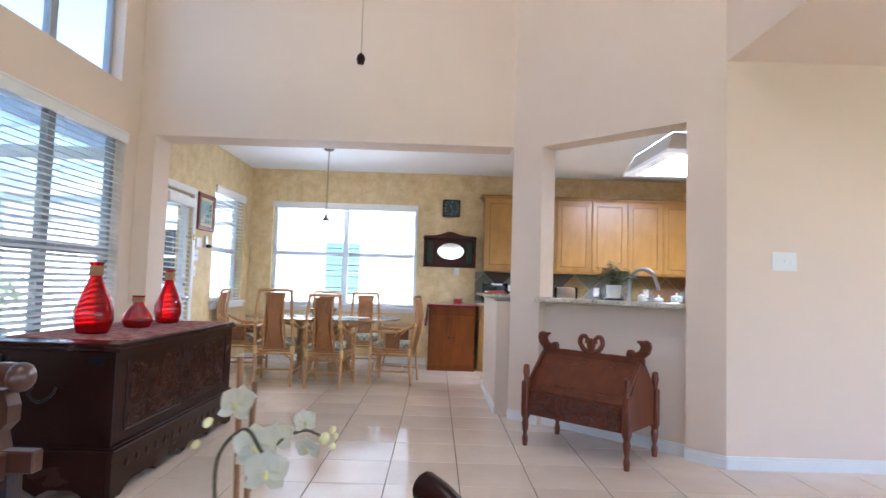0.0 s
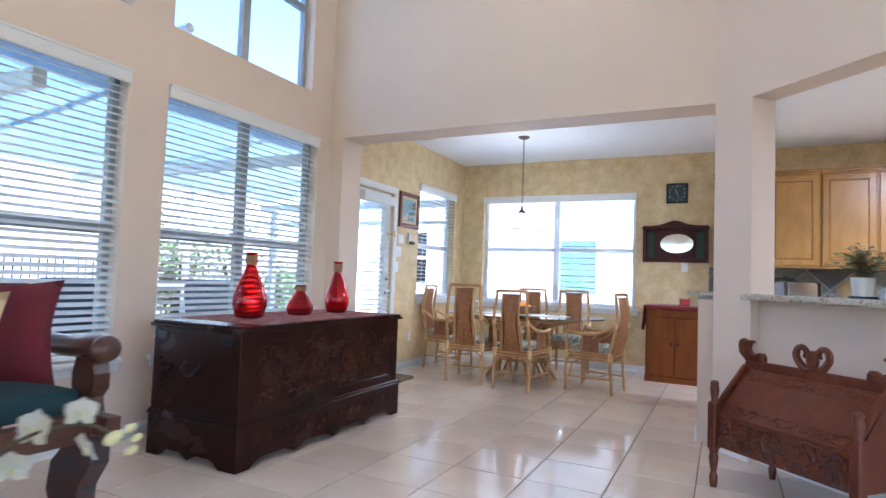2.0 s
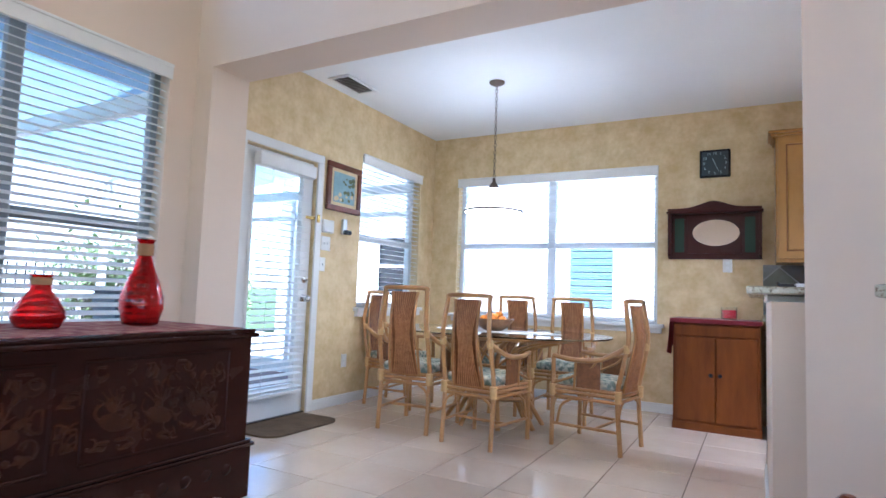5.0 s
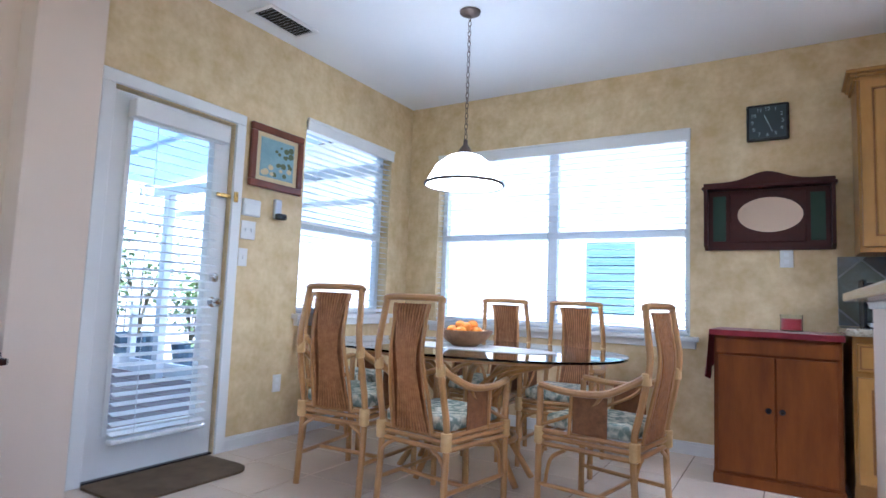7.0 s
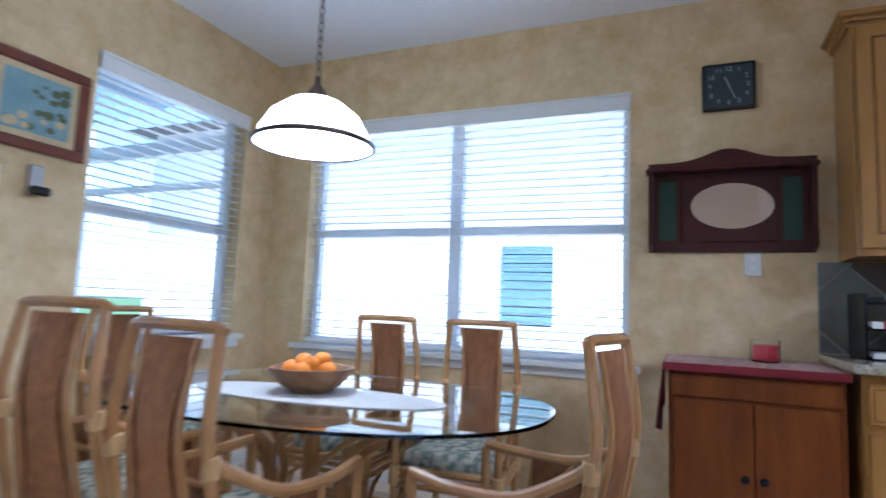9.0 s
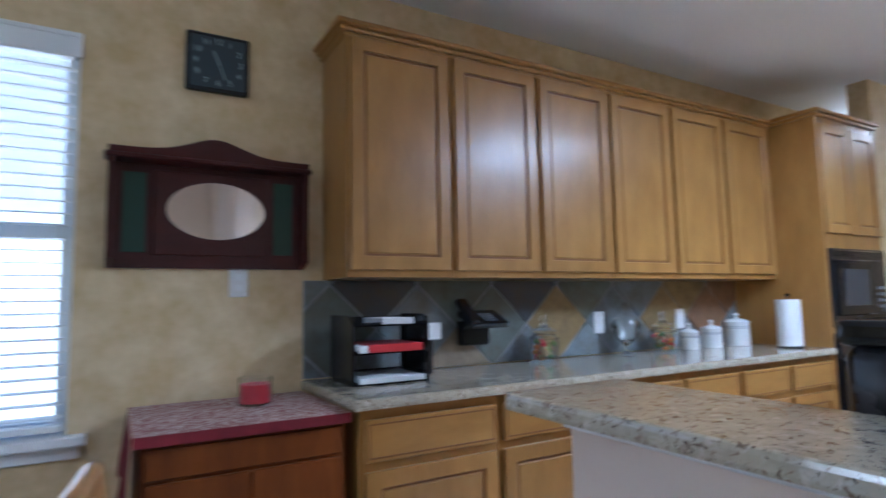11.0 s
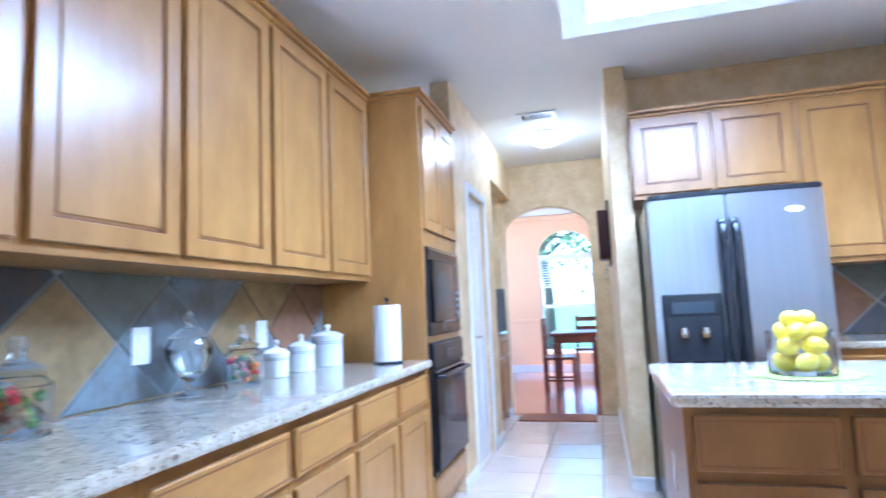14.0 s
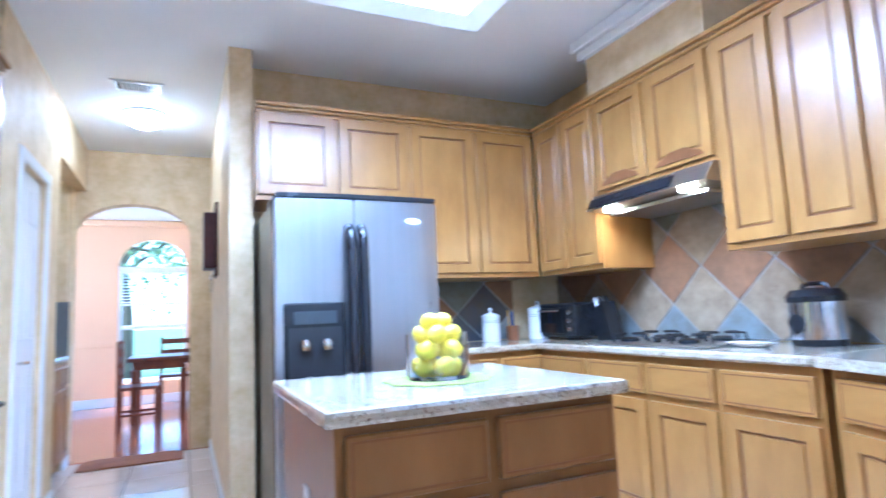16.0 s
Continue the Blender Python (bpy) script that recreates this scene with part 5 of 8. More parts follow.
# ---- settee with cushions, armchair, orchid ----
st = thing("carved_settee", "carved dark wooden settee with teal seat cushion", "settee", (-1.22, 1.15, 0))
M_TEAL = material("teal_fabric", (0.018, 0.055, 0.062), (0.012, 0.036, 0.042), rough=0.9, scale=8, fine=200, bump=0.3)
M_BROWNW = material("brown_carved_wood", (0.095, 0.032, 0.016), (0.045, 0.015, 0.008), rough=0.3, scale=5, fine=40, bump=0.06, coat=0.25)
M_PAINTED = material("painted_carving", (0.075, 0.026, 0.018), (0.028, 0.026, 0.030), rough=0.4, scale=14, fine=60, bump=0.2, contrast=0.08)
for y in (0.08, 1.86):
    ar = tube(curve([(0.10, y, 0.80), (0.35, y, 0.765), (0.62, y, 0.755), (0.76, y, 0.77), (0.83, y, 0.765)], 5), 0.042, 10, None, 0.048)
    own = bmesh.new()
    bmesh.ops.create_uvsphere(own, u_segments=12, v_segments=8, radius=1)
    merge(ar, own, Matrix.LocRotScale((0.835, y, 0.762), None, (0.045, 0.062, 0.055)))
    part("armrest", ar, M_BROWNW, st, "polished scrolled armrest", True)
    ap = plate([(0.0, 0.50), (0.10, 0.50), (0.085, 0.56), (0.12, 0.60), (0.12, 0.66), (0.10, 0.72), (0.0, 0.72), (-0.02, 0.66), (-0.02, 0.60), (0.015, 0.56)], 0.07)
    bmesh.ops.translate(ap, vec=(0.70, y - 0.035, 0), verts=ap.verts)
    part("arm_post", ap, M_BROWNW, st)
    part("rail_end", box(0.0, 0.92, y - 0.03, y + 0.03, 0.42, 0.50, 0.006), M_BROWNW, st)
    lg = plate([(0.10, 0), (0.02, 0.06), (-0.04, 0.16), (-0.02, 0.28), (0.06, 0.36), (0.03, 0.42), (0.24, 0.42), (0.24, 0.30), (0.17, 0.20), (0.16, 0.08), (0.20, 0)], 0.08)
    bmesh.ops.translate(lg, vec=(0.60, y - 0.04, 0), verts=lg.verts)
    part("carved_leg", lg, M_PAINTED, st, "carved leg with worn blue and red paint")
    part("back_leg", box(0.0, 0.07, y - 0.035, y + 0.035, 0, 1.0, 0.008), M_BROWNW, st)
part("front_rail", box(0.76, 0.83, 0.11, 1.83, 0.40, 0.50, 0.006), M_BROWNW, st)
part("back_rail", box(0.01, 0.06, 0.115, 1.825, 0.90, 1.0, 0.01), M_BROWNW, st)
for k in range(7):
    part("back_slat", box(0.02, 0.045, 0.25 + k * 0.22, 0.35 + k * 0.22, 0.42, 0.90, 0.004), M_BROWNW, st)
part("seat_cushion", box(0.07, 0.76, 0.12, 1.82, 0.501, 0.60, 0.035, seg=3), M_TEAL, st, "dark teal seat cushion", True)


def pillow(label, mat, at, turn, lean, size=0.45, thick=0.13):
    own = bmesh.new()
    n = 12
    bmesh.ops.create_grid(own, x_segments=n, y_segments=n, size=size / 2)
    top = own.verts[:]
    d = bmesh.ops.duplicate(own, geom=own.verts[:] + own.edges[:] + own.faces[:])
    low = [g_ for g_ in d["geom"] if isinstance(g_, bmesh.types.BMVert)]
    for vs, s in ((top, 1), (low, -1)):
        for v in vs:
            u, w = v.co.x / size * 2, v.co.y / size * 2
            e = max(0.0, (1 - u * u) * (1 - w * w)) ** 0.42
            pinch = 1 - 0.13 * (1 - min(abs(u), abs(w)) ** 2) * max(abs(u), abs(w)) ** 3
            v.co = Vector((v.co.x * pinch, v.co.y * pinch, s * thick / 2 * e))
    bmesh.ops.remove_doubles(own, verts=own.verts, dist=0.0008)
    ob = link("throw_pillow", own, mat, None, True)
    ob.matrix_world = pose(*at, 0, 0, turn) @ pose(0, 0, 0, 0, lean, 0)
    return tagged(ob, label, "pillow")


M_MAROON = material("maroon_fabric", (0.13, 0.012, 0.022), (0.085, 0.008, 0.014), rough=0.9, scale=6, fine=220, bump=0.3)
M_CREAM = material("cream_fabric", (0.68, 0.55, 0.32), (0.60, 0.47, 0.26), rough=0.9, scale=6, fine=220, bump=0.3)
pillow("maroon throw pillow leaning on the settee", M_MAROON, (-0.72, 2.76, 0.825), -34, 68)
pillow("maroon throw pillow behind the cream one", M_MAROON, (-0.92, 2.32, 0.835), -12, 70)
pillow("cream throw pillow leaning on the settee", M_CREAM, (-0.58, 2.50, 0.80), -34, 66, 0.42)

ac = thing("carved_armchair", "dark wooden armchair with rounded arm ends", "armchair", (1.08, 2.20, 0), 41)
for x in (-0.19, 0.19):
    am = tube(curve([(x, -0.30, 0.46), (x, -0.12, 0.51), (x, 0.06, 0.59), (x, 0.15, 0.607)], 5), 0.031, 12, None, 0.042)
    part("armrest", am, M_DARKWOOD, ac, "rounded dark armrest", True)
    part("arm_post", box(x - 0.035, x + 0.035, 0.11, 0.175, 0, 0.575, 0.01), M_DARKWOOD, ac)
    part("back_post", box(x - 0.03, x + 0.03, -0.34, -0.28, 0, 0.50, 0.01), M_DARKWOOD, ac)
part("seat", box(-0.19, 0.19, -0.30, 0.16, 0.36, 0.42, 0.012), M_DARKWOOD, ac)
part("back_rail", box(-0.16, 0.16, -0.33, -0.29, 0.40, 0.49, 0.01), M_DARKWOOD, ac)

M_PETAL = material("white_orchid_petal", (0.90, 0.88, 0.80), (0.86, 0.81, 0.62), rough=0.6, scale=22, fine=80, bump=0.05)
M_BUD = material("yellow_green_bud", (0.80, 0.74, 0.40), (0.70, 0.64, 0.26), rough=0.5, scale=20, fine=80, bump=0.05)
M_STEM = material("olive_stem", (0.10, 0.085, 0.035), (0.07, 0.055, 0.022), rough=0.6, fine=80, bump=0.1)
M_BAMBOO = material("bamboo_stake", (0.30, 0.135, 0.05), (0.20, 0.085, 0.03), rough=0.5, scale=12, fine=60, bump=0.1)
sd_ = thing("side_table", "small round dark wooden side table", "table", (0.74, 1.95, 0))
part("tabletop", lathe([(0, 0.395), (0.16, 0.395), (0.165, 0.405), (0.16, 0.42), (0, 0.42)], 28), M_DARKWOOD, sd_, smooth=True)
part("pedestal", lathe([(0, 0), (0.12, 0), (0.11, 0.02), (0.03, 0.06), (0.025, 0.36), (0.06, 0.395), (0, 0.395)], 20), M_DARKWOOD, sd_, smooth=True)
oc = thing("orchid", "white orchid with long arching sprays in a dark pot", "potted plant", (0.78, 1.98, 0.4205))
part("pot", lathe([(0, 0), (0.055, 0), (0.07, 0.10), (0.065, 0.10), (0.06, 0.09), (0, 0.09)], 20), M_DARKWOOD, oc, "dark pot", True)
for dx, dy, zt in ((-0.01, -0.02, 0.585), (0.012, 0.006, 0.535)):
    part("stake", tube([(dx * 0.3, dy * 0.3, 0.05), (dx, dy, zt)], 0.0055, 6), M_BAMBOO, oc, "thin bamboo stake")
sprays = [[(0, 0, 0.09), (-0.01, 0.02, 0.25), (0.02, 0.08, 0.37), (0.07, 0.17, 0.40), (0.12, 0.22, 0.37)],
          [(0, 0, 0.09), (-0.03, -0.03, 0.25), (-0.03, -0.06, 0.40), (0.03, -0.10, 0.47), (0.08, -0.16, 0.45)]]
for sp in sprays:
    part("stem", tube(curve(sp, 6), 0.0035, 6), M_STEM, oc, smooth=True)


def petal(bm, w, l, m):
    own = bmesh.new()
    n = 6
    rows = []
    for i in range(n + 1):
        u = i / n
        hw = w * math.sin(math.pi * min(u * 0.92 + 0.08, 1)) ** 0.75 * 0.5
        rows.append([own.verts.new((s * hw, l * u, 0.25 * l * (u - 0.5) ** 2 + abs(s) * 0.12 * w)) for s in (-1, 0, 1)])
    for a, b in zip(rows, rows[1:]):
        for k in range(2):
            own.faces.new((a[k], a[k + 1], b[k + 1], b[k]))
    bmesh.ops.solidify(own, geom=own.faces[:], thickness=0.0012)
    merge(bm, own, m)


def blossom(parent, at, turn, tilt, s):
    bm = bmesh.new()
    m0 = pose(*at, tilt, 0, turn)
    s *= 0.85
    for a, w, l in ((0, 0.034, 0.042), (125, 0.030, 0.042), (-125, 0.030, 0.042), (62, 0.048, 0.044), (-62, 0.048, 0.044)):
        petal(bm, w * s, l * s, m0 @ pose(0, 0, 0, 0, 0, a))
    f = part("blossom", bm, M_PETAL, parent, "open white orchid flower", True)
    c = bmesh.new()
    bmesh.ops.create_uvsphere(c, u_segments=8, v_segments=6, radius=1)
    bmesh.ops.transform(c, matrix=m0 @ Matrix.LocRotScale((0, -0.004, 0.006), None, (0.006 * s, 0.009 * s, 0.007 * s)), verts=c.verts)
    part("lip", c, M_BUD, f, "yellowish lip", True)


for at, tn, ti, s in (((0.03, 0.12, 0.395), 15, 75, 1.0), ((0.075, 0.17, 0.42), 40, 70, 0.8), ((0.085, 0.18, 0.36), -10, 110, 0.85), ((0.0, -0.05, 0.50), -20, 60, 1.1), ((0.05, -0.10, 0.44), 30, 75, 1.15),
                      ((0.09, -0.16, 0.415), 0, 60, 1.1), ((0.04, -0.04, 0.40), 50, 85, 1.0), ((0.0, 0.10, 0.33), 60, 95, 0.9)):
    blossom(oc, at, tn, ti, s)
for at, s in (((0.115, 0.205, 0.375), 1.3), ((0.13, 0.225, 0.39), 0.8), ((0.135, 0.235, 0.372), 0.75), ((0.13, 0.23, 0.35), 0.85), ((-0.05, -0.06, 0.47), 0.9), ((-0.07, -0.06, 0.43), 0.8)):
    c = bmesh.new()
    bmesh.ops.create_uvsphere(c, u_segments=10, v_segments=8, radius=1)
    bmesh.ops.transform(c, matrix=Matrix.LocRotScale(at, Euler((0.5, 0.4, 0)), (0.009 * s, 0.014 * s, 0.009 * s)), verts=c.verts)
    part("bud", c, M_BUD, oc, "closed yellow-green bud", True)

# ceiling fan: its pull chain hangs into view
cf = thing("ceiling_fan", "white ceiling fan with lit lamps and a long pull chain", "ceiling fan", (0.85, 2.82, HIGH))
part("rod", tube([(0, 0, 0), (0, 0, -0.55)], 0.014, 10), M_BRASS, cf)
part("motor", lathe([(0, -0.55), (0.11, -0.56), (0.14, -0.63), (0.11, -0.71), (0, -0.72)], 24), M_TRIM, cf, smooth=True)
for k in range(5):
    bl_ = box(0.15, 0.66, -0.065, 0.065, -0.004, 0.004, 0.003)
    bmesh.ops.transform(bl_, matrix=pose(0, 0, -0.64, 0, 0, k * 72) @ pose(0, 0, 0, 10, 0, 0), verts=bl_.verts)
    part("blade", bl_, M_TRIM, cf)
M_FANLAMP = glow("lit_fan_lamp", (1.0, 0.86, 0.70), 34.0)
for k in range(4):
    a = k * math.pi / 2 + 0.4
    part("lamp_shade", lathe([(0.02, 0.0), (0.05, -0.05), (0.062, -0.10), (0, -0.10)], 16, None, (0.13 * math.cos(a), 0.13 * math.sin(a), -0.72)), M_FANLAMP, cf, "lit glass shade", True)
ch_ = bmesh.new()
tube([(0.0, 0.0, -0.72), (0.0, 0.0, 1.955 - HIGH)], 0.0022, 6, ch_)
part("pull_chain", ch_, M_CHROME, cf)
part("chain_knob", lathe([(0, -0.022), (0.012, -0.018), (0.016, 0), (0.012, 0.012), (0.004, 0.02), (0, 0.02)], 12, None, (0, 0, 1.937 - HIGH)), M_DARKWOOD, cf, "dark wooden knob", True)


# switches, outlets
def wall_plate(name, label, at, turn, w, h, toggles=1, outlet=False):
    ob = thing(name, label, "switch" if not outlet else "outlet", at, turn)
    part("plate", box(-w / 2, w / 2, -0.007, -0.0005, -h / 2, h / 2, 0.002), M_TRIM, ob)
    for k in range(toggles):
        x = (k - (toggles - 1) / 2) * 0.046
        if outlet:
            for z in (-0.022, 0.022):
                part("socket", box(x - 0.014, x + 0.014, -0.009, -0.0068, z - 0.013, z + 0.013, 0.002), M_CEIL, ob)
        else:
            part("toggle", box(x - 0.005, x + 0.005, -0.016, -0.0068, -0.011, 0.012, 0.002), M_CEIL, ob)
    return ob


wall_plate("light_switch", "white triple light switch plate", (3.469, 4.65, 1.375), 0, 0.165, 0.125, 3)
wall_plate("light_switch", "white double light switch beside the patio door", (XW, 7.262, 1.384), 90, 0.115, 0.12, 2)
wall_plate("light_switch", "white single switch plate by the patio door", (XW, 7.232, 1.206), 90, 0.07, 0.115, 1)
wall_plate("outlet", "white wall outlet near the floor", (XW, 7.587, 0.374), 90, 0.07, 0.115, 1, True)
wall_plate("outlet", "white wall outlet under the mirror shelf", (1.43, YN, 1.335), 0, 0.075, 0.12, 1, True)
for x in (2.22, 3.45, 4.17):
    wall_plate("outlet", "white outlet on the slate backsplash", (x, YN - 0.014, 1.10), 0, 0.08, 0.125, 1, True)
kb = thing("alarm_keypad", "white alarm keypad on the wall", "keypad", (XW, 7.265, 1.53), 90)
part("case", box(-0.07, 0.07, -0.03, -0.0005, -0.055, 0.055, 0.006), M_TRIM, kb)
part("cover", box(-0.062, 0.062, -0.034, -0.030, -0.05, 0.02, 0.003), M_TRIM, kb)
ho = thing("wall_phone_holder", "grey holder with a small handset on the wall", "holder", (XW, 7.485, 1.545), 90)
part("holder", box(-0.03, 0.03, -0.03, -0.0005, -0.06, 0.075, 0.006), M_STEEL, ho)
part("handset", box(-0.04, 0.045, -0.075, -0.031, -0.065, -0.025, 0.010), M_BLACK, ho, "black rounded handset")

# framed picture: foliage, sky and pale figures as plain shapes
pc = thing("framed_picture", "small landscape painting in a red-brown wooden frame", "picture", (XW, 7.458, 1.888), 90)
pw, ph = 0.232, 0.212
fm = bmesh.new()
for a in ((-pw, pw, ph - 0.05, ph), (-pw, pw, -ph, -ph + 0.05), (-pw, -pw + 0.05, -ph + 0.05, ph - 0.05), (pw - 0.05, pw, -ph + 0.05, ph - 0.05)):
    box(a[0], a[1], -0.032, -0.001, a[2], a[3], 0.007, fm)
part("frame", fm, material("frame_wood", (0.19, 0.05, 0.025), (0.12, 0.03, 0.016), rough=0.3, scale=8, fine=60, bump=0.05, coat=0.3), pc)
part("mount", box(-pw + 0.05, pw - 0.05, -0.016, -0.010, -ph + 0.05, ph - 0.05), M_CREAM, pc, "cream linen mount")
part("canvas", box(-pw + 0.085, pw - 0.085, -0.018, -0.0165, -ph + 0.08, ph - 0.08), material("painted_sky", (0.30, 0.44, 0.47), (0.18, 0.30, 0.34), rough=0.5, scale=9, fine=60, bump=0.2), pc, "painted blue-green sky")
rnd = random.Random(4)
for k in range(26):
    own = bmesh.new()
    x, z = rnd.uniform(-0.02, 0.135), rnd.uniform(-0.05, 0.12)
    if k > 17:
        x, z = rnd.uniform(-0.135, 0.135), rnd.uniform(-0.12, -0.06)
    bmesh.ops.create_circle(own, cap_ends=True, segments=8, radius=rnd.uniform(0.010, 0.028))
    bmesh.ops.transform(own, matrix=pose(min(max(x, -0.12), 0.12), -0.0187 - k * 0.00003, min(max(z, -0.105), 0.105), 90, 0, 0) @ Matrix.Diagonal((1, 0.8, 1, 1)), verts=own.verts)
    part("brush_patch", own, material("paint_olive", (0.12, 0.14, 0.05), (0.07, 0.09, 0.035), rough=0.5) if k == 0 else bpy.data.materials["paint_olive"] if k < 20 else M_CREAM, pc)

# clock
ckk = thing("wall_clock", "square black wall clock with pale numerals", "clock", (1.332, YN, 2.245))
cb2 = box(-0.125, 0.125, -0.035, -0.001, -0.125, 0.125, 0.014, seg=3)
part("case", cb2, M_BLACK, ckk, smooth=True)
M_FACE = material("clock_face", (0.035, 0.05, 0.058), (0.028, 0.04, 0.047), rough=0.35, bump=0)
M_PALE = material("pale_paint", (0.42, 0.50, 0.50), (0.36, 0.44, 0.44), rough=0.5, bump=0)
part("face", box(-0.108, 0.108, -0.0365, -0.0352, -0.108, 0.108), M_FACE, ckk)


def lettering(text, size, mat, parent, m, name="numeral"):
    cu = bpy.data.curves.new(name, "FONT")
    cu.body, cu.size, cu.align_x, cu.align_y, cu.extrude = text, size, "CENTER", "CENTER", 0.0004
    tmp = bpy.data.objects.new(name, cu)
    me = bpy.data.meshes.new_from_object(tmp)
    bpy.data.objects.remove(tmp)
    me.materials.append(mat)
    ob = new(name, me)
    ob.parent, ob.matrix_basis = parent, m
    return ob


for n in range(1, 13):
    a = radians(90 - 30 * n)
    q = 0.088 / max(abs(math.cos(a)), abs(math.sin(a))) * (0.93 if n % 3 else 1.0)
    lettering(str(n), 0.034, M_PALE, ckk, pose(q * math.cos(a), -0.037, q * math.sin(a), 90, 0, 0))
for an, l, w in ((150 - 2, 0.05, 0.006), (120 - 268, 0.075, 0.004)):
    h_ = box(-w / 2, w / 2, -0.0405, -0.0395, -0.01, l, 0.0)
    bmesh.ops.rotate(h_, cent=(0, 0, 0), matrix=Matrix.Rotation(radians({150 - 2: -22, 120 - 268: 158}[an]), 3, "Y"), verts=h_.verts)
    part("hand_pointer", h_, M_PALE, ckk)

# mirror shelf on the wall
ms = thing("mirror_shelf", "dark mahogany wall shelf with an oval mirror", "wall shelf", (0.95, YN, 1.39))
SW = 0.745
prof_ = [(0, 0.0), (SW, 0.0)] + [(SW - SW * k / 24, 0.445 + 0.055 * math.exp(-((k - 12) / 4.2) ** 2)) for k in range(25)]
part("back_board", plate(prof_, 0.018), M_MAHOG, ms).location = (0, -0.019, 0)
for x in (0.0, SW - 0.022):
    e = plate([(0, 0.0), (-0.085, 0.03), (-0.075, 0.12), (-0.085, 0.40), (-0.085, 0.44), (0, 0.44)], 0.022)
    bmesh.ops.transform(e, matrix=pose(x, -0.0195, 0, 0, 0, 90) @ Matrix.Diagonal((1, -1, 1, 1)), verts=e.verts)
    part("end_bracket", e, M_MAHOG, ms)
part("top_shelf", box(-0.012, SW + 0.012, -0.115, -0.019, 0.405, 0.425, 0.005), M_MAHOG, ms)
tb_ = plate([(x, z) for x, z in [(0, 0.425), (SW, 0.425)] + [(SW - SW * k / 24, 0.447 + 0.06 * math.exp(-((k - 12) / 4.2) ** 2)) for k in range(25)]], 0.016)
bmesh.ops.translate(tb_, vec=(0, -0.11, 0), verts=tb_.verts)
part("crest_board", tb_, M_MAHOG, ms)
M_GREEN = material("dark_green_panel", (0.012, 0.045, 0.024), (0.008, 0.03, 0.016), rough=0.4, bump=0.02)
for x in (0.05, SW - 0.13):
    part("green_panel", box(x, x + 0.08, -0.0235, -0.0192, 0.06, 0.37, 0.001), M_GREEN, ms, "dark green inset panel")
fr2 = box(0.155, SW - 0.155, -0.03, -0.0192, 0.05, 0.385, 0.004)
part("mirror_board", fr2, M_MAHOG, ms)
el = bmesh.new()
bmesh.ops.create_circle(el, cap_ends=True, segments=40, radius=1)
bmesh.ops.transform(el, matrix=pose(0.388, -0.0305, 0.232, 90, 0, 0) @ Matrix.Diagonal((0.188, 0.116, 1, 1)), verts=el.verts)
ex = bmesh.ops.extrude_face_region(el, geom=el.faces[:])
bmesh.ops.translate(el, vec=(0, -0.003, 0), verts=[q for q in ex["geom"] if isinstance(q, bmesh.types.BMVert)])
part("oval_mirror", el, M_MIRROR, ms, "oval mirror glass")

# sideboard with cloth and candle
sb = thing("pine_cabinet", "brown-stained low pine cabinet with two doors", "cabinet", (1.058, YN - 0.02, 0))
part("body", box(0, 0.62, -0.56, 0, 0.04, 0.84, 0.004), M_PINE, sb)
part("plinth", box(-0.006, 0.626, -0.566, 0, 0, 0.06, 0.004), M_PINE, sb)
part("top", box(-0.015, 0.63, -0.585, 0, 0.84, 0.868, 0.006), M_PINE, sb)
for x in (0.022, 0.313):
    d_ = part("door", box(x, x + 0.285, -0.576, -0.561, 0.075, 0.73, 0.004), M_PINE, sb)
    part("door_knob", lathe([(0, 0), (0.013, 0.0), (0.016, 0.012), (0.010, 0.022), (0, 0.024)], 12), M_IRON, d_, "dark round knob").matrix_basis = pose(x + (0.255 if x < 0.1 else 0.03), -0.576, 0.44, 90, 0, 0)
part("frieze", box(0.01, 0.61, -0.572, -0.561, 0.74, 0.83, 0.003), M_PINE, sb)
M_CLOTH = material("red_print_cloth", (0.56, 0.44, 0.37), (0.27, 0.09, 0.08), rough=0.95, scale=60, fine=160, bump=0.3, contrast=0.1)
M_CLOTHRED = material("burgundy_cloth", (0.24, 0.022, 0.03), (0.16, 0.014, 0.02), rough=0.95, scale=20, fine=160, bump=0.3)
cl = thing("table_cloth", "red and cream printed cloth draped over the cabinet", "tablecloth", (1.058, YN - 0.02, 0.869))
part("cloth_top", box(-0.019, 0.632, -0.588, -0.01, 0.0, 0.004, 0.001), M_CLOTH, cl)
part("border", box(-0.02, 0.633, -0.594, -0.589, -0.028, 0.0045, 0.001), M_CLOTHRED, cl, "burgundy border")
dr = bmesh.new()
rows = []
for i in range(9):
    y = -0.594 + 0.5 * i / 8
    drop = 0.30 - 0.12 * abs(i - 2) / 6
    rows.append([dr.verts.new((-0.022 - 0.016 * math.sin(i * 1.9) * k / 4 - 0.004 * k, y, 0.003 - drop * k / 4)) for k in range(5)])
for a, b in zip(rows, rows[1:]):
    for k in range(4):
        dr.faces.new((a[k], b[k], b[k + 1], a[k + 1]))
bmesh.ops.solidify(dr, geom=dr.faces[:], thickness=0.003)
part("hanging_side", dr, M_CLOTHRED, cl, "burgundy hanging side", True)
cd = thing("candle_glass", "red candle in a square glass", "candle", (1.45, 8.83, 0.874))
part("glass", lathe([(0, 0), (0.052, 0), (0.06, 0.005), (0.06, 0.10), (0.057, 0.10), (0.056, 0.008), (0, 0.008)], 20), M_CLEAR, cd, smooth=True)
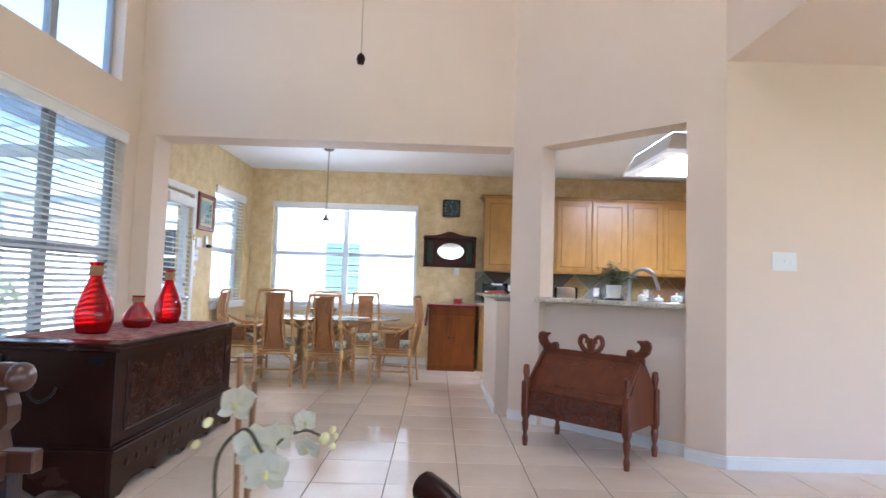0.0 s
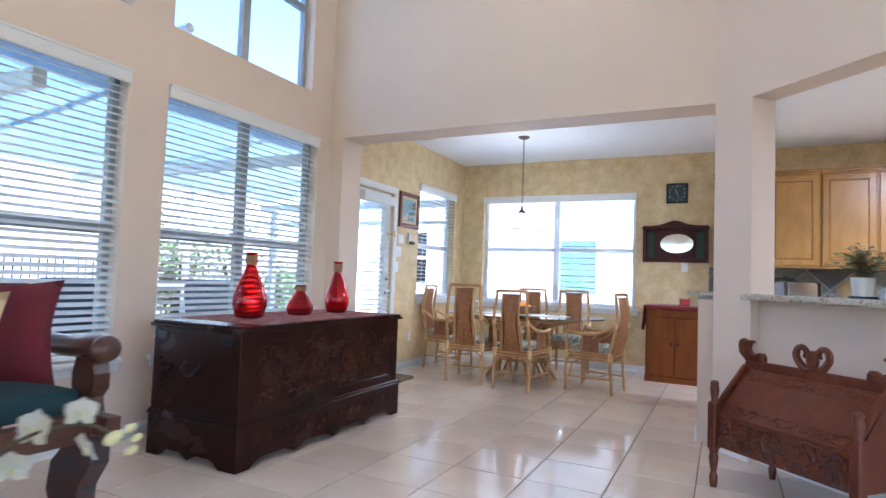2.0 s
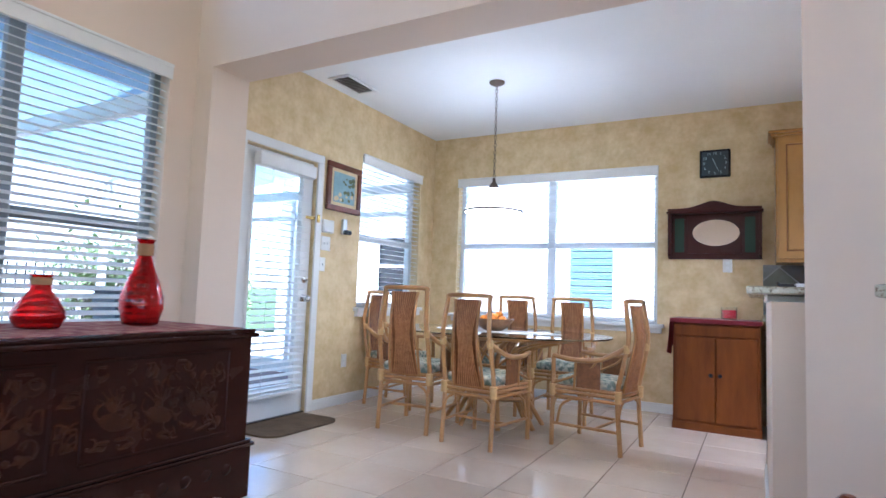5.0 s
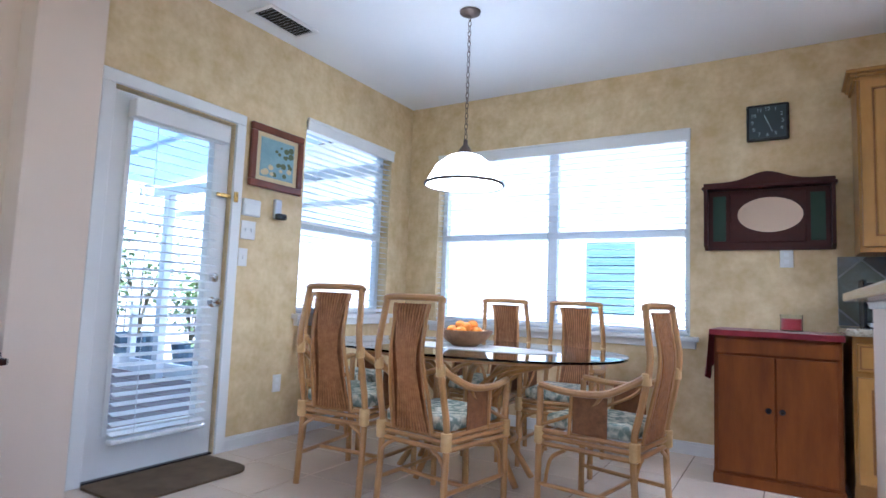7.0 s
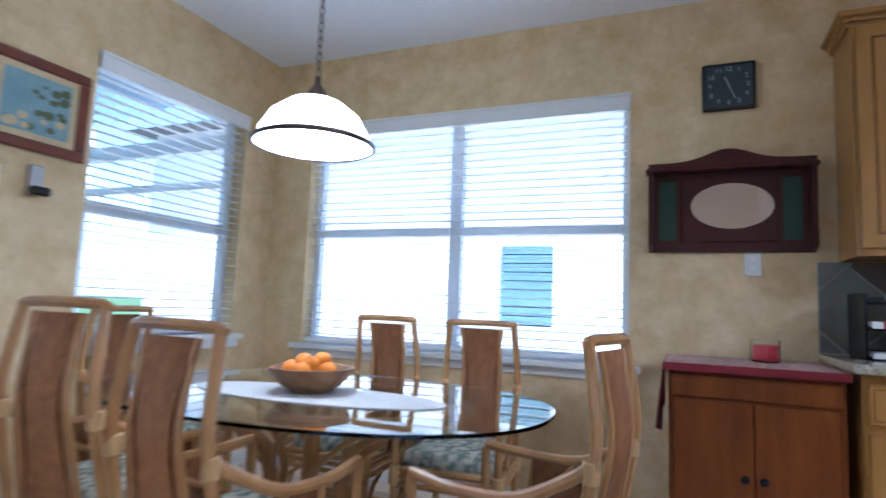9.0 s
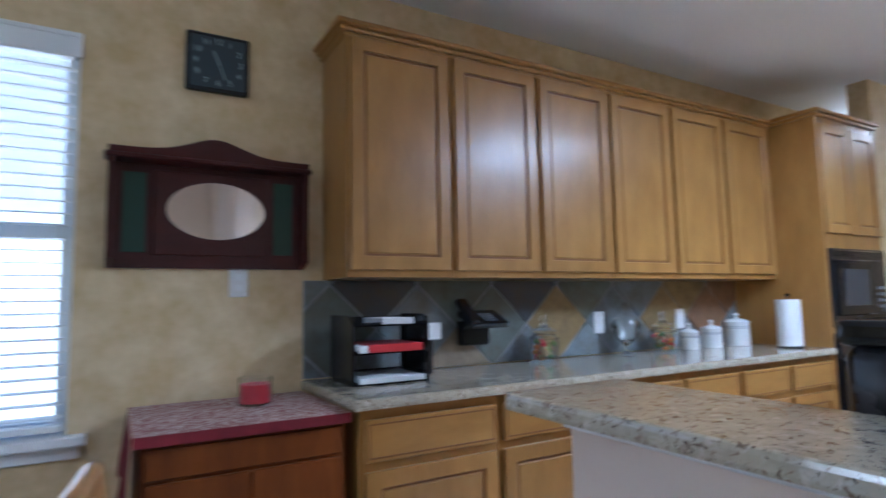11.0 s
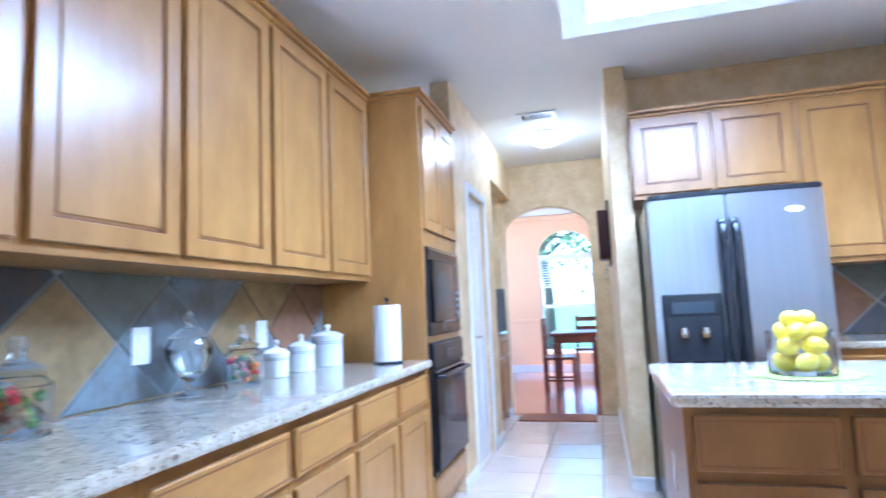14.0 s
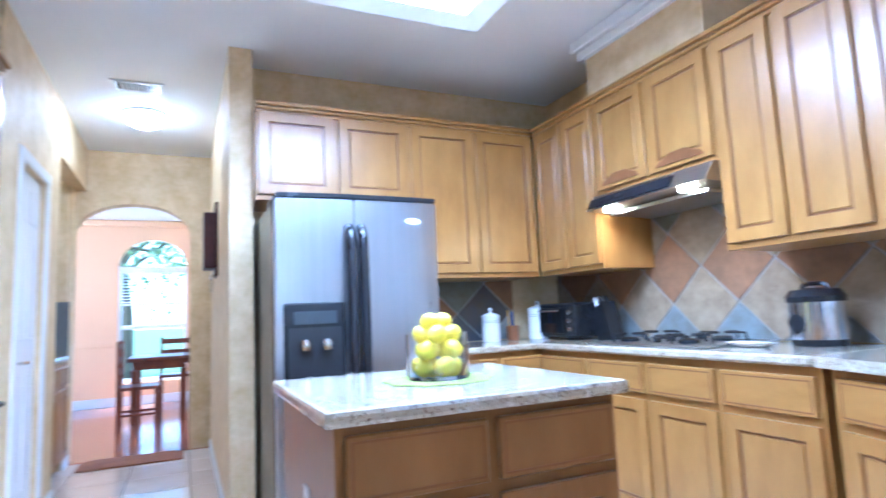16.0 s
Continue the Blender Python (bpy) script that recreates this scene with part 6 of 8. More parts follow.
part("wax", lathe([(0, 0.009), (0.0545, 0.009), (0.0545, 0.075), (0, 0.075)], 20), material("red_wax", (0.75, 0.03, 0.06), (0.6, 0.02, 0.045), rough=0.4, bump=0), cd, "pinkish red wax", True)

# ---- breakfast nook: rattan table and chairs ----
M_SEATFAB = material("floral_cushion", (0.66, 0.63, 0.50), (0.20, 0.25, 0.21), rough=0.9, scale=24, fine=120, bump=0.2, mix=0.25, contrast=0.09)
M_REED = material("glossy_reed", (0.56, 0.27, 0.105), (0.34, 0.14, 0.05), rough=0.38, scale=30, fine=90, bump=0.1)
M_BIND = material("pale_rattan_binding", (0.70, 0.46, 0.20), (0.58, 0.35, 0.13), rough=0.45, scale=20, fine=200, bump=0.3)


def rattan_chair(at, turn):
    """Faces local +y; the back stands at -y."""
    c = thing("rattan_chair", "honey rattan armchair with a tall woven back and floral cushion", "chair", at, turn, "rattan chairs round the table")
    for s in (-1, 1):
        part("back_upright", tube(curve([(0.205 * s, -0.24, 0.0), (0.205 * s, -0.215, 0.40), (0.205 * s, -0.25, 0.60), (0.195 * s, -0.285, 0.80), (0.185 * s, -0.27, 0.95), (0.175 * s, -0.255, 1.06)], 5), 0.017, 8), M_RATTAN, c, smooth=True)
        part("front_leg", tube([(0.235 * s, 0.27, 0.0), (0.235 * s, 0.265, 0.64)], 0.017, 8), M_RATTAN, c, smooth=True)
        part("armrest", tube(curve([(0.198 * s, -0.262, 0.74), (0.215 * s, -0.20, 0.70), (0.245 * s, -0.08, 0.645), (0.255 * s, 0.10, 0.635), (0.237 * s, 0.265, 0.65)], 5), 0.018, 8), M_RATTAN, c, "bent rattan armrest", True)
        part("arm_brace", tube(curve([(0.236 * s, 0.26, 0.45), (0.22 * s, 0.14, 0.50), (0.228 * s, -0.02, 0.58), (0.245 * s, -0.08, 0.64)], 4), 0.010, 6), M_RATTAN, c, smooth=True)
        part("arm_brace", tube([(0.232 * s, 0.10, 0.42), (0.25 * s, 0.08, 0.635)], 0.010, 6), M_RATTAN, c, smooth=True)
        ap = box(-0.002, 0.002, -0.10, 0.08, 0.44, 0.63)
        bmesh.ops.translate(ap, vec=(0.236 * s, 0.0, 0), verts=ap.verts)
        part("arm_panel", ap, M_CANE, c, "woven cane side panel")
        for z in (0.36, 0.395, 0.425):
            part("seat_rail", tube([(0.21 * s, -0.215, z), (0.236 * s, 0.265, z)], 0.013, 6), M_RATTAN, c, smooth=True)
        part("stretcher", tube([(0.205 * s, -0.23, 0.16), (0.235 * s, 0.27, 0.16)], 0.011, 6), M_RATTAN, c, smooth=True)
        for y, zz in ((-0.222, 0.40), (0.266, 0.40)):
            x = 0.207 if y < 0 else 0.235
            part("binding", lathe([(0.0185, -0.045), (0.026, -0.04), (0.027, 0.04), (0.0185, 0.045)], 10, None, (x * s, y, zz)), M_BIND, c, "pale wrapped joint", True)
        part("binding", lathe([(0.018, -0.03), (0.023, -0.025), (0.023, 0.025), (0.018, 0.03)], 10, None, (0.197 * s, -0.272, 0.735)), M_BIND, c, "pale wrapped joint", True)
        part("leg_brace", tube(curve([(0.215 * s, -0.22, 0.16), (0.19 * s, -0.225, 0.30), (0.12 * s, -0.222, 0.355)], 4), 0.010, 6), M_RATTAN, c, smooth=True)
        part("leg_brace", tube(curve([(0.235 * s, 0.268, 0.16), (0.21 * s, 0.268, 0.30), (0.13 * s, 0.268, 0.355)], 4), 0.010, 6), M_RATTAN, c, smooth=True)
        part("leg_brace", tube(curve([(0.234 * s, 0.23, 0.16), (0.233 * s, 0.20, 0.29), (0.23 * s, 0.12, 0.35)], 4), 0.010, 6), M_RATTAN, c, smooth=True)
        # splat frame inside the uprights
        part("splat_rail", tube(curve([(0.125 * s, -0.225, 0.42), (0.12 * s, -0.262, 0.60), (0.10 * s, -0.295, 0.80), (0.10 * s, -0.275, 0.97), (0.105 * s, -0.262, 1.04)], 5), 0.010, 6), M_RATTAN, c, smooth=True)
    part("top_rail", tube(curve([(-0.18, -0.255, 1.05), (-0.165, -0.255, 1.068), (0, -0.265, 1.072), (0.165, -0.255, 1.068), (0.18, -0.255, 1.05)], 5), 0.017, 8), M_RATTAN, c, smooth=True)
    for z in (0.36, 0.395, 0.425):
        part("seat_rail", tube([(-0.21, -0.215, z), (0.21, -0.215, z)], 0.013, 6), M_RATTAN, c, smooth=True)
        part("seat_rail", tube([(-0.236, 0.265, z), (0.236, 0.265, z)], 0.013, 6), M_RATTAN, c, smooth=True)
    part("stretcher", tube([(-0.215, -0.05, 0.16), (0.215, -0.05, 0.16)], 0.011, 6), M_RATTAN, c, smooth=True)
    # woven splat: upright reeds that fan out, crossed by weft
    ctr = curve([(0, -0.225, 0.42), (0, -0.262, 0.60), (0, -0.295, 0.80), (0, -0.275, 0.97), (0, -0.262, 1.04)], 5)
    wid = lambda u: 0.118 - 0.022 * math.sin(math.pi * min(u * 1.15, 1))
    sheet = bmesh.new()
    rows_ = []
    for i, q in enumerate(ctr):
        w_ = wid(i / (len(ctr) - 1))
        rows_.append([sheet.verts.new((w_ * k, q.y, q.z)) for k in (-1, -0.5, 0, 0.5, 1)])
    for a, b in zip(rows_, rows_[1:]):
        for k in range(4):
            sheet.faces.new((a[k], a[k + 1], b[k + 1], b[k]))
    bmesh.ops.solidify(sheet, geom=sheet.faces[:], thickness=0.003)
    part("woven_splat", sheet, M_CANE, c, "woven cane back", True)
    reed = bmesh.new()
    for k in range(-6, 7):
        pts = []
        for i, q in enumerate(ctr):
            u = i / (len(ctr) - 1)
            fan = (0.72 + 0.28 * abs(2 * min(u * 1.25, 1) - 1)) if abs(k) < 6 else 1
            pts.append((wid(u) * k / 6.3 * fan, q.y - 0.003, q.z))
        tube(pts, 0.0052, 5, reed)
    part("reeds", reed, M_REED, c, "upright fanned reeds")["kind"] = "stuff"
    part("seat_cushion", box(-0.205, 0.205, -0.20, 0.25, 0.437, 0.505, 0.026, seg=3), M_SEATFAB, c, "floral print seat cushion", True)
    return c


CHAIR = Matrix.Scale(0.962, 4)
first = rattan_chair((-0.60, 7.28, 0), 4)
first.matrix_world = pose(-0.60, 7.28, 0, 0, 0, 4) @ CHAIR
for at, tn in (((-0.01, 7.19, 0), -6), ((0.70, 7.56, 0), 80), ((-1.20, 7.92, 0), -86), ((-0.33, 8.33, 0), 178), ((0.22, 8.33, 0), 184)):
    copy_thing(first, pose(*at, 0, 0, tn) @ CHAIR)

tb = thing("rattan_table", "rattan dining table with an oval glass top", "table", (-0.19, 7.78, 0), 2)
el = bmesh.new()
bmesh.ops.create_circle(el, cap_ends=True, segments=64, radius=1)
bmesh.ops.transform(el, matrix=Matrix.Translation((0, 0, 0.703)) @ Matrix.Diagonal((0.91, 0.60, 1, 1)), verts=el.verts)
for v in el.verts:
    u, w = v.co.x / 0.91, v.co.y / 0.60
    q = (abs(u) ** 2.3 + abs(w) ** 2.3) ** (-1 / 2.3)
    v.co.x, v.co.y = v.co.x * q, v.co.y * q
ex = bmesh.ops.extrude_face_region(el, geom=el.faces[:])
bmesh.ops.translate(el, vec=(0, 0, 0.012), verts=[q for q in ex["geom"] if isinstance(q, bmesh.types.BMVert)])
part("glass_top", el, M_TABLEGLASS, tb, "oval greenish glass top")
ring = [(0.62 * math.cos(2 * math.pi * k / 40), 0.40 * math.sin(2 * math.pi * k / 40), 0.683) for k in range(40)]
part("top_ring", tube(ring, 0.019, 8, closed=True), M_RATTAN, tb, smooth=True)
part("base_ring", tube([(0.30 * math.cos(2 * math.pi * k / 32), 0.24 * math.sin(2 * math.pi * k / 32), 0.22) for k in range(32)], 0.016, 8, closed=True), M_RATTAN, tb, smooth=True)
for z in (0.25, 0.28):
    part("base_ring", tube([(0.24 * math.cos(2 * math.pi * k / 32), 0.19 * math.sin(2 * math.pi * k / 32), z) for k in range(32)], 0.014, 8, closed=True), M_RATTAN, tb, smooth=True)
for k in range(8):
    a = 2 * math.pi * (k + 0.5) / 8
    ca, sa = math.cos(a), math.sin(a)
    part("bent_leg", tube(curve([(0.40 * ca, 0.31 * sa, 0.0), (0.27 * ca, 0.21 * sa, 0.20), (0.17 * ca, 0.14 * sa, 0.40), (0.30 * ca, 0.21 * sa, 0.58), (0.60 * ca, 0.385 * sa, 0.668)], 5), 0.018, 8), M_RATTAN, tb, smooth=True)
    part("cross_brace", tube(curve([(0.2 * ca, 0.15 * sa, 0.45), (0.34 * math.cos(a + 0.5), 0.25 * math.sin(a + 0.5), 0.60), (0.52 * math.cos(a + 0.8), 0.34 * math.sin(a + 0.8), 0.668)], 4), 0.011, 6), M_RATTAN, tb, smooth=True)
pm = bmesh.new()
bmesh.ops.create_circle(pm, cap_ends=True, segments=48, radius=1)
ex = bmesh.ops.extrude_face_region(pm, geom=pm.faces[:])
bmesh.ops.translate(pm, vec=(0, 0, 1), verts=[q for q in ex["geom"] if isinstance(q, bmesh.types.BMVert)])
bmesh.ops.transform(pm, matrix=pose(-0.16, 7.73, 0.7155, 0, 0, 4) @ Matrix.Diagonal((0.52, 0.20, 0.003, 1)), verts=pm.verts)
tagged(link("oval_placemat", pm, material("white_linen", (0.66, 0.65, 0.62), (0.55, 0.54, 0.52), rough=0.95, scale=30, fine=200, bump=0.4)), "white oval cloth mat on the glass table", "placemat")
bw = thing("fruit_bowl", "carved wooden bowl on the dining table", "bowl", (-0.20, 7.76, 0.719))
bw.scale = (1.16, 1.16, 1.1)
bp_ = lathe([(0, 0), (0.06, 0), (0.10, 0.03), (0.135, 0.075), (0.14, 0.085), (0.128, 0.085), (0.095, 0.04), (0, 0.02)], 32)
for v in bp_.verts:
    a = math.atan2(v.co.y, v.co.x)
    if 0.02 < v.co.z < 0.08:
        v.co.xy *= 1 + 0.03 * math.cos(16 * a)
part("bowl", bp_, material("carved_bowl_wood", (0.36, 0.19, 0.08), (0.17, 0.075, 0.03), rough=0.5, scale=18, fine=80, bump=0.3), bw, smooth=True)
M_ORANGE = material("orange_peel", (0.85, 0.30, 0.02), (0.75, 0.22, 0.012), rough=0.4, scale=8, fine=160, bump=0.15)
for k, (x, y, z) in enumerate(((0.075, 0.0, 0.085), (-0.068, 0.035, 0.085), (0.01, -0.075, 0.085), (-0.07, -0.035, 0.087), (0.015, 0.075, 0.087), (-0.03, -0.01, 0.115), (0.035, 0.02, 0.12), (0.02, -0.035, 0.108))):
    own = bmesh.new()
    bmesh.ops.create_uvsphere(own, u_segments=16, v_segments=10, radius=0.034)
    bmesh.ops.scale(own, vec=(1, 1, 0.93), verts=own.verts)
    o_ = link("orange", own, M_ORANGE, None, True)
    o_.location = (-0.20 + x, 7.76 + y, 0.719 + z)
    tagged(o_, "ripe orange lying in the wooden bowl", "fruit", "oranges in the bowl")

# pendant lamp
pl_ = thing("pendant_lamp", "lit white glass pendant lamp on a dark chain", "lamp", (-0.205, 7.69, CEIL))
M_BRONZE = material("dark_bronze", (0.16, 0.115, 0.09), (0.10, 0.07, 0.055), rough=0.4, metal=0.7, bump=0.05)
part("canopy", lathe([(0, -0.03), (0.03, -0.03), (0.062, -0.012), (0.065, 0), (0, 0)], 24), M_BRONZE, pl_, "dark bronze canopy", True)
zc = -0.03
k = 0
cbm = bmesh.new()
while zc > -0.80:
    ring = []
    for q in range(10):
        a = 2 * math.pi * q / 10
        x, z = 0.0095 * math.cos(a), 0.019 * math.sin(a)
        ring.append(((x, 0, zc - 0.016 + z) if k % 2 else (0, x, zc - 0.016 + z)))
    tube(ring, 0.0026, 5, cbm, closed=True)
    zc -= 0.032
    k += 1
part("chain", cbm, M_BRONZE, pl_, "dark chain links")["kind"] = "stuff"
part("cap", lathe([(0, -0.80), (0.012, -0.80), (0.014, -0.83), (0.04, -0.865), (0.045, -0.885), (0, -0.885)], 20), M_BRONZE, pl_, smooth=True)
M_SHADE = glow("lit_white_glass", (1.0, 0.96, 0.90), 3.6)
part("shade", lathe([(0.04, -0.885), (0.10, -0.905), (0.17, -0.96), (0.21, -1.03), (0.228, -1.075), (0.224, -1.075), (0.205, -1.03), (0.165, -0.965), (0.095, -0.912), (0.036, -0.892)], 40), M_SHADE, pl_, "lit white bell glass shade", True)
part("rim", lathe([(0.224, -1.064), (0.233, -1.063), (0.239, -1.070), (0.239, -1.078), (0.231, -1.082), (0.224, -1.080)], 40), M_BRONZE, pl_, "dark metal rim", True)
own = bmesh.new()
bmesh.ops.create_uvsphere(own, u_segments=14, v_segments=10, radius=0.04)
bmesh.ops.translate(own, vec=(0, 0, -0.98), verts=own.verts)
part("bulb", own, glow("lit_bulb", (1.0, 0.9, 0.72), 12.0), pl_, "lit bulb", True)

# ---- kitchen counter things ----
def jar(at, label, r, h, candies, apothecary=False):
    ob = thing("glass_jar", label, "jar", at)
    if apothecary:
        pr = [(0, 0), (0.05, 0), (0.05, 0.006), (0.014, 0.02), (0.012, 0.05), (0.05, 0.085), (0.075, 0.13), (0.078, 0.17), (0.06, 0.20), (0.056, 0.20), (0.072, 0.165), (0.045, 0.09), (0, 0.075)]
        lid_ = [(0.064, 0.201), (0.064, 0.207), (0.04, 0.23), (0.012, 0.245), (0.010, 0.255), (0.018, 0.27), (0.012, 0.285), (0, 0.30)]
    else:
        pr = [(0, 0), (r, 0), (r, h * 0.8), (r * 0.75, h * 0.92), (r * 0.75, h), (r * 0.70, h), (r * 0.70, h * 0.9), (r - 0.005, h * 0.78), (r - 0.005, 0.008), (0, 0.008)]
        lid_ = [(r * 0.8, h + 0.001), (r * 0.8, h + 0.01), (r * 0.3, h + 0.03), (r * 0.2, h + 0.05), (r * 0.28, h + 0.065), (r * 0.2, h + 0.085), (0, h + 0.09)]
    part("jar", lathe(pr, 24 if apothecary else 8), M_CLEAR, ob, "clear glass", True)
    part("lid", lathe(lid_, 20), M_CLEAR, ob, "clear glass lid", True)
    rr = random.Random(int(at[0] * 100))
    cols = [M_ORANGE, M_CREAM, M_REDWAX, M_GREENCANDY, M_PINKCANDY]
    for k in range(candies):
        own_ = bmesh.new()
        bmesh.ops.create_icosphere(own_, subdivisions=1, radius=0.016)
        a, q = rr.uniform(0, 6.28), (r - 0.026) * math.sqrt(rr.random())
        bmesh.ops.translate(own_, vec=(q * math.cos(a), q * math.sin(a), 0.026 + (h * 0.55) * k / candies), verts=own_.verts)
        part("candy", own_, cols[k % 5], ob, smooth=True)
    return ob


M_REDWAX = bpy.data.materials["red_wax"]
M_GREENCANDY = material("green_candy", (0.16, 0.30, 0.06), rough=0.3, bump=0)
M_PINKCANDY = material("brown_candy", (0.35, 0.13, 0.06), rough=0.3, bump=0)
jar((2.93, 8.94, 0.916), "clear glass jar filled with mixed candy", 0.075, 0.155, 34)
jar((3.55, 8.95, 0.916), "empty clear glass footed apothecary jar", 0.07, 0.2, 0, True)
jar((3.84, 8.93, 0.916), "clear glass jar filled with wrapped sweets", 0.075, 0.15, 34)


def canister(at, r, h, label):
    ob = thing("canister", label, "canister", at, group="white canisters")
    part("body", lathe([(0, 0), (r * 0.97, 0), (r, 0.008), (r, h), (0, h)], 28), M_WHITECER, ob, smooth=True)
    for z in (0.78, 0.85):
        part("grey_line", lathe([(r + 0.0003, h * z), (r + 0.001, h * z + 0.001), (r + 0.001, h * z + 0.0035), (r + 0.0003, h * z + 0.0045)], 28), M_STEEL, ob, "thin grey line")
    part("lid", lathe([(r * 1.05, h), (r * 1.05, h + 0.012), (r * 0.7, h + 0.025), (r * 0.2, h + 0.032), (r * 0.14, h + 0.04), (r * 0.24, h + 0.055), (r * 0.15, h + 0.066), (0, h + 0.068)], 28), M_WHITECER, ob, smooth=True)
    return ob


canister((4.09, 8.94, 0.916), 0.055, 0.094, "small white ceramic canister with a knobbed lid")
canister((4.31, 8.94, 0.916), 0.062, 0.108, "medium white ceramic canister with a knobbed lid")
canister((4.56, 8.93, 0.916), 0.078, 0.144, "large white ceramic canister with a knobbed lid")
canister((5.79, 5.73, 0.916), 0.062, 0.165, "white ceramic canister beside the fridge")
canister((5.76, 5.36, 0.916), 0.070, 0.20, "tall white ceramic canister in the corner")
pt = thing("paper_towel_holder", "paper towel roll on a black holder", "paper towel", (4.62, 8.62, 0.916))
part("base", lathe([(0, 0), (0.075, 0), (0.075, 0.008), (0, 0.010)], 24), M_BLACK, pt)
part("rod", tube([(0, 0, 0.008), (0, 0, 0.315)], 0.006, 8), M_BLACK, pt)
part("knob", lathe([(0, 0.31), (0.013, 0.316), (0.014, 0.328), (0, 0.338)], 12), M_BLACK, pt, smooth=True)
part("paper_roll", lathe([(0.02, 0.012), (0.068, 0.012), (0.068, 0.295), (0.02, 0.295), (0.02, 0.012)], 32), material("white_paper", (0.84, 0.84, 0.83), (0.80, 0.80, 0.79), rough=0.9, scale=20, fine=160, bump=0.3), pt, "white paper roll", True)

# letter trays
lt = thing("letter_tray", "black three-tier letter tray with papers", "letter tray", (1.80, 8.73, 0.916), 0)
M_PAPER = bpy.data.materials["white_paper"]
for k, z in enumerate((0.0, 0.12, 0.23)):
    t_ = box(0, 0.33, 0, 0.26, z, z + 0.006)
    box(0, 0.006, 0, 0.26, z, z + 0.035, bm=t_), box(0.324, 0.33, 0, 0.26, z, z + 0.035, bm=t_), box(0, 0.33, 0.254, 0.26, z, z + 0.035, bm=t_)
    box(0, 0.33, 0, 0.005, z, z + 0.016, bm=t_)
    part("tray", t_, M_BLACK, lt)
for x in (-0.004, 0.331):
    part("side_panel", plate([(0, 0), (0.26, 0), (0.26, 0.275), (0.05, 0.275), (0, 0.24)], 0.004), M_BLACK, lt).matrix_basis = pose(x + 0.004, 0, 0, 0, 0, 90)
for x in (0.002, 0.318):
    for y in (0.012, 0.235):
        part("post", box(x, x + 0.01, y, y + 0.012, 0, 0.27, 0.002), M_BLACK, lt)
part("letter_paper", box(0.02, 0.31, -0.012, 0.24, 0.007, 0.028, 0.002), M_PAPER, lt, "white papers")
part("red_folder", box(0.06, 0.30, -0.015, 0.24, 0.127, 0.158, 0.003), material("red_card", (0.62, 0.03, 0.035), (0.5, 0.02, 0.025), rough=0.5, bump=0.02), lt, "red folder")
part("letter_paper", box(0.02, 0.058, -0.01, 0.2, 0.127, 0.155, 0.002), M_PAPER, lt, "white papers")
part("letter_paper", box(0.12, 0.26, -0.01, 0.2, 0.237, 0.262, 0.003), M_PAPER, lt, "white papers")
part("side_pocket", box(0.332, 0.365, 0.02, 0.2, 0.02, 0.235, 0.004), M_BLACK, lt)
part("note", box(0.335, 0.40, 0.01, 0.018, 0.165, 0.235, 0.001), M_PAPER, lt, "white note")

# wall phone on the backsplash
ph_ = thing("wall_phone", "black cordless wall phone with a keypad", "telephone", (2.56, YN - 0.014, 1.02), 0)
part("mount", box(-0.085, 0.085, -0.05, 0, 0, 0.12, 0.008), M_BLACK, ph_)
bs = box(-0.10, 0.12, -0.015, 0.015, -0.075, 0.075, 0.010, seg=2)
bmesh.ops.transform(bs, matrix=pose(0.0, -0.10, 0.13, -65, 0, 0), verts=bs.verts)
part("base", bs, M_BLACK, ph_, smooth=True)
hs = box(-0.027, 0.027, -0.016, 0.016, -0.08, 0.09, 0.010, seg=2)
bmesh.ops.transform(hs, matrix=pose(-0.075, -0.095, 0.165, -50, 0, 0), verts=hs.verts)
part("handset", hs, M_BLACK, ph_, "black handset", True)
for r in range(4):
    for q in range(3):
        b_ = box(-0.008, 0.008, -0.004, 0.0, -0.005, 0.005, 0.001)
        bmesh.ops.transform(b_, matrix=pose(0, -0.10, 0.13, -65, 0, 0) @ Matrix.Translation((0.0 + q * 0.026, -0.015, -0.045 + r * 0.022)), verts=b_.verts)
        part("key", b_, bpy.data.materials["grey_button"], ph_)

# lemons in a glass bowl
lm = thing("glass_bowl", "straight clear glass bowl on the island", "bowl", (3.98, 6.93, 0.9205))
part("bowl", lathe([(0, 0), (0.095, 0), (0.099, 0.006), (0.099, 0.14), (0.095, 0.14), (0.094, 0.012), (0, 0.012)], 32), M_CLEAR, lm, "clear glass", True)
M_LEMON = material("lemon_peel", (0.95, 0.78, 0.03), (0.90, 0.70, 0.02), rough=0.4, scale=8, fine=140, bump=0.12)
rr = random.Random(7)
n = 0
for layer, (cnt, rad, z) in enumerate(((4, 0.052, 0.044), (4, 0.050, 0.092), (4, 0.046, 0.138), (2, 0.024, 0.176))):
    for k in range(cnt):
        a = 2 * math.pi * k / cnt + layer * 0.6
        own = bmesh.new()
        bmesh.ops.create_uvsphere(own, u_segments=14, v_segments=12, radius=0.029)
        for v in own.verts:
            u = v.co.z / 0.029
            v.co.z *= 1.18 + 0.12 * u ** 6
        l_ = link("lemon", own, M_LEMON, None, True)
        l_.matrix_world = pose(3.98 + rad * math.cos(a), 6.93 + rad * math.sin(a), 0.9205 + z, rr.uniform(60, 120), rr.uniform(-30, 30), rr.uniform(0, 360))
        tagged(l_, "bright yellow lemon heaped in the glass bowl", "fruit", "lemons in the glass bowl")
dy_ = bmesh.new()
bmesh.ops.create_circle(dy_, cap_ends=True, segments=40, radius=0.17)
for v in dy_.verts:
    a = math.atan2(v.co.y, v.co.x)
    v.co.xy *= 1 + 0.05 * math.cos(10 * a)
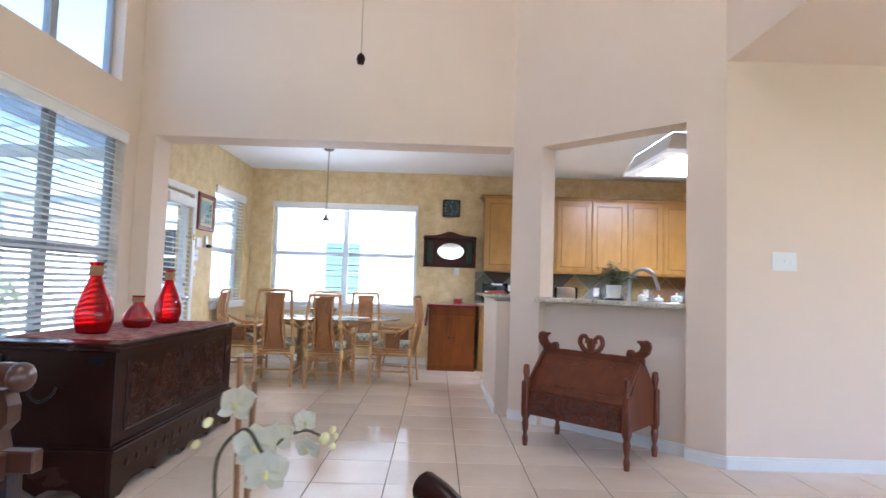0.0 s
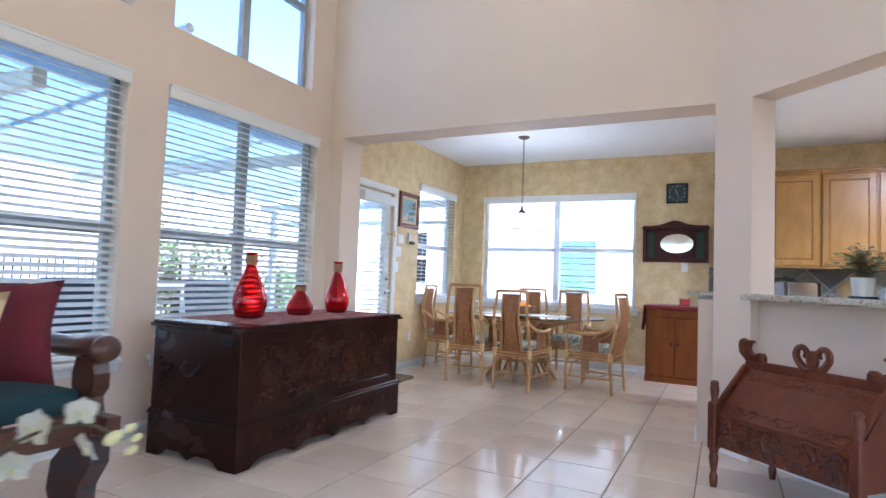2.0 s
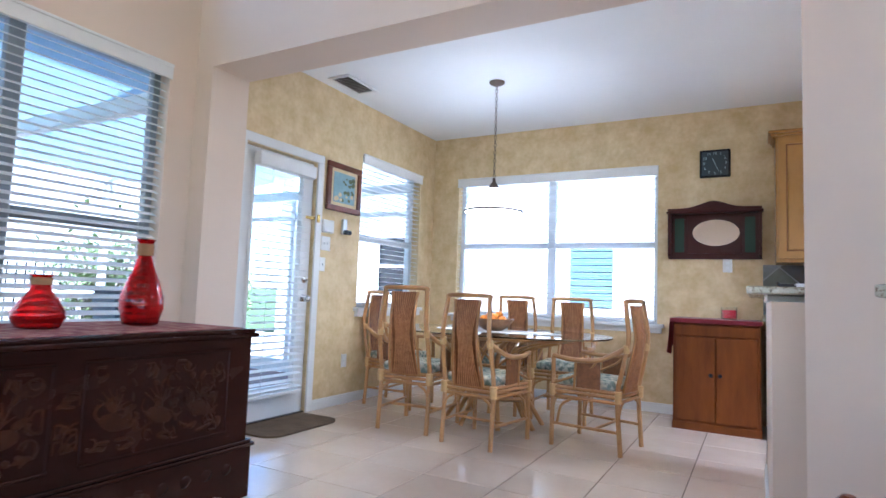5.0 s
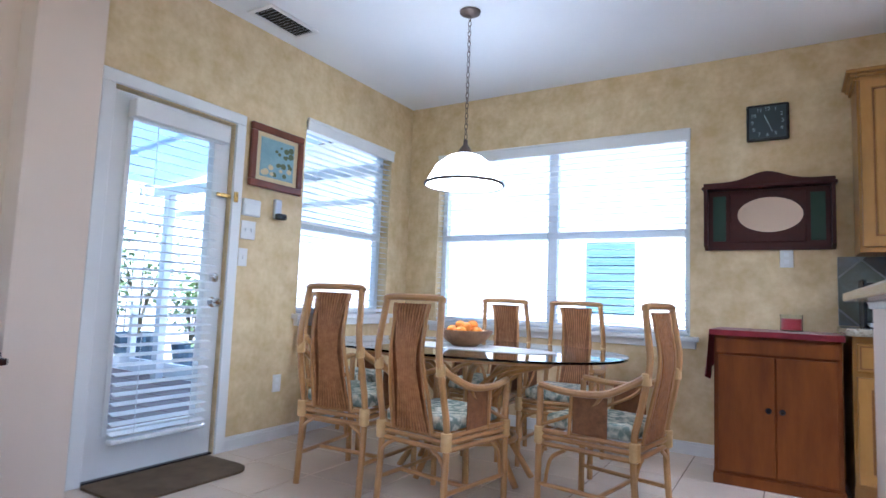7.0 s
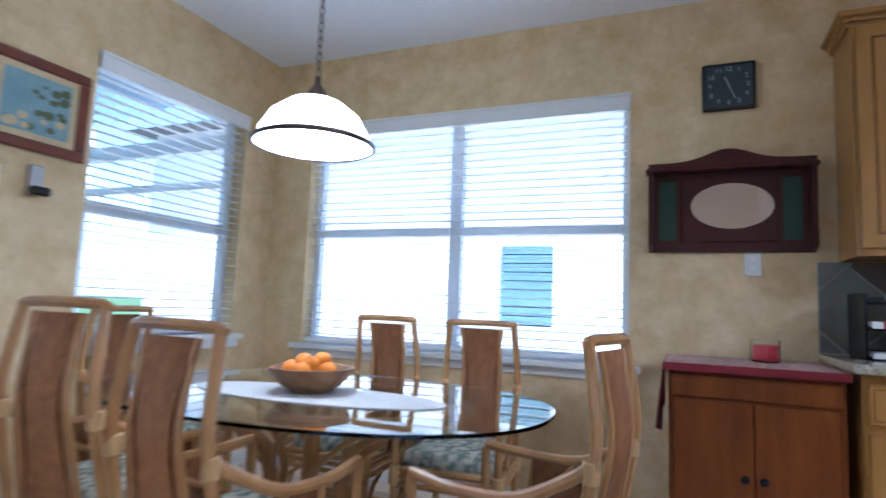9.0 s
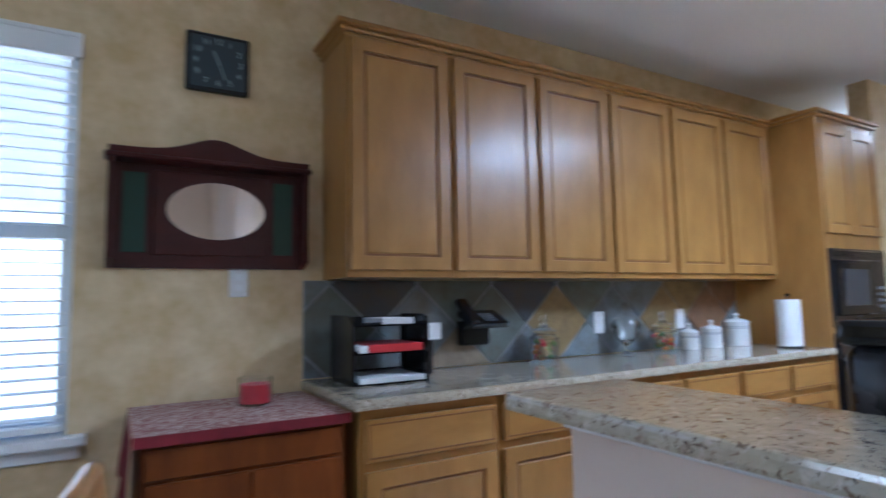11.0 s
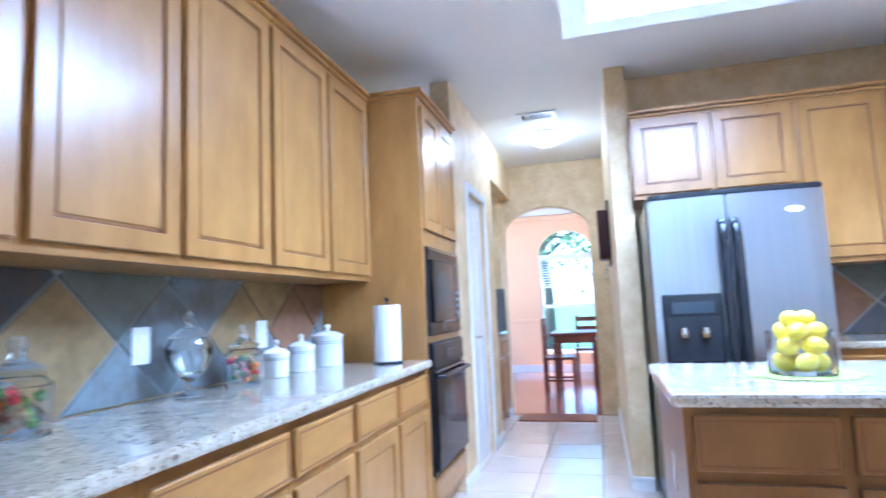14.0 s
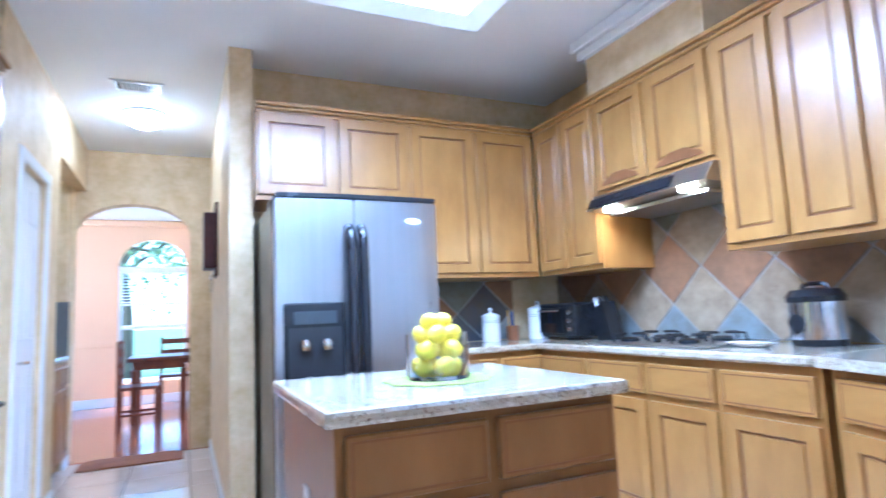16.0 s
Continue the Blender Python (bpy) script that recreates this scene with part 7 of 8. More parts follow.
ex = bmesh.ops.extrude_face_region(dy_, geom=dy_.faces[:])
bmesh.ops.translate(dy_, vec=(0, 0, 0.003), verts=[q for q in ex["geom"] if isinstance(q, bmesh.types.BMVert)])
d_ = link("doily", dy_, material("green_yellow_cloth", (0.33, 0.36, 0.08), (0.22, 0.27, 0.06), rough=0.95, scale=30, fine=160, bump=0.4))
d_.location = (3.98, 6.93, 0.9162)
tagged(d_, "green and yellow woven mat under the glass bowl", "placemat")

# by the hob
pk = thing("pressure_cooker", "steel electric pressure cooker with a black lid", "pressure cooker", (3.88, 5.20, 0.916), 0)
pk.scale = (0.72, 0.72, 0.80)
part("base", lathe([(0, 0), (0.145, 0), (0.15, 0.035), (0, 0.035)], 28), M_BLACK, pk, smooth=True)
part("pot", lathe([(0, 0.035), (0.15, 0.035), (0.15, 0.23), (0, 0.23)], 32), M_CHROME, pk, smooth=True)
part("lid", lathe([(0.155, 0.23), (0.157, 0.26), (0.13, 0.295), (0.05, 0.305), (0, 0.305)], 32), M_BLACK, pk, "black lid", True)
part("lid_handle", tube(curve([(-0.08, 0, 0.295), (-0.05, 0, 0.325), (0.05, 0, 0.325), (0.08, 0, 0.295)], 4), 0.012, 8), M_BLACK, pk, smooth=True)
cpn = lathe([(0, 0), (0.052, 0), (0.050, 0.008), (0, 0.009)], 24)
bmesh.ops.transform(cpn, matrix=pose(0.03, 0.146, 0.12, -90, 0, 0), verts=cpn.verts)
part("control_panel", cpn, M_BLACK, pk, "round black control panel")
to = thing("toaster_oven", "black and steel toaster oven in the corner", "toaster oven", (5.72, 5.10, 0.916), 180)
part("case", box(0, 0.42, -0.28, 0, 0.015, 0.24, 0.012), M_BLACK, to)
part("glass_door", box(0.02, 0.30, -0.292, -0.281, 0.04, 0.21, 0.004), M_BGLASS, to)
part("handle", tube([(0.04, -0.31, 0.19), (0.28, -0.31, 0.19)], 0.007, 8), M_CHROME, to)
for z in (0.07, 0.125, 0.18):
    kn = lathe([(0, 0), (0.02, 0), (0.017, 0.016), (0, 0.018)], 14)
    bmesh.ops.transform(kn, matrix=pose(0.36, -0.281, z, 90, 0, 0), verts=kn.verts)
    part("knob", kn, M_CHROME, to)
kbk = thing("knife_block", "dark wooden knife block", "knife block", (5.20, 5.14, 0.916), 0)
kp = plate([(-0.07, 0), (0.07, 0), (0.10, 0.18), (0.0, 0.24)], 0.11)
part("block", kp, M_BLACK, kbk)
for k in range(4):
    h_ = box(-0.010, 0.010, -0.008, 0.008, 0, 0.08, 0.004)
    bmesh.ops.transform(h_, matrix=pose(0.035 + 0.02 * (k % 2), 0.02 + 0.024 * k, 0.205 - 0.012 * (k % 2), 0, 28, 0), verts=h_.verts)
    part("knife_handle", h_, M_WHITECER if k == 3 else M_BLACK, kbk)
bx = thing("utensil_jar", "copper utensil jar with a blue spatula", "utensil jar", (5.80, 5.55, 0.916))
part("jar", lathe([(0, 0), (0.04, 0), (0.045, 0.10), (0.041, 0.10), (0.037, 0.006), (0, 0.006)], 20), material("copper", (0.60, 0.30, 0.16), (0.5, 0.24, 0.12), rough=0.3, metal=1.0, bump=0.02), bx, smooth=True)
part("spatula", box(-0.012, 0.012, -0.003, 0.003, 0.01, 0.20, 0.002), material("blue_plastic", (0.02, 0.08, 0.36), rough=0.4, bump=0), bx, "blue spatula")
part("spoon", tube([(0.01, 0.01, 0.01), (0.025, 0.02, 0.21)], 0.006, 8), material("yellow_wood", (0.55, 0.32, 0.05), rough=0.5, bump=0.02), bx)
tw = thing("spice_tray", "small tan wooden tray with two little jars", "tray", (5.80, 5.20, 0.916))
ty = box(-0.055, 0.055, -0.06, 0.06, 0, 0.01, 0.002)
for a in ((-0.055, 0.055, -0.06, -0.053), (-0.055, 0.055, 0.053, 0.06), (-0.055, -0.048, -0.053, 0.053), (0.048, 0.055, -0.053, 0.053)):
    box(a[0], a[1], a[2], a[3], 0.01, 0.045, 0.002, ty)
part("tray", ty, material("tan_wood", (0.50, 0.30, 0.12), (0.38, 0.21, 0.08), rough=0.5, scale=8, fine=60, bump=0.03), tw)
for y in (-0.026, 0.026):
    sj = part("jar", lathe([(0, 0.0105), (0.021, 0.0105), (0.021, 0.07), (0.015, 0.08), (0, 0.08)], 16, None, (0, y, 0)), M_WHITECER, tw, "small pale jar", True)
    part("lid", lathe([(0, 0.0805), (0.017, 0.0805), (0.017, 0.095), (0, 0.095)], 16, None, (0, y, 0)), M_STEEL, sj, "grey lid", True)
sr = link("spoon_rest", lathe([(0, 0), (0.05, 0.0), (0.075, 0.018), (0.07, 0.018), (0.045, 0.005), (0, 0.005)], 20), M_WHITECER, None, True)
sr.matrix_world = Matrix.Translation((4.08, 5.38, 0.9165)) @ Matrix.Diagonal((1.5, 0.8, 1, 1))
tagged(sr, "white ceramic spoon rest beside the hob", "spoon rest")

# sink counter: diagonal part, plant, faucet, appliances
own = bmesh.new()
f = own.faces.new([own.verts.new((x, y, 0.876)) for x, y in ((2.10, 6.06), (2.46, 6.06), (3.62, 5.655), (3.62, YS + 0.01), (3.12, YS + 0.01))])
r = bmesh.ops.extrude_face_region(own, geom=[f])
bmesh.ops.translate(own, vec=(0, 0, 0.039), verts=[v for v in r["geom"] if isinstance(v, bmesh.types.BMVert)])
countertop("sink_countertop", own, "speckled granite sink counter behind the bar")
part_sink = thing("diagonal_cabinet", "honey maple sink cabinet set at an angle", "cabinet", (2.46, 6.03, 0), -19.2)
part("body", box(0.0, 1.2, -0.45, 0.0, 0.1, 0.875), M_MAPLE, part_sink).location = (0, -0.02, 0)
for k in range(2):
    fr3 = leaf("door", 0.55, 0.54, part_sink, 0, 0, 0)
    fr3.matrix_basis = pose(0.58 + k * 0.58, -0.019, 0.13, 0, 0, 180)
    fr4 = leaf("drawer_front", 0.55, 0.145, part_sink, 0, 0, 0, drawer=True)
    fr4.matrix_basis = pose(0.58 + k * 0.58, -0.019, 0.70, 0, 0, 180)
fc = thing("kitchen_faucet", "brushed steel gooseneck kitchen faucet", "faucet", (2.72, 5.50, 0.916), -44.6)
part("spout", tube(curve([(0, 0, 0), (0, 0, 0.28), (0.03, 0.0, 0.36), (0.10, 0, 0.405), (0.19, 0, 0.375), (0.235, 0, 0.27), (0.24, 0, 0.24)], 6), 0.015, 12), M_STEEL, fc, "gooseneck spout", True)
part("base", lathe([(0, 0), (0.028, 0), (0.025, 0.03), (0, 0.03)], 18), M_STEEL, fc, smooth=True)
part("lever", tube([(0.0, 0.03, 0.05), (0.0, 0.09, 0.09)], 0.008, 8), M_STEEL, fc, smooth=True)
sp_ = thing("soap_bottle", "small white soap bottle by the sink", "soap bottle", (2.82, 5.50, 0.916))
part("bottle", lathe([(0, 0), (0.03, 0), (0.03, 0.19), (0.012, 0.205), (0, 0.205)], 18), M_WHITECER, sp_, smooth=True)
part("pump", tube([(0, 0, 0.2), (0, 0, 0.235), (0.03, -0.02, 0.235)], 0.005, 6), M_CHROME, sp_)
tp = thing("teapot", "white ceramic teapot on the sink counter", "teapot", (3.02, 5.30, 0.916))
part("body", lathe([(0, 0), (0.05, 0), (0.075, 0.05), (0.07, 0.10), (0.04, 0.13), (0, 0.13)], 24), M_WHITECER, tp, smooth=True)
part("lid", lathe([(0.04, 0.13), (0.035, 0.145), (0.01, 0.155), (0.013, 0.17), (0, 0.18)], 20), M_WHITECER, tp, smooth=True)
pp = thing("potted_plant", "leafy green plant in a white pot on the bar", "potted plant", (2.56, 5.40, 1.0705))
part("stand", lathe([(0.055, 0), (0.075, 0.0), (0.075, 0.012), (0.055, 0.012)], 20), M_BLACK, pp, "black ring stand")
part("pot", lathe([(0, 0.012), (0.05, 0.012), (0.062, 0.115), (0.057, 0.115), (0.05, 0.10), (0, 0.10)], 24), M_WHITECER, pp, "white pot", True)
M_LEAF = material("herb_leaf", (0.20, 0.26, 0.09), (0.11, 0.16, 0.05), rough=0.5, scale=30, fine=120, bump=0.1, vary=0.2)
rp = random.Random(3)
stems, leaves = bmesh.new(), bmesh.new()
for k in range(90):
    a, sprd, hh = rp.uniform(0, 6.28), rp.uniform(0.02, 0.19), rp.uniform(0.06, 0.22)
    tip = Vector((sprd * math.cos(a), sprd * math.sin(a), 0.11 + hh * (1 - 0.35 * sprd / 0.15)))
    mid_ = Vector((tip.x * 0.4, tip.y * 0.4, 0.11 + hh * 0.6))
    tube(curve([(tip.x * 0.1, tip.y * 0.1, 0.10), mid_, tip], 3), 0.0012, 4, stems)
    for j in range(6):
        u = 0.35 + 0.65 * j / 5
        q = mid_.lerp(tip, u)
        b_, l = rp.uniform(0, 6.28), rp.uniform(0.022, 0.042)
        d1 = Vector((math.cos(b_), math.sin(b_), rp.uniform(-0.3, 0.5))).normalized() * l
        d2 = d1.cross(Vector((0, 0, 1))).normalized() * l * 0.38
        leaves.faces.new([leaves.verts.new(q), leaves.verts.new(q + d1 * 0.5 + d2), leaves.verts.new(q + d1), leaves.verts.new(q + d1 * 0.5 - d2)])
part("stems", stems, M_STEM, pp)
part("leaves", leaves, M_LEAF, pp, "many small green leaves")["kind"] = "stuff"
ts = thing("toaster", "steel toaster with black ends behind the bar", "toaster", (2.33, 6.22, 0.916), 20)
part("shell", box(-0.10, 0.10, -0.075, 0.075, 0.02, 0.24, 0.02, seg=2), M_STEEL, ts, smooth=True)
part("end_cap", box(0.098, 0.125, -0.08, 0.08, 0.01, 0.245, 0.012), M_BLACK, ts)
part("end_cap", box(-0.125, -0.098, -0.08, 0.08, 0.01, 0.245, 0.012), M_BLACK, ts)
im = thing("ice_maker", "glossy black countertop ice maker with a rounded lid", "appliance", (2.04, 6.78, 0.916), 0)
ic = bmesh.new()
bmesh.ops.create_cube(ic, size=1, matrix=Matrix.LocRotScale((0.17, 0.17, 0.12), None, (0.32, 0.34, 0.24)))
for v in ic.verts:
    if v.co.z < 0.1:
        v.co.x, v.co.y = 0.17 + (v.co.x - 0.17) * 0.95, 0.17 + (v.co.y - 0.17) * 0.95
bmesh.ops.bevel(ic, geom=ic.edges[:], offset=0.03, segments=4, affect="EDGES", profile=0.5)
part("case", ic, M_BLACK, im, smooth=True)
lid2 = box(0.004, 0.336, -0.002, 0.342, 0.238, 0.282, 0.016, seg=4)
part("lid", lid2, M_BGLASS, im, "glossy domed lid", True)
part("lid_grip", box(-0.006, 0.004, 0.10, 0.24, 0.215, 0.232, 0.004), M_BLACK, im)
hd_ = lathe([(0, 0), (0.012, 0), (0.012, 0.004), (0, 0.004)], 14)
bmesh.ops.transform(hd_, matrix=pose(0.013, 0.22, 0.17, 0, -90, 0), verts=hd_.verts)
part("drain_plug", hd_, M_BGLASS, im)

# ---- outside: patio, screen enclosure, neighbours ----
M_SHRUB = material("shrub_leaf", (0.20, 0.27, 0.10), (0.13, 0.19, 0.07), rough=0.5, scale=4, fine=60, bump=0.1)
M_GRASS = material("lawn", (0.07, 0.12, 0.03), (0.045, 0.08, 0.02), rough=0.95, scale=2, fine=40, bump=0.5)
M_CONC = material("pale_concrete", (0.74, 0.72, 0.68), (0.66, 0.64, 0.60), rough=0.85, scale=1.5, fine=60, bump=0.2)
M_PAVER = material("dark_brown_paver", (0.125, 0.078, 0.070), (0.075, 0.045, 0.042), rough=0.6, scale=3, fine=50, bump=0.1, vary=0.12)
M_ALU = material("white_aluminium", (0.70, 0.72, 0.73), (0.64, 0.66, 0.67), rough=0.4, scale=3, fine=60, bump=0.02)
M_SIDING = material("pale_siding", (0.80, 0.79, 0.76), (0.75, 0.74, 0.71), rough=0.7, scale=1.5, fine=50, bump=0.1)
M_BRICK = material("red_brick", (0.36, 0.17, 0.11), (0.26, 0.11, 0.07), rough=0.85, scale=6, fine=60, bump=0.3, vary=0.15)
M_SHINGLE = material("grey_roof_shingle", (0.16, 0.15, 0.14), (0.11, 0.10, 0.10), rough=0.9, scale=6, fine=60, bump=0.3)
M_BLUEGREY = material("blue_grey_shutter", (0.15, 0.25, 0.28), (0.12, 0.20, 0.23), rough=0.6, scale=5, fine=50, bump=0.05)
tagged(link("ground", box(-400, 400, -400, 400, -0.32, -0.22), M_GRASS), "lawn around the house", "ground", kind="structure")
tagged(link("patio", box(-7.4, XW - 0.165, 0.5, 9.255, -0.22, -0.116), M_CONC), "dark brown paved patio with pale joints", "patio", kind="structure")
tagged(link("pavement", box(-30, 30, 9.26, 14.0, -0.22, -0.12), M_CONC), "pale path beside the house", "pavement", kind="structure")
en = thing("screen_enclosure", "white aluminium patio enclosure frame", "patio enclosure", (0, 0, -0.10))
for y in (0.8, 2.6, 4.4, 6.2, 8.0, 9.2):
    part("post", box(-6.05, -5.97, y - 0.04, y + 0.04, 0, 2.45, 0.004), M_ALU, en)
    rb = tube([(-6.01, y, 2.45), (-3.6, y, 2.95), (XW - 0.18, y, 3.0)], 0.04, 6)
    part("rafter", rb, M_ALU, en)
for z in (0.9, 2.41):
    part("rail", box(-6.04, -5.98, 0.8, 9.2, z, z + 0.06, 0.004), M_ALU, en)
part("end_rail", box(-6.0, XW - 0.18, 9.17, 9.23, 2.0, 2.06, 0.004), M_ALU, en)
part("kick_rail", box(-7.4, XW - 0.18, 9.17, 9.23, 0.0, 0.16, 0.004), M_ALU, en)
part("end_post", box(-3.8, -3.72, 9.16, 9.24, 0, 2.9, 0.004), M_ALU, en)
cv = thing("patio_cover", "blue-grey corrugated patio cover on white beams", "patio cover", (0, 0, 0))
cvb = bmesh.new()
v = [cvb.verts.new(c) for c in ((-5.4, 1.0, 2.28), (XW - 0.18, 1.0, 2.66), (XW - 0.18, 9.1, 2.66), (-5.4, 9.1, 2.28))]
cvb.faces.new(v)
bmesh.ops.solidify(cvb, geom=cvb.faces[:], thickness=0.04)
part("sheet", cvb, material("blue_grey_sheet", (0.42, 0.52, 0.58), (0.36, 0.46, 0.52), rough=0.5, scale=3, fine=40, bump=0.05, stretch=(1, 12, 1)), cv)
for y in (1.05, 3.4, 5.8, 9.0):
    part("beam", box(-5.4, XW - 0.18, y - 0.04, y + 0.04, 2.13, 2.24, 0.004), M_ALU, cv)
for y in (1.05, 9.0):
    part("post", box(-5.15, -5.05, y - 0.05, y + 0.05, -0.10, 2.13, 0.004), M_ALU, cv)


def house(name, label, at, turn, w, d, h, rows):
    """A neighbour's house; its front looks to local -y."""
    ob = thing(name, label, "house", at, turn)
    part("wall", slab_with_holes(0, w, 0, h, 0.2, rows), M_SIDING, ob)
    s = box(0, w, 0.2, d, 0, h)
    part("body", s, M_SIDING, ob)
    rf = bmesh.new()
    v_ = [rf.verts.new(c) for c in ((-0.4, -0.5, h), (w + 0.4, -0.5, h), (w + 0.4, d + 0.4, h), (-0.4, d + 0.4, h), (1.5, d / 2, h + 1.8), (w - 1.5, d / 2, h + 1.8))]
    for q in ((0, 1, 5, 4), (2, 3, 4, 5), (1, 2, 5), (3, 0, 4), (0, 3, 2, 1)):
        rf.faces.new([v_[k] for k in q])
    part("roof", rf, M_SHINGLE, ob)
    for a, b, z0, z1 in rows:
        wn_ = part("window", box(a + 0.05, b - 0.05, 0.10, 0.12, z0 + 0.05, z1 - 0.05), M_BGLASS, ob, "dark window pane")
        f_ = bmesh.new()
        for q in ((a, b, z0, z0 + 0.06), (a, b, z1 - 0.06, z1), (a, a + 0.06, z0 + 0.06, z1 - 0.06), (b - 0.06, b, z0 + 0.06, z1 - 0.06), (a + 0.06, b - 0.06, (z0 + z1) / 2 - 0.03, (z0 + z1) / 2 + 0.03)):
            box(q[0], q[1], -0.02, 0.09, q[2], q[3], 0.004, f_)
        part("window_frame", f_, M_VINYL, wn_)
    return ob


nh = house("neighbour_house", "pale neighbouring house with a louvred window", (-9.0, 14.2, -0.22), 0, 22, 9, 4.6, [(7.5, 8.4, 1.0, 2.3), (13.5, 14.8, 1.1, 2.5), (3.0, 4.2, 1.1, 2.5)])
for k in range(9):
    part("louvre", box(7.56, 8.34, -0.05, -0.03, 1.08 + k * 0.13, 1.195 + k * 0.13, 0.004), M_BLUEGREY, nh, "blue-grey louvre")
house("neighbour_house", "pale neighbouring house beyond the fence", (-17.0, 12.0, -0.22), -90, 20, 9, 4.6, [(3.5, 5.0, 1.1, 2.5), (9.0, 10.4, 1.1, 2.5), (14.0, 15.2, 1.1, 2.5)])
# shed wall with a door seen past the patio, brick pillar
sd = thing("garden_shed", "pale blue-grey shed with a white-framed door", "shed", (-9.2, 6.2, -0.22), 70)
part("walls", box(0, 2.6, 0, 2.0, 0, 2.5), M_SIDING, sd)
part("roof", box(-0.15, 2.75, -0.2, 2.2, 2.5, 2.6, 0.02), M_SHINGLE, sd)
part("door", box(0.5, 1.5, -0.04, -0.001, 0.05, 2.1, 0.01), M_BLUEGREY, sd, "blue-grey door")
part("door_frame", box(0.42, 0.499, -0.05, -0.001, 0.0, 2.2, 0.004), M_ALU, sd)
bp2 = thing("brick_pillar", "square red brick pillar at the fence", "pillar", (-8.1, 4.1, -0.22))
part("mortar", box(0.006, 0.444, 0.006, 0.444, 0, 2.2), M_CONC, bp2)
for row in range(28):
    for k in range(2):
        for s in range(4):
            b_ = box(0.004, 0.214, 0, 0.1, 0.004, 0.068, 0.003)
            bmesh.ops.translate(b_, vec=(0.222 * k, 0, row * 0.0785), verts=b_.verts)
            if s == 0 and row == 0 and k == 0:
                brick_mesh = part("brick", b_, M_BRICK, bp2)
                first_brick = brick_mesh.data
                continue
            b_.free()
            if s in (0, 1):
                o_ = new("brick", first_brick)
                o_.parent = bp2
                o_.matrix_basis = Matrix.Translation((0.222 * k, 0, row * 0.0785)) if s == 0 else pose(0.45, 0.0 + 0.222 * k, row * 0.0785, 0, 0, 90)
# iron fence
fn = thing("iron_fence", "black iron picket fence beyond the patio", "fence", (-7.6, 1.0, -0.22), 90)
for z in (0.25, 1.25):
    part("rail", box(0, 9.0, -0.015, 0.015, z, z + 0.03), M_IRON, fn)
pk0 = part("picket", box(-0.008, 0.008, -0.008, 0.008, 0.05, 1.45), M_IRON, fn)
for k in range(1, 76):
    o_ = new("picket", pk0.data)
    o_.parent, o_.location = fn, (k * 0.12, 0, 0)
# bins, planters, shrubs
def bin_(at, turn, label, mat):
    b = thing("wheelie_bin", label, "bin", at, turn)
    bd_ = bmesh.new()
    bmesh.ops.create_cube(bd_, size=1, matrix=Matrix.LocRotScale((0, 0, 0.5), None, (0.56, 0.62, 0.94)))
    for v_ in bd_.verts:
        if v_.co.z < 0.3:
            v_.co.x *= 0.8
            v_.co.y *= 0.8
    bmesh.ops.bevel(bd_, geom=bd_.edges[:], offset=0.03, segments=2, affect="EDGES")
    part("body", bd_, mat, b)
    part("lid", box(-0.30, 0.30, -0.34, 0.33, 0.97, 1.03, 0.02, seg=2), mat, b)
    for x in (-0.25, 0.25):
        w_ = lathe([(0, -0.025), (0.10, -0.025), (0.10, 0.025), (0, 0.025)], 16)
        bmesh.ops.transform(w_, matrix=pose(x, 0.27, 0.10, 0, 90, 0), verts=w_.verts)
        part("wheel", w_, M_BLACK, b)
    return b


M_NAVY = material("navy_plastic", (0.035, 0.06, 0.09), (0.025, 0.045, 0.07), rough=0.5, bump=0.05)
bin_((-5.3, 5.9, -0.10), 30, "dark blue wheelie bin on the patio", M_NAVY)
bin_((-4.9, 4.6, -0.10), 10, "dark blue wheelie bin beside the enclosure", M_NAVY)
bin_((-5.4, 8.0, -0.10), 0, "dark bin near the patio door", M_NAVY)


def shrub(name, label, at, h, r, n, seed, pot=None):
    ob = thing(name, label, "plant", at)
    base = 0.0
    if pot:
        part("planter", lathe([(0, 0), (pot * 0.8, 0), (pot, pot * 1.3), (pot * 0.92, pot * 1.3), (pot * 0.85, pot * 1.1), (0, pot * 1.1)], 20), M_NAVY, ob, "dark planter")
        base = pot * 1.1
    q = random.Random(seed)
    st_, lv_ = bmesh.new(), bmesh.new()
    for k in range(max(n // 22, 5)):
        a = q.uniform(0, 6.28)
        top_ = Vector((r * q.uniform(0.2, 0.8) * math.cos(a), r * q.uniform(0.2, 0.8) * math.sin(a), base + h * q.uniform(0.55, 0.98)))
        tube(curve([(0, 0, base), (top_.x * 0.3, top_.y * 0.3, base + (top_.z - base) * 0.5), top_], 3), 0.012 * h, 5, st_, 0.003)
        for j in range(22):
            c_ = top_ + Vector((q.gauss(0, r * 0.28), q.gauss(0, r * 0.28), q.gauss(-0.1 * h, h * 0.16)))
            c_.z = max(c_.z, base + 0.05)
            l = q.uniform(0.05, 0.11)
            d1 = Vector((q.gauss(0, 1), q.gauss(0, 1), q.gauss(0, 0.6))).normalized() * l
            d2 = d1.cross(Vector((q.gauss(0, 1), q.gauss(0, 1), 1))).normalized() * l * 0.4
            lv_.faces.new([lv_.verts.new(c_), lv_.verts.new(c_ + d1 * 0.5 + d2), lv_.verts.new(c_ + d1), lv_.verts.new(c_ + d1 * 0.5 - d2)])
    part("stems", st_, M_STEM, ob)
    part("leaves", lv_, M_SHRUB, ob, "small green leaves")["kind"] = "stuff"
    return ob


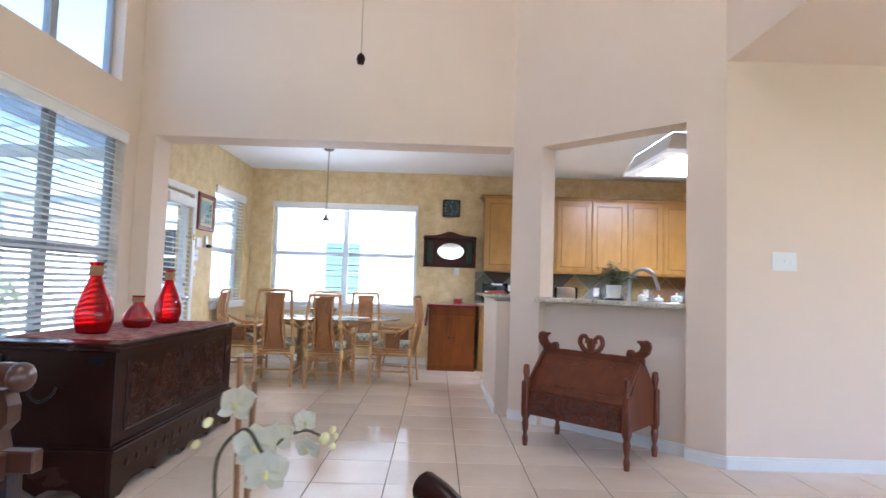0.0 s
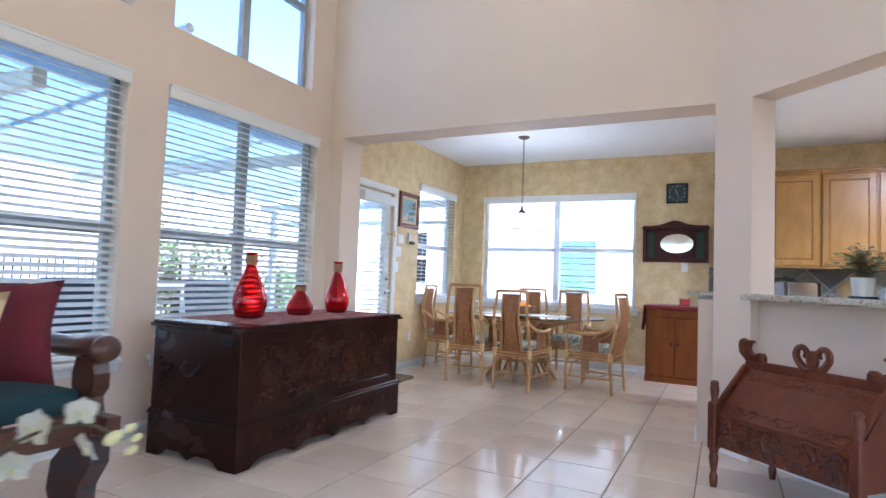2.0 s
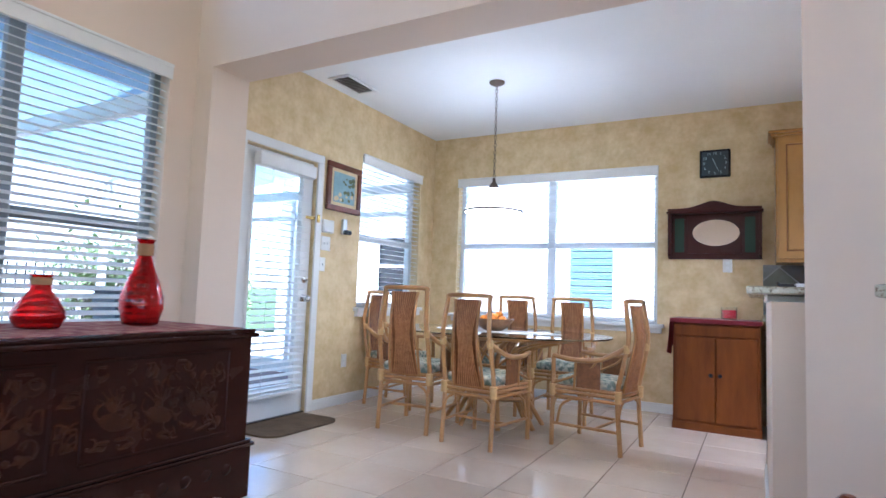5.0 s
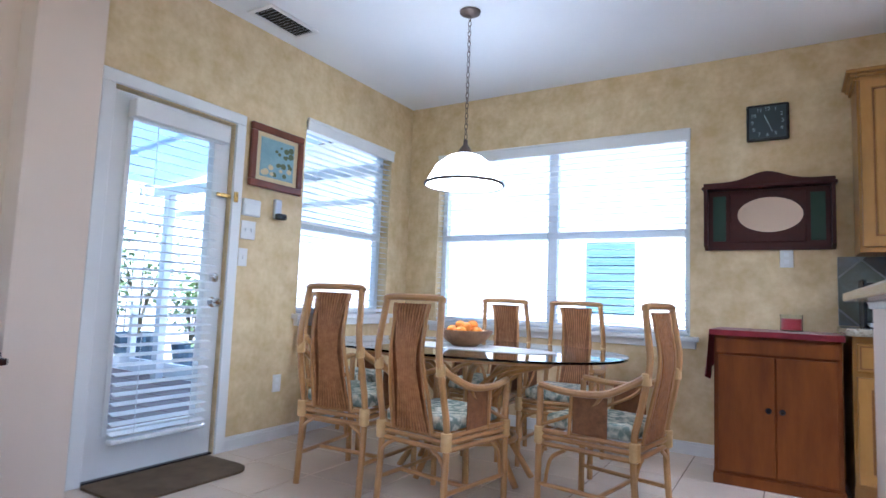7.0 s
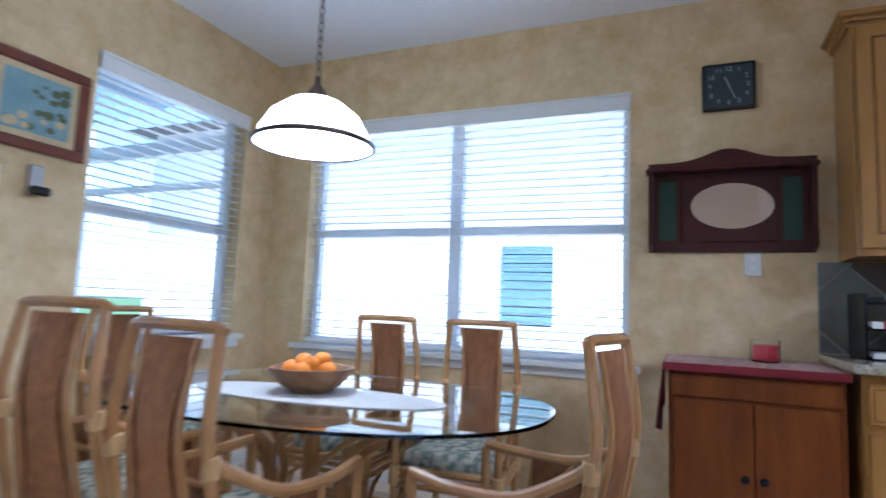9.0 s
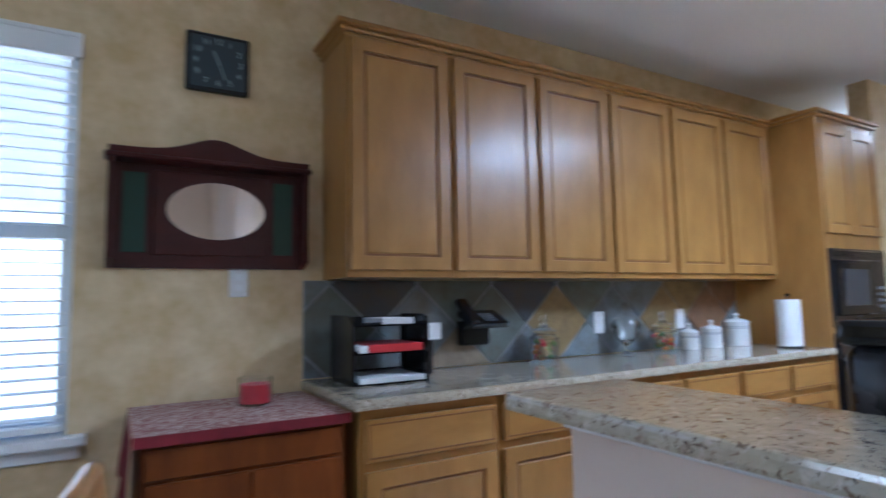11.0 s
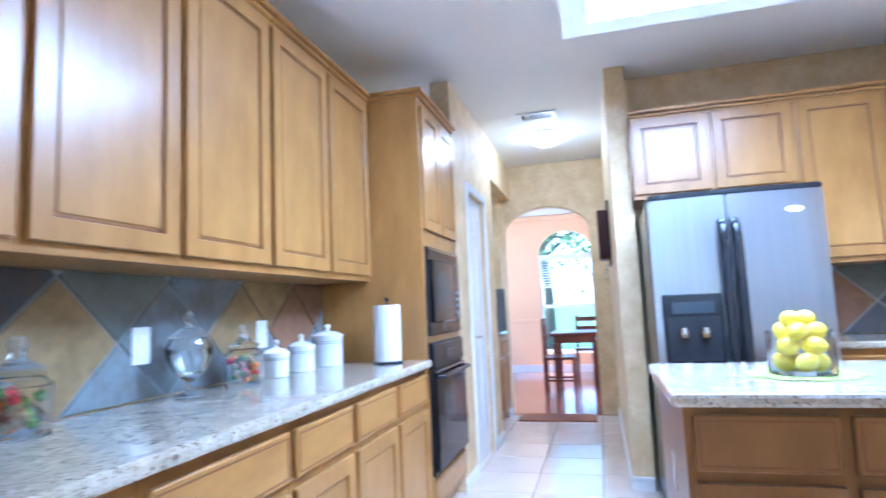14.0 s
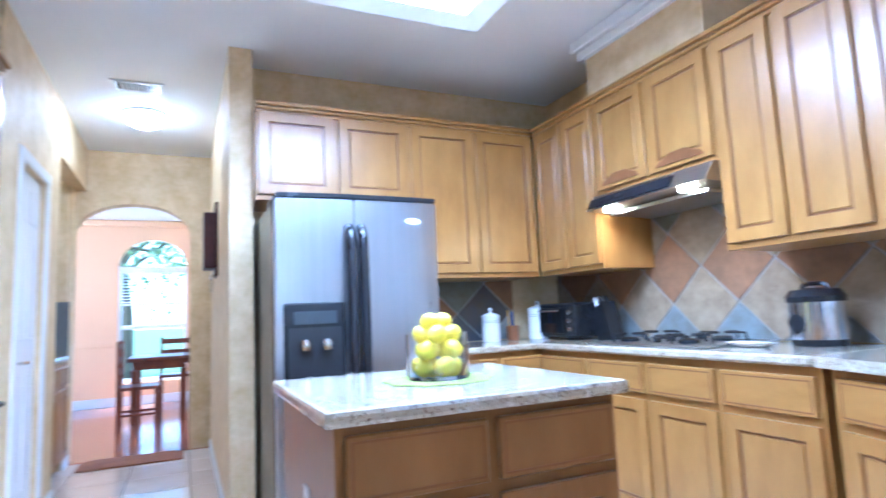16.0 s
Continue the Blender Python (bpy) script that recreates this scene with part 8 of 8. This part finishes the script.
shrub("potted_shrub", "leafy green shrub in a dark planter on the patio", (-6.8, 9.75, -0.12), 1.5, 0.6, 420, 5, 0.34)
shrub("potted_shrub", "low leafy plant in a dark planter", (-5.9, 10.0, -0.12), 1.0, 0.4, 500, 6, 0.26)
for k, (x, y) in enumerate(((-7.0, 8.6), (-8.6, 2.4))):
    shrub("garden_shrub", "leafy green garden shrub by the fence", (x, y, -0.22), 1.9, 0.8, 1800, 20 + k)
# dark pavers of the covered patio
pav = bpy.data.objects["patio"]
paver = None
for i in range(-3, 13):
    for j in range(3, 20):
        if paver is None:
            paver = part("paver", box(0, 0.392, 0, 0.392, 0, 0.02, 0.004), M_PAVER, pav)
            o_ = paver
        else:
            o_ = new("paver", paver.data)
            o_.parent = pav
        o_.location = (-6.15 + i * 0.4 - 0.0, 1.15 + j * 0.4, -0.118)
# trees beyond the dining room window
def tree(at, seed, h=7.0):
    ob = thing("tree", "broad leafy green tree in the front yard", "tree", at)
    q = random.Random(seed)
    tr_ = tube(curve([(0, 0, 0), (0.1, 0, h * 0.25), (0, 0.15, h * 0.5)], 4), 0.18, 8, None, 0.10)
    lv_ = bmesh.new()
    for k in range(9):
        a = 2 * math.pi * k / 9 + q.uniform(-0.2, 0.2)
        e = Vector((h * 0.33 * math.cos(a), h * 0.33 * math.sin(a), h * q.uniform(0.5, 0.95)))
        tube(curve([(0, 0.1, h * q.uniform(0.3, 0.5)), e * 0.55 + Vector((0, 0, h * 0.2)), e], 3), 0.07, 6, tr_, 0.02)
        for j in range(260):
            c_ = e * q.uniform(0.6, 1.1) + Vector((q.gauss(0, 0.55), q.gauss(0, 0.55), q.gauss(0, 0.5)))
            l = q.uniform(0.10, 0.2)
            d1 = Vector((q.gauss(0, 1), q.gauss(0, 1), q.gauss(0, 0.6))).normalized() * l
            d2 = d1.cross(Vector((q.gauss(0, 1), q.gauss(0, 1), 1))).normalized() * l * 0.42
            lv_.faces.new([lv_.verts.new(c_), lv_.verts.new(c_ + d1 * 0.5 + d2), lv_.verts.new(c_ + d1), lv_.verts.new(c_ + d1 * 0.5 - d2)])
    part("trunk", tr_, M_STEM, ob)
    part("crown", lv_, M_SHRUB, ob, "uneven leafy crown")["kind"] = "stuff"


tree((19.0, 9.0, -0.22), 1)
tree((20.5, 5.5, -0.22), 2)
tree((-14.5, 3.0, -0.22), 3, 6)

# ---- floor tiles, last ----
PITCH, GX, GY = 0.427, 1.31, 5.05
fl = tagged(link("floor", box(XW - 0.15, 8.175, S0, YN + 0.1, -0.22, -0.004), M_GROUT), "cream ceramic tile floor with brown grout", "floor", kind="structure")
tile = box(-PITCH / 2 + 0.003, PITCH / 2 - 0.003, -PITCH / 2 + 0.003, PITCH / 2 - 0.003, -0.010, 0.0, 0.0015)
first_tile = None
rest = bmesh.new()
for i in range(-8, 17):
    for k in range(-21, 10):
        cx, cy = GX + (i + 0.5) * PITCH, GY + (k + 0.5) * PITCH
        if not (XW - 0.1 < cx < 8.15 and S0 < cy < YN + 0.15):
            continue
        near = (cx < 2.6 and 2.7 < cy < 9.1) or (cx > 4.6 and 7.2 < cy < 8.7)
        hi = min(cx + PITCH / 2 - 0.003, 8.174)
        if near and cx + PITCH / 2 < 8.17:
            if first_tile is None:
                first_tile = part("tile", tile, M_TILE, fl)
                first_tile.location = (cx, cy, 0)
            else:
                o_ = new("tile", first_tile.data)
                o_.parent, o_.location = fl, (cx, cy, 0)
        else:
            box(cx - PITCH / 2 + 0.003, hi, cy - PITCH / 2 + 0.003, cy + PITCH / 2 - 0.003, -0.010, 0.0, 0.0015, rest)
part("far_tiles", rest, M_TILE, fl)["kind"] = "stuff"
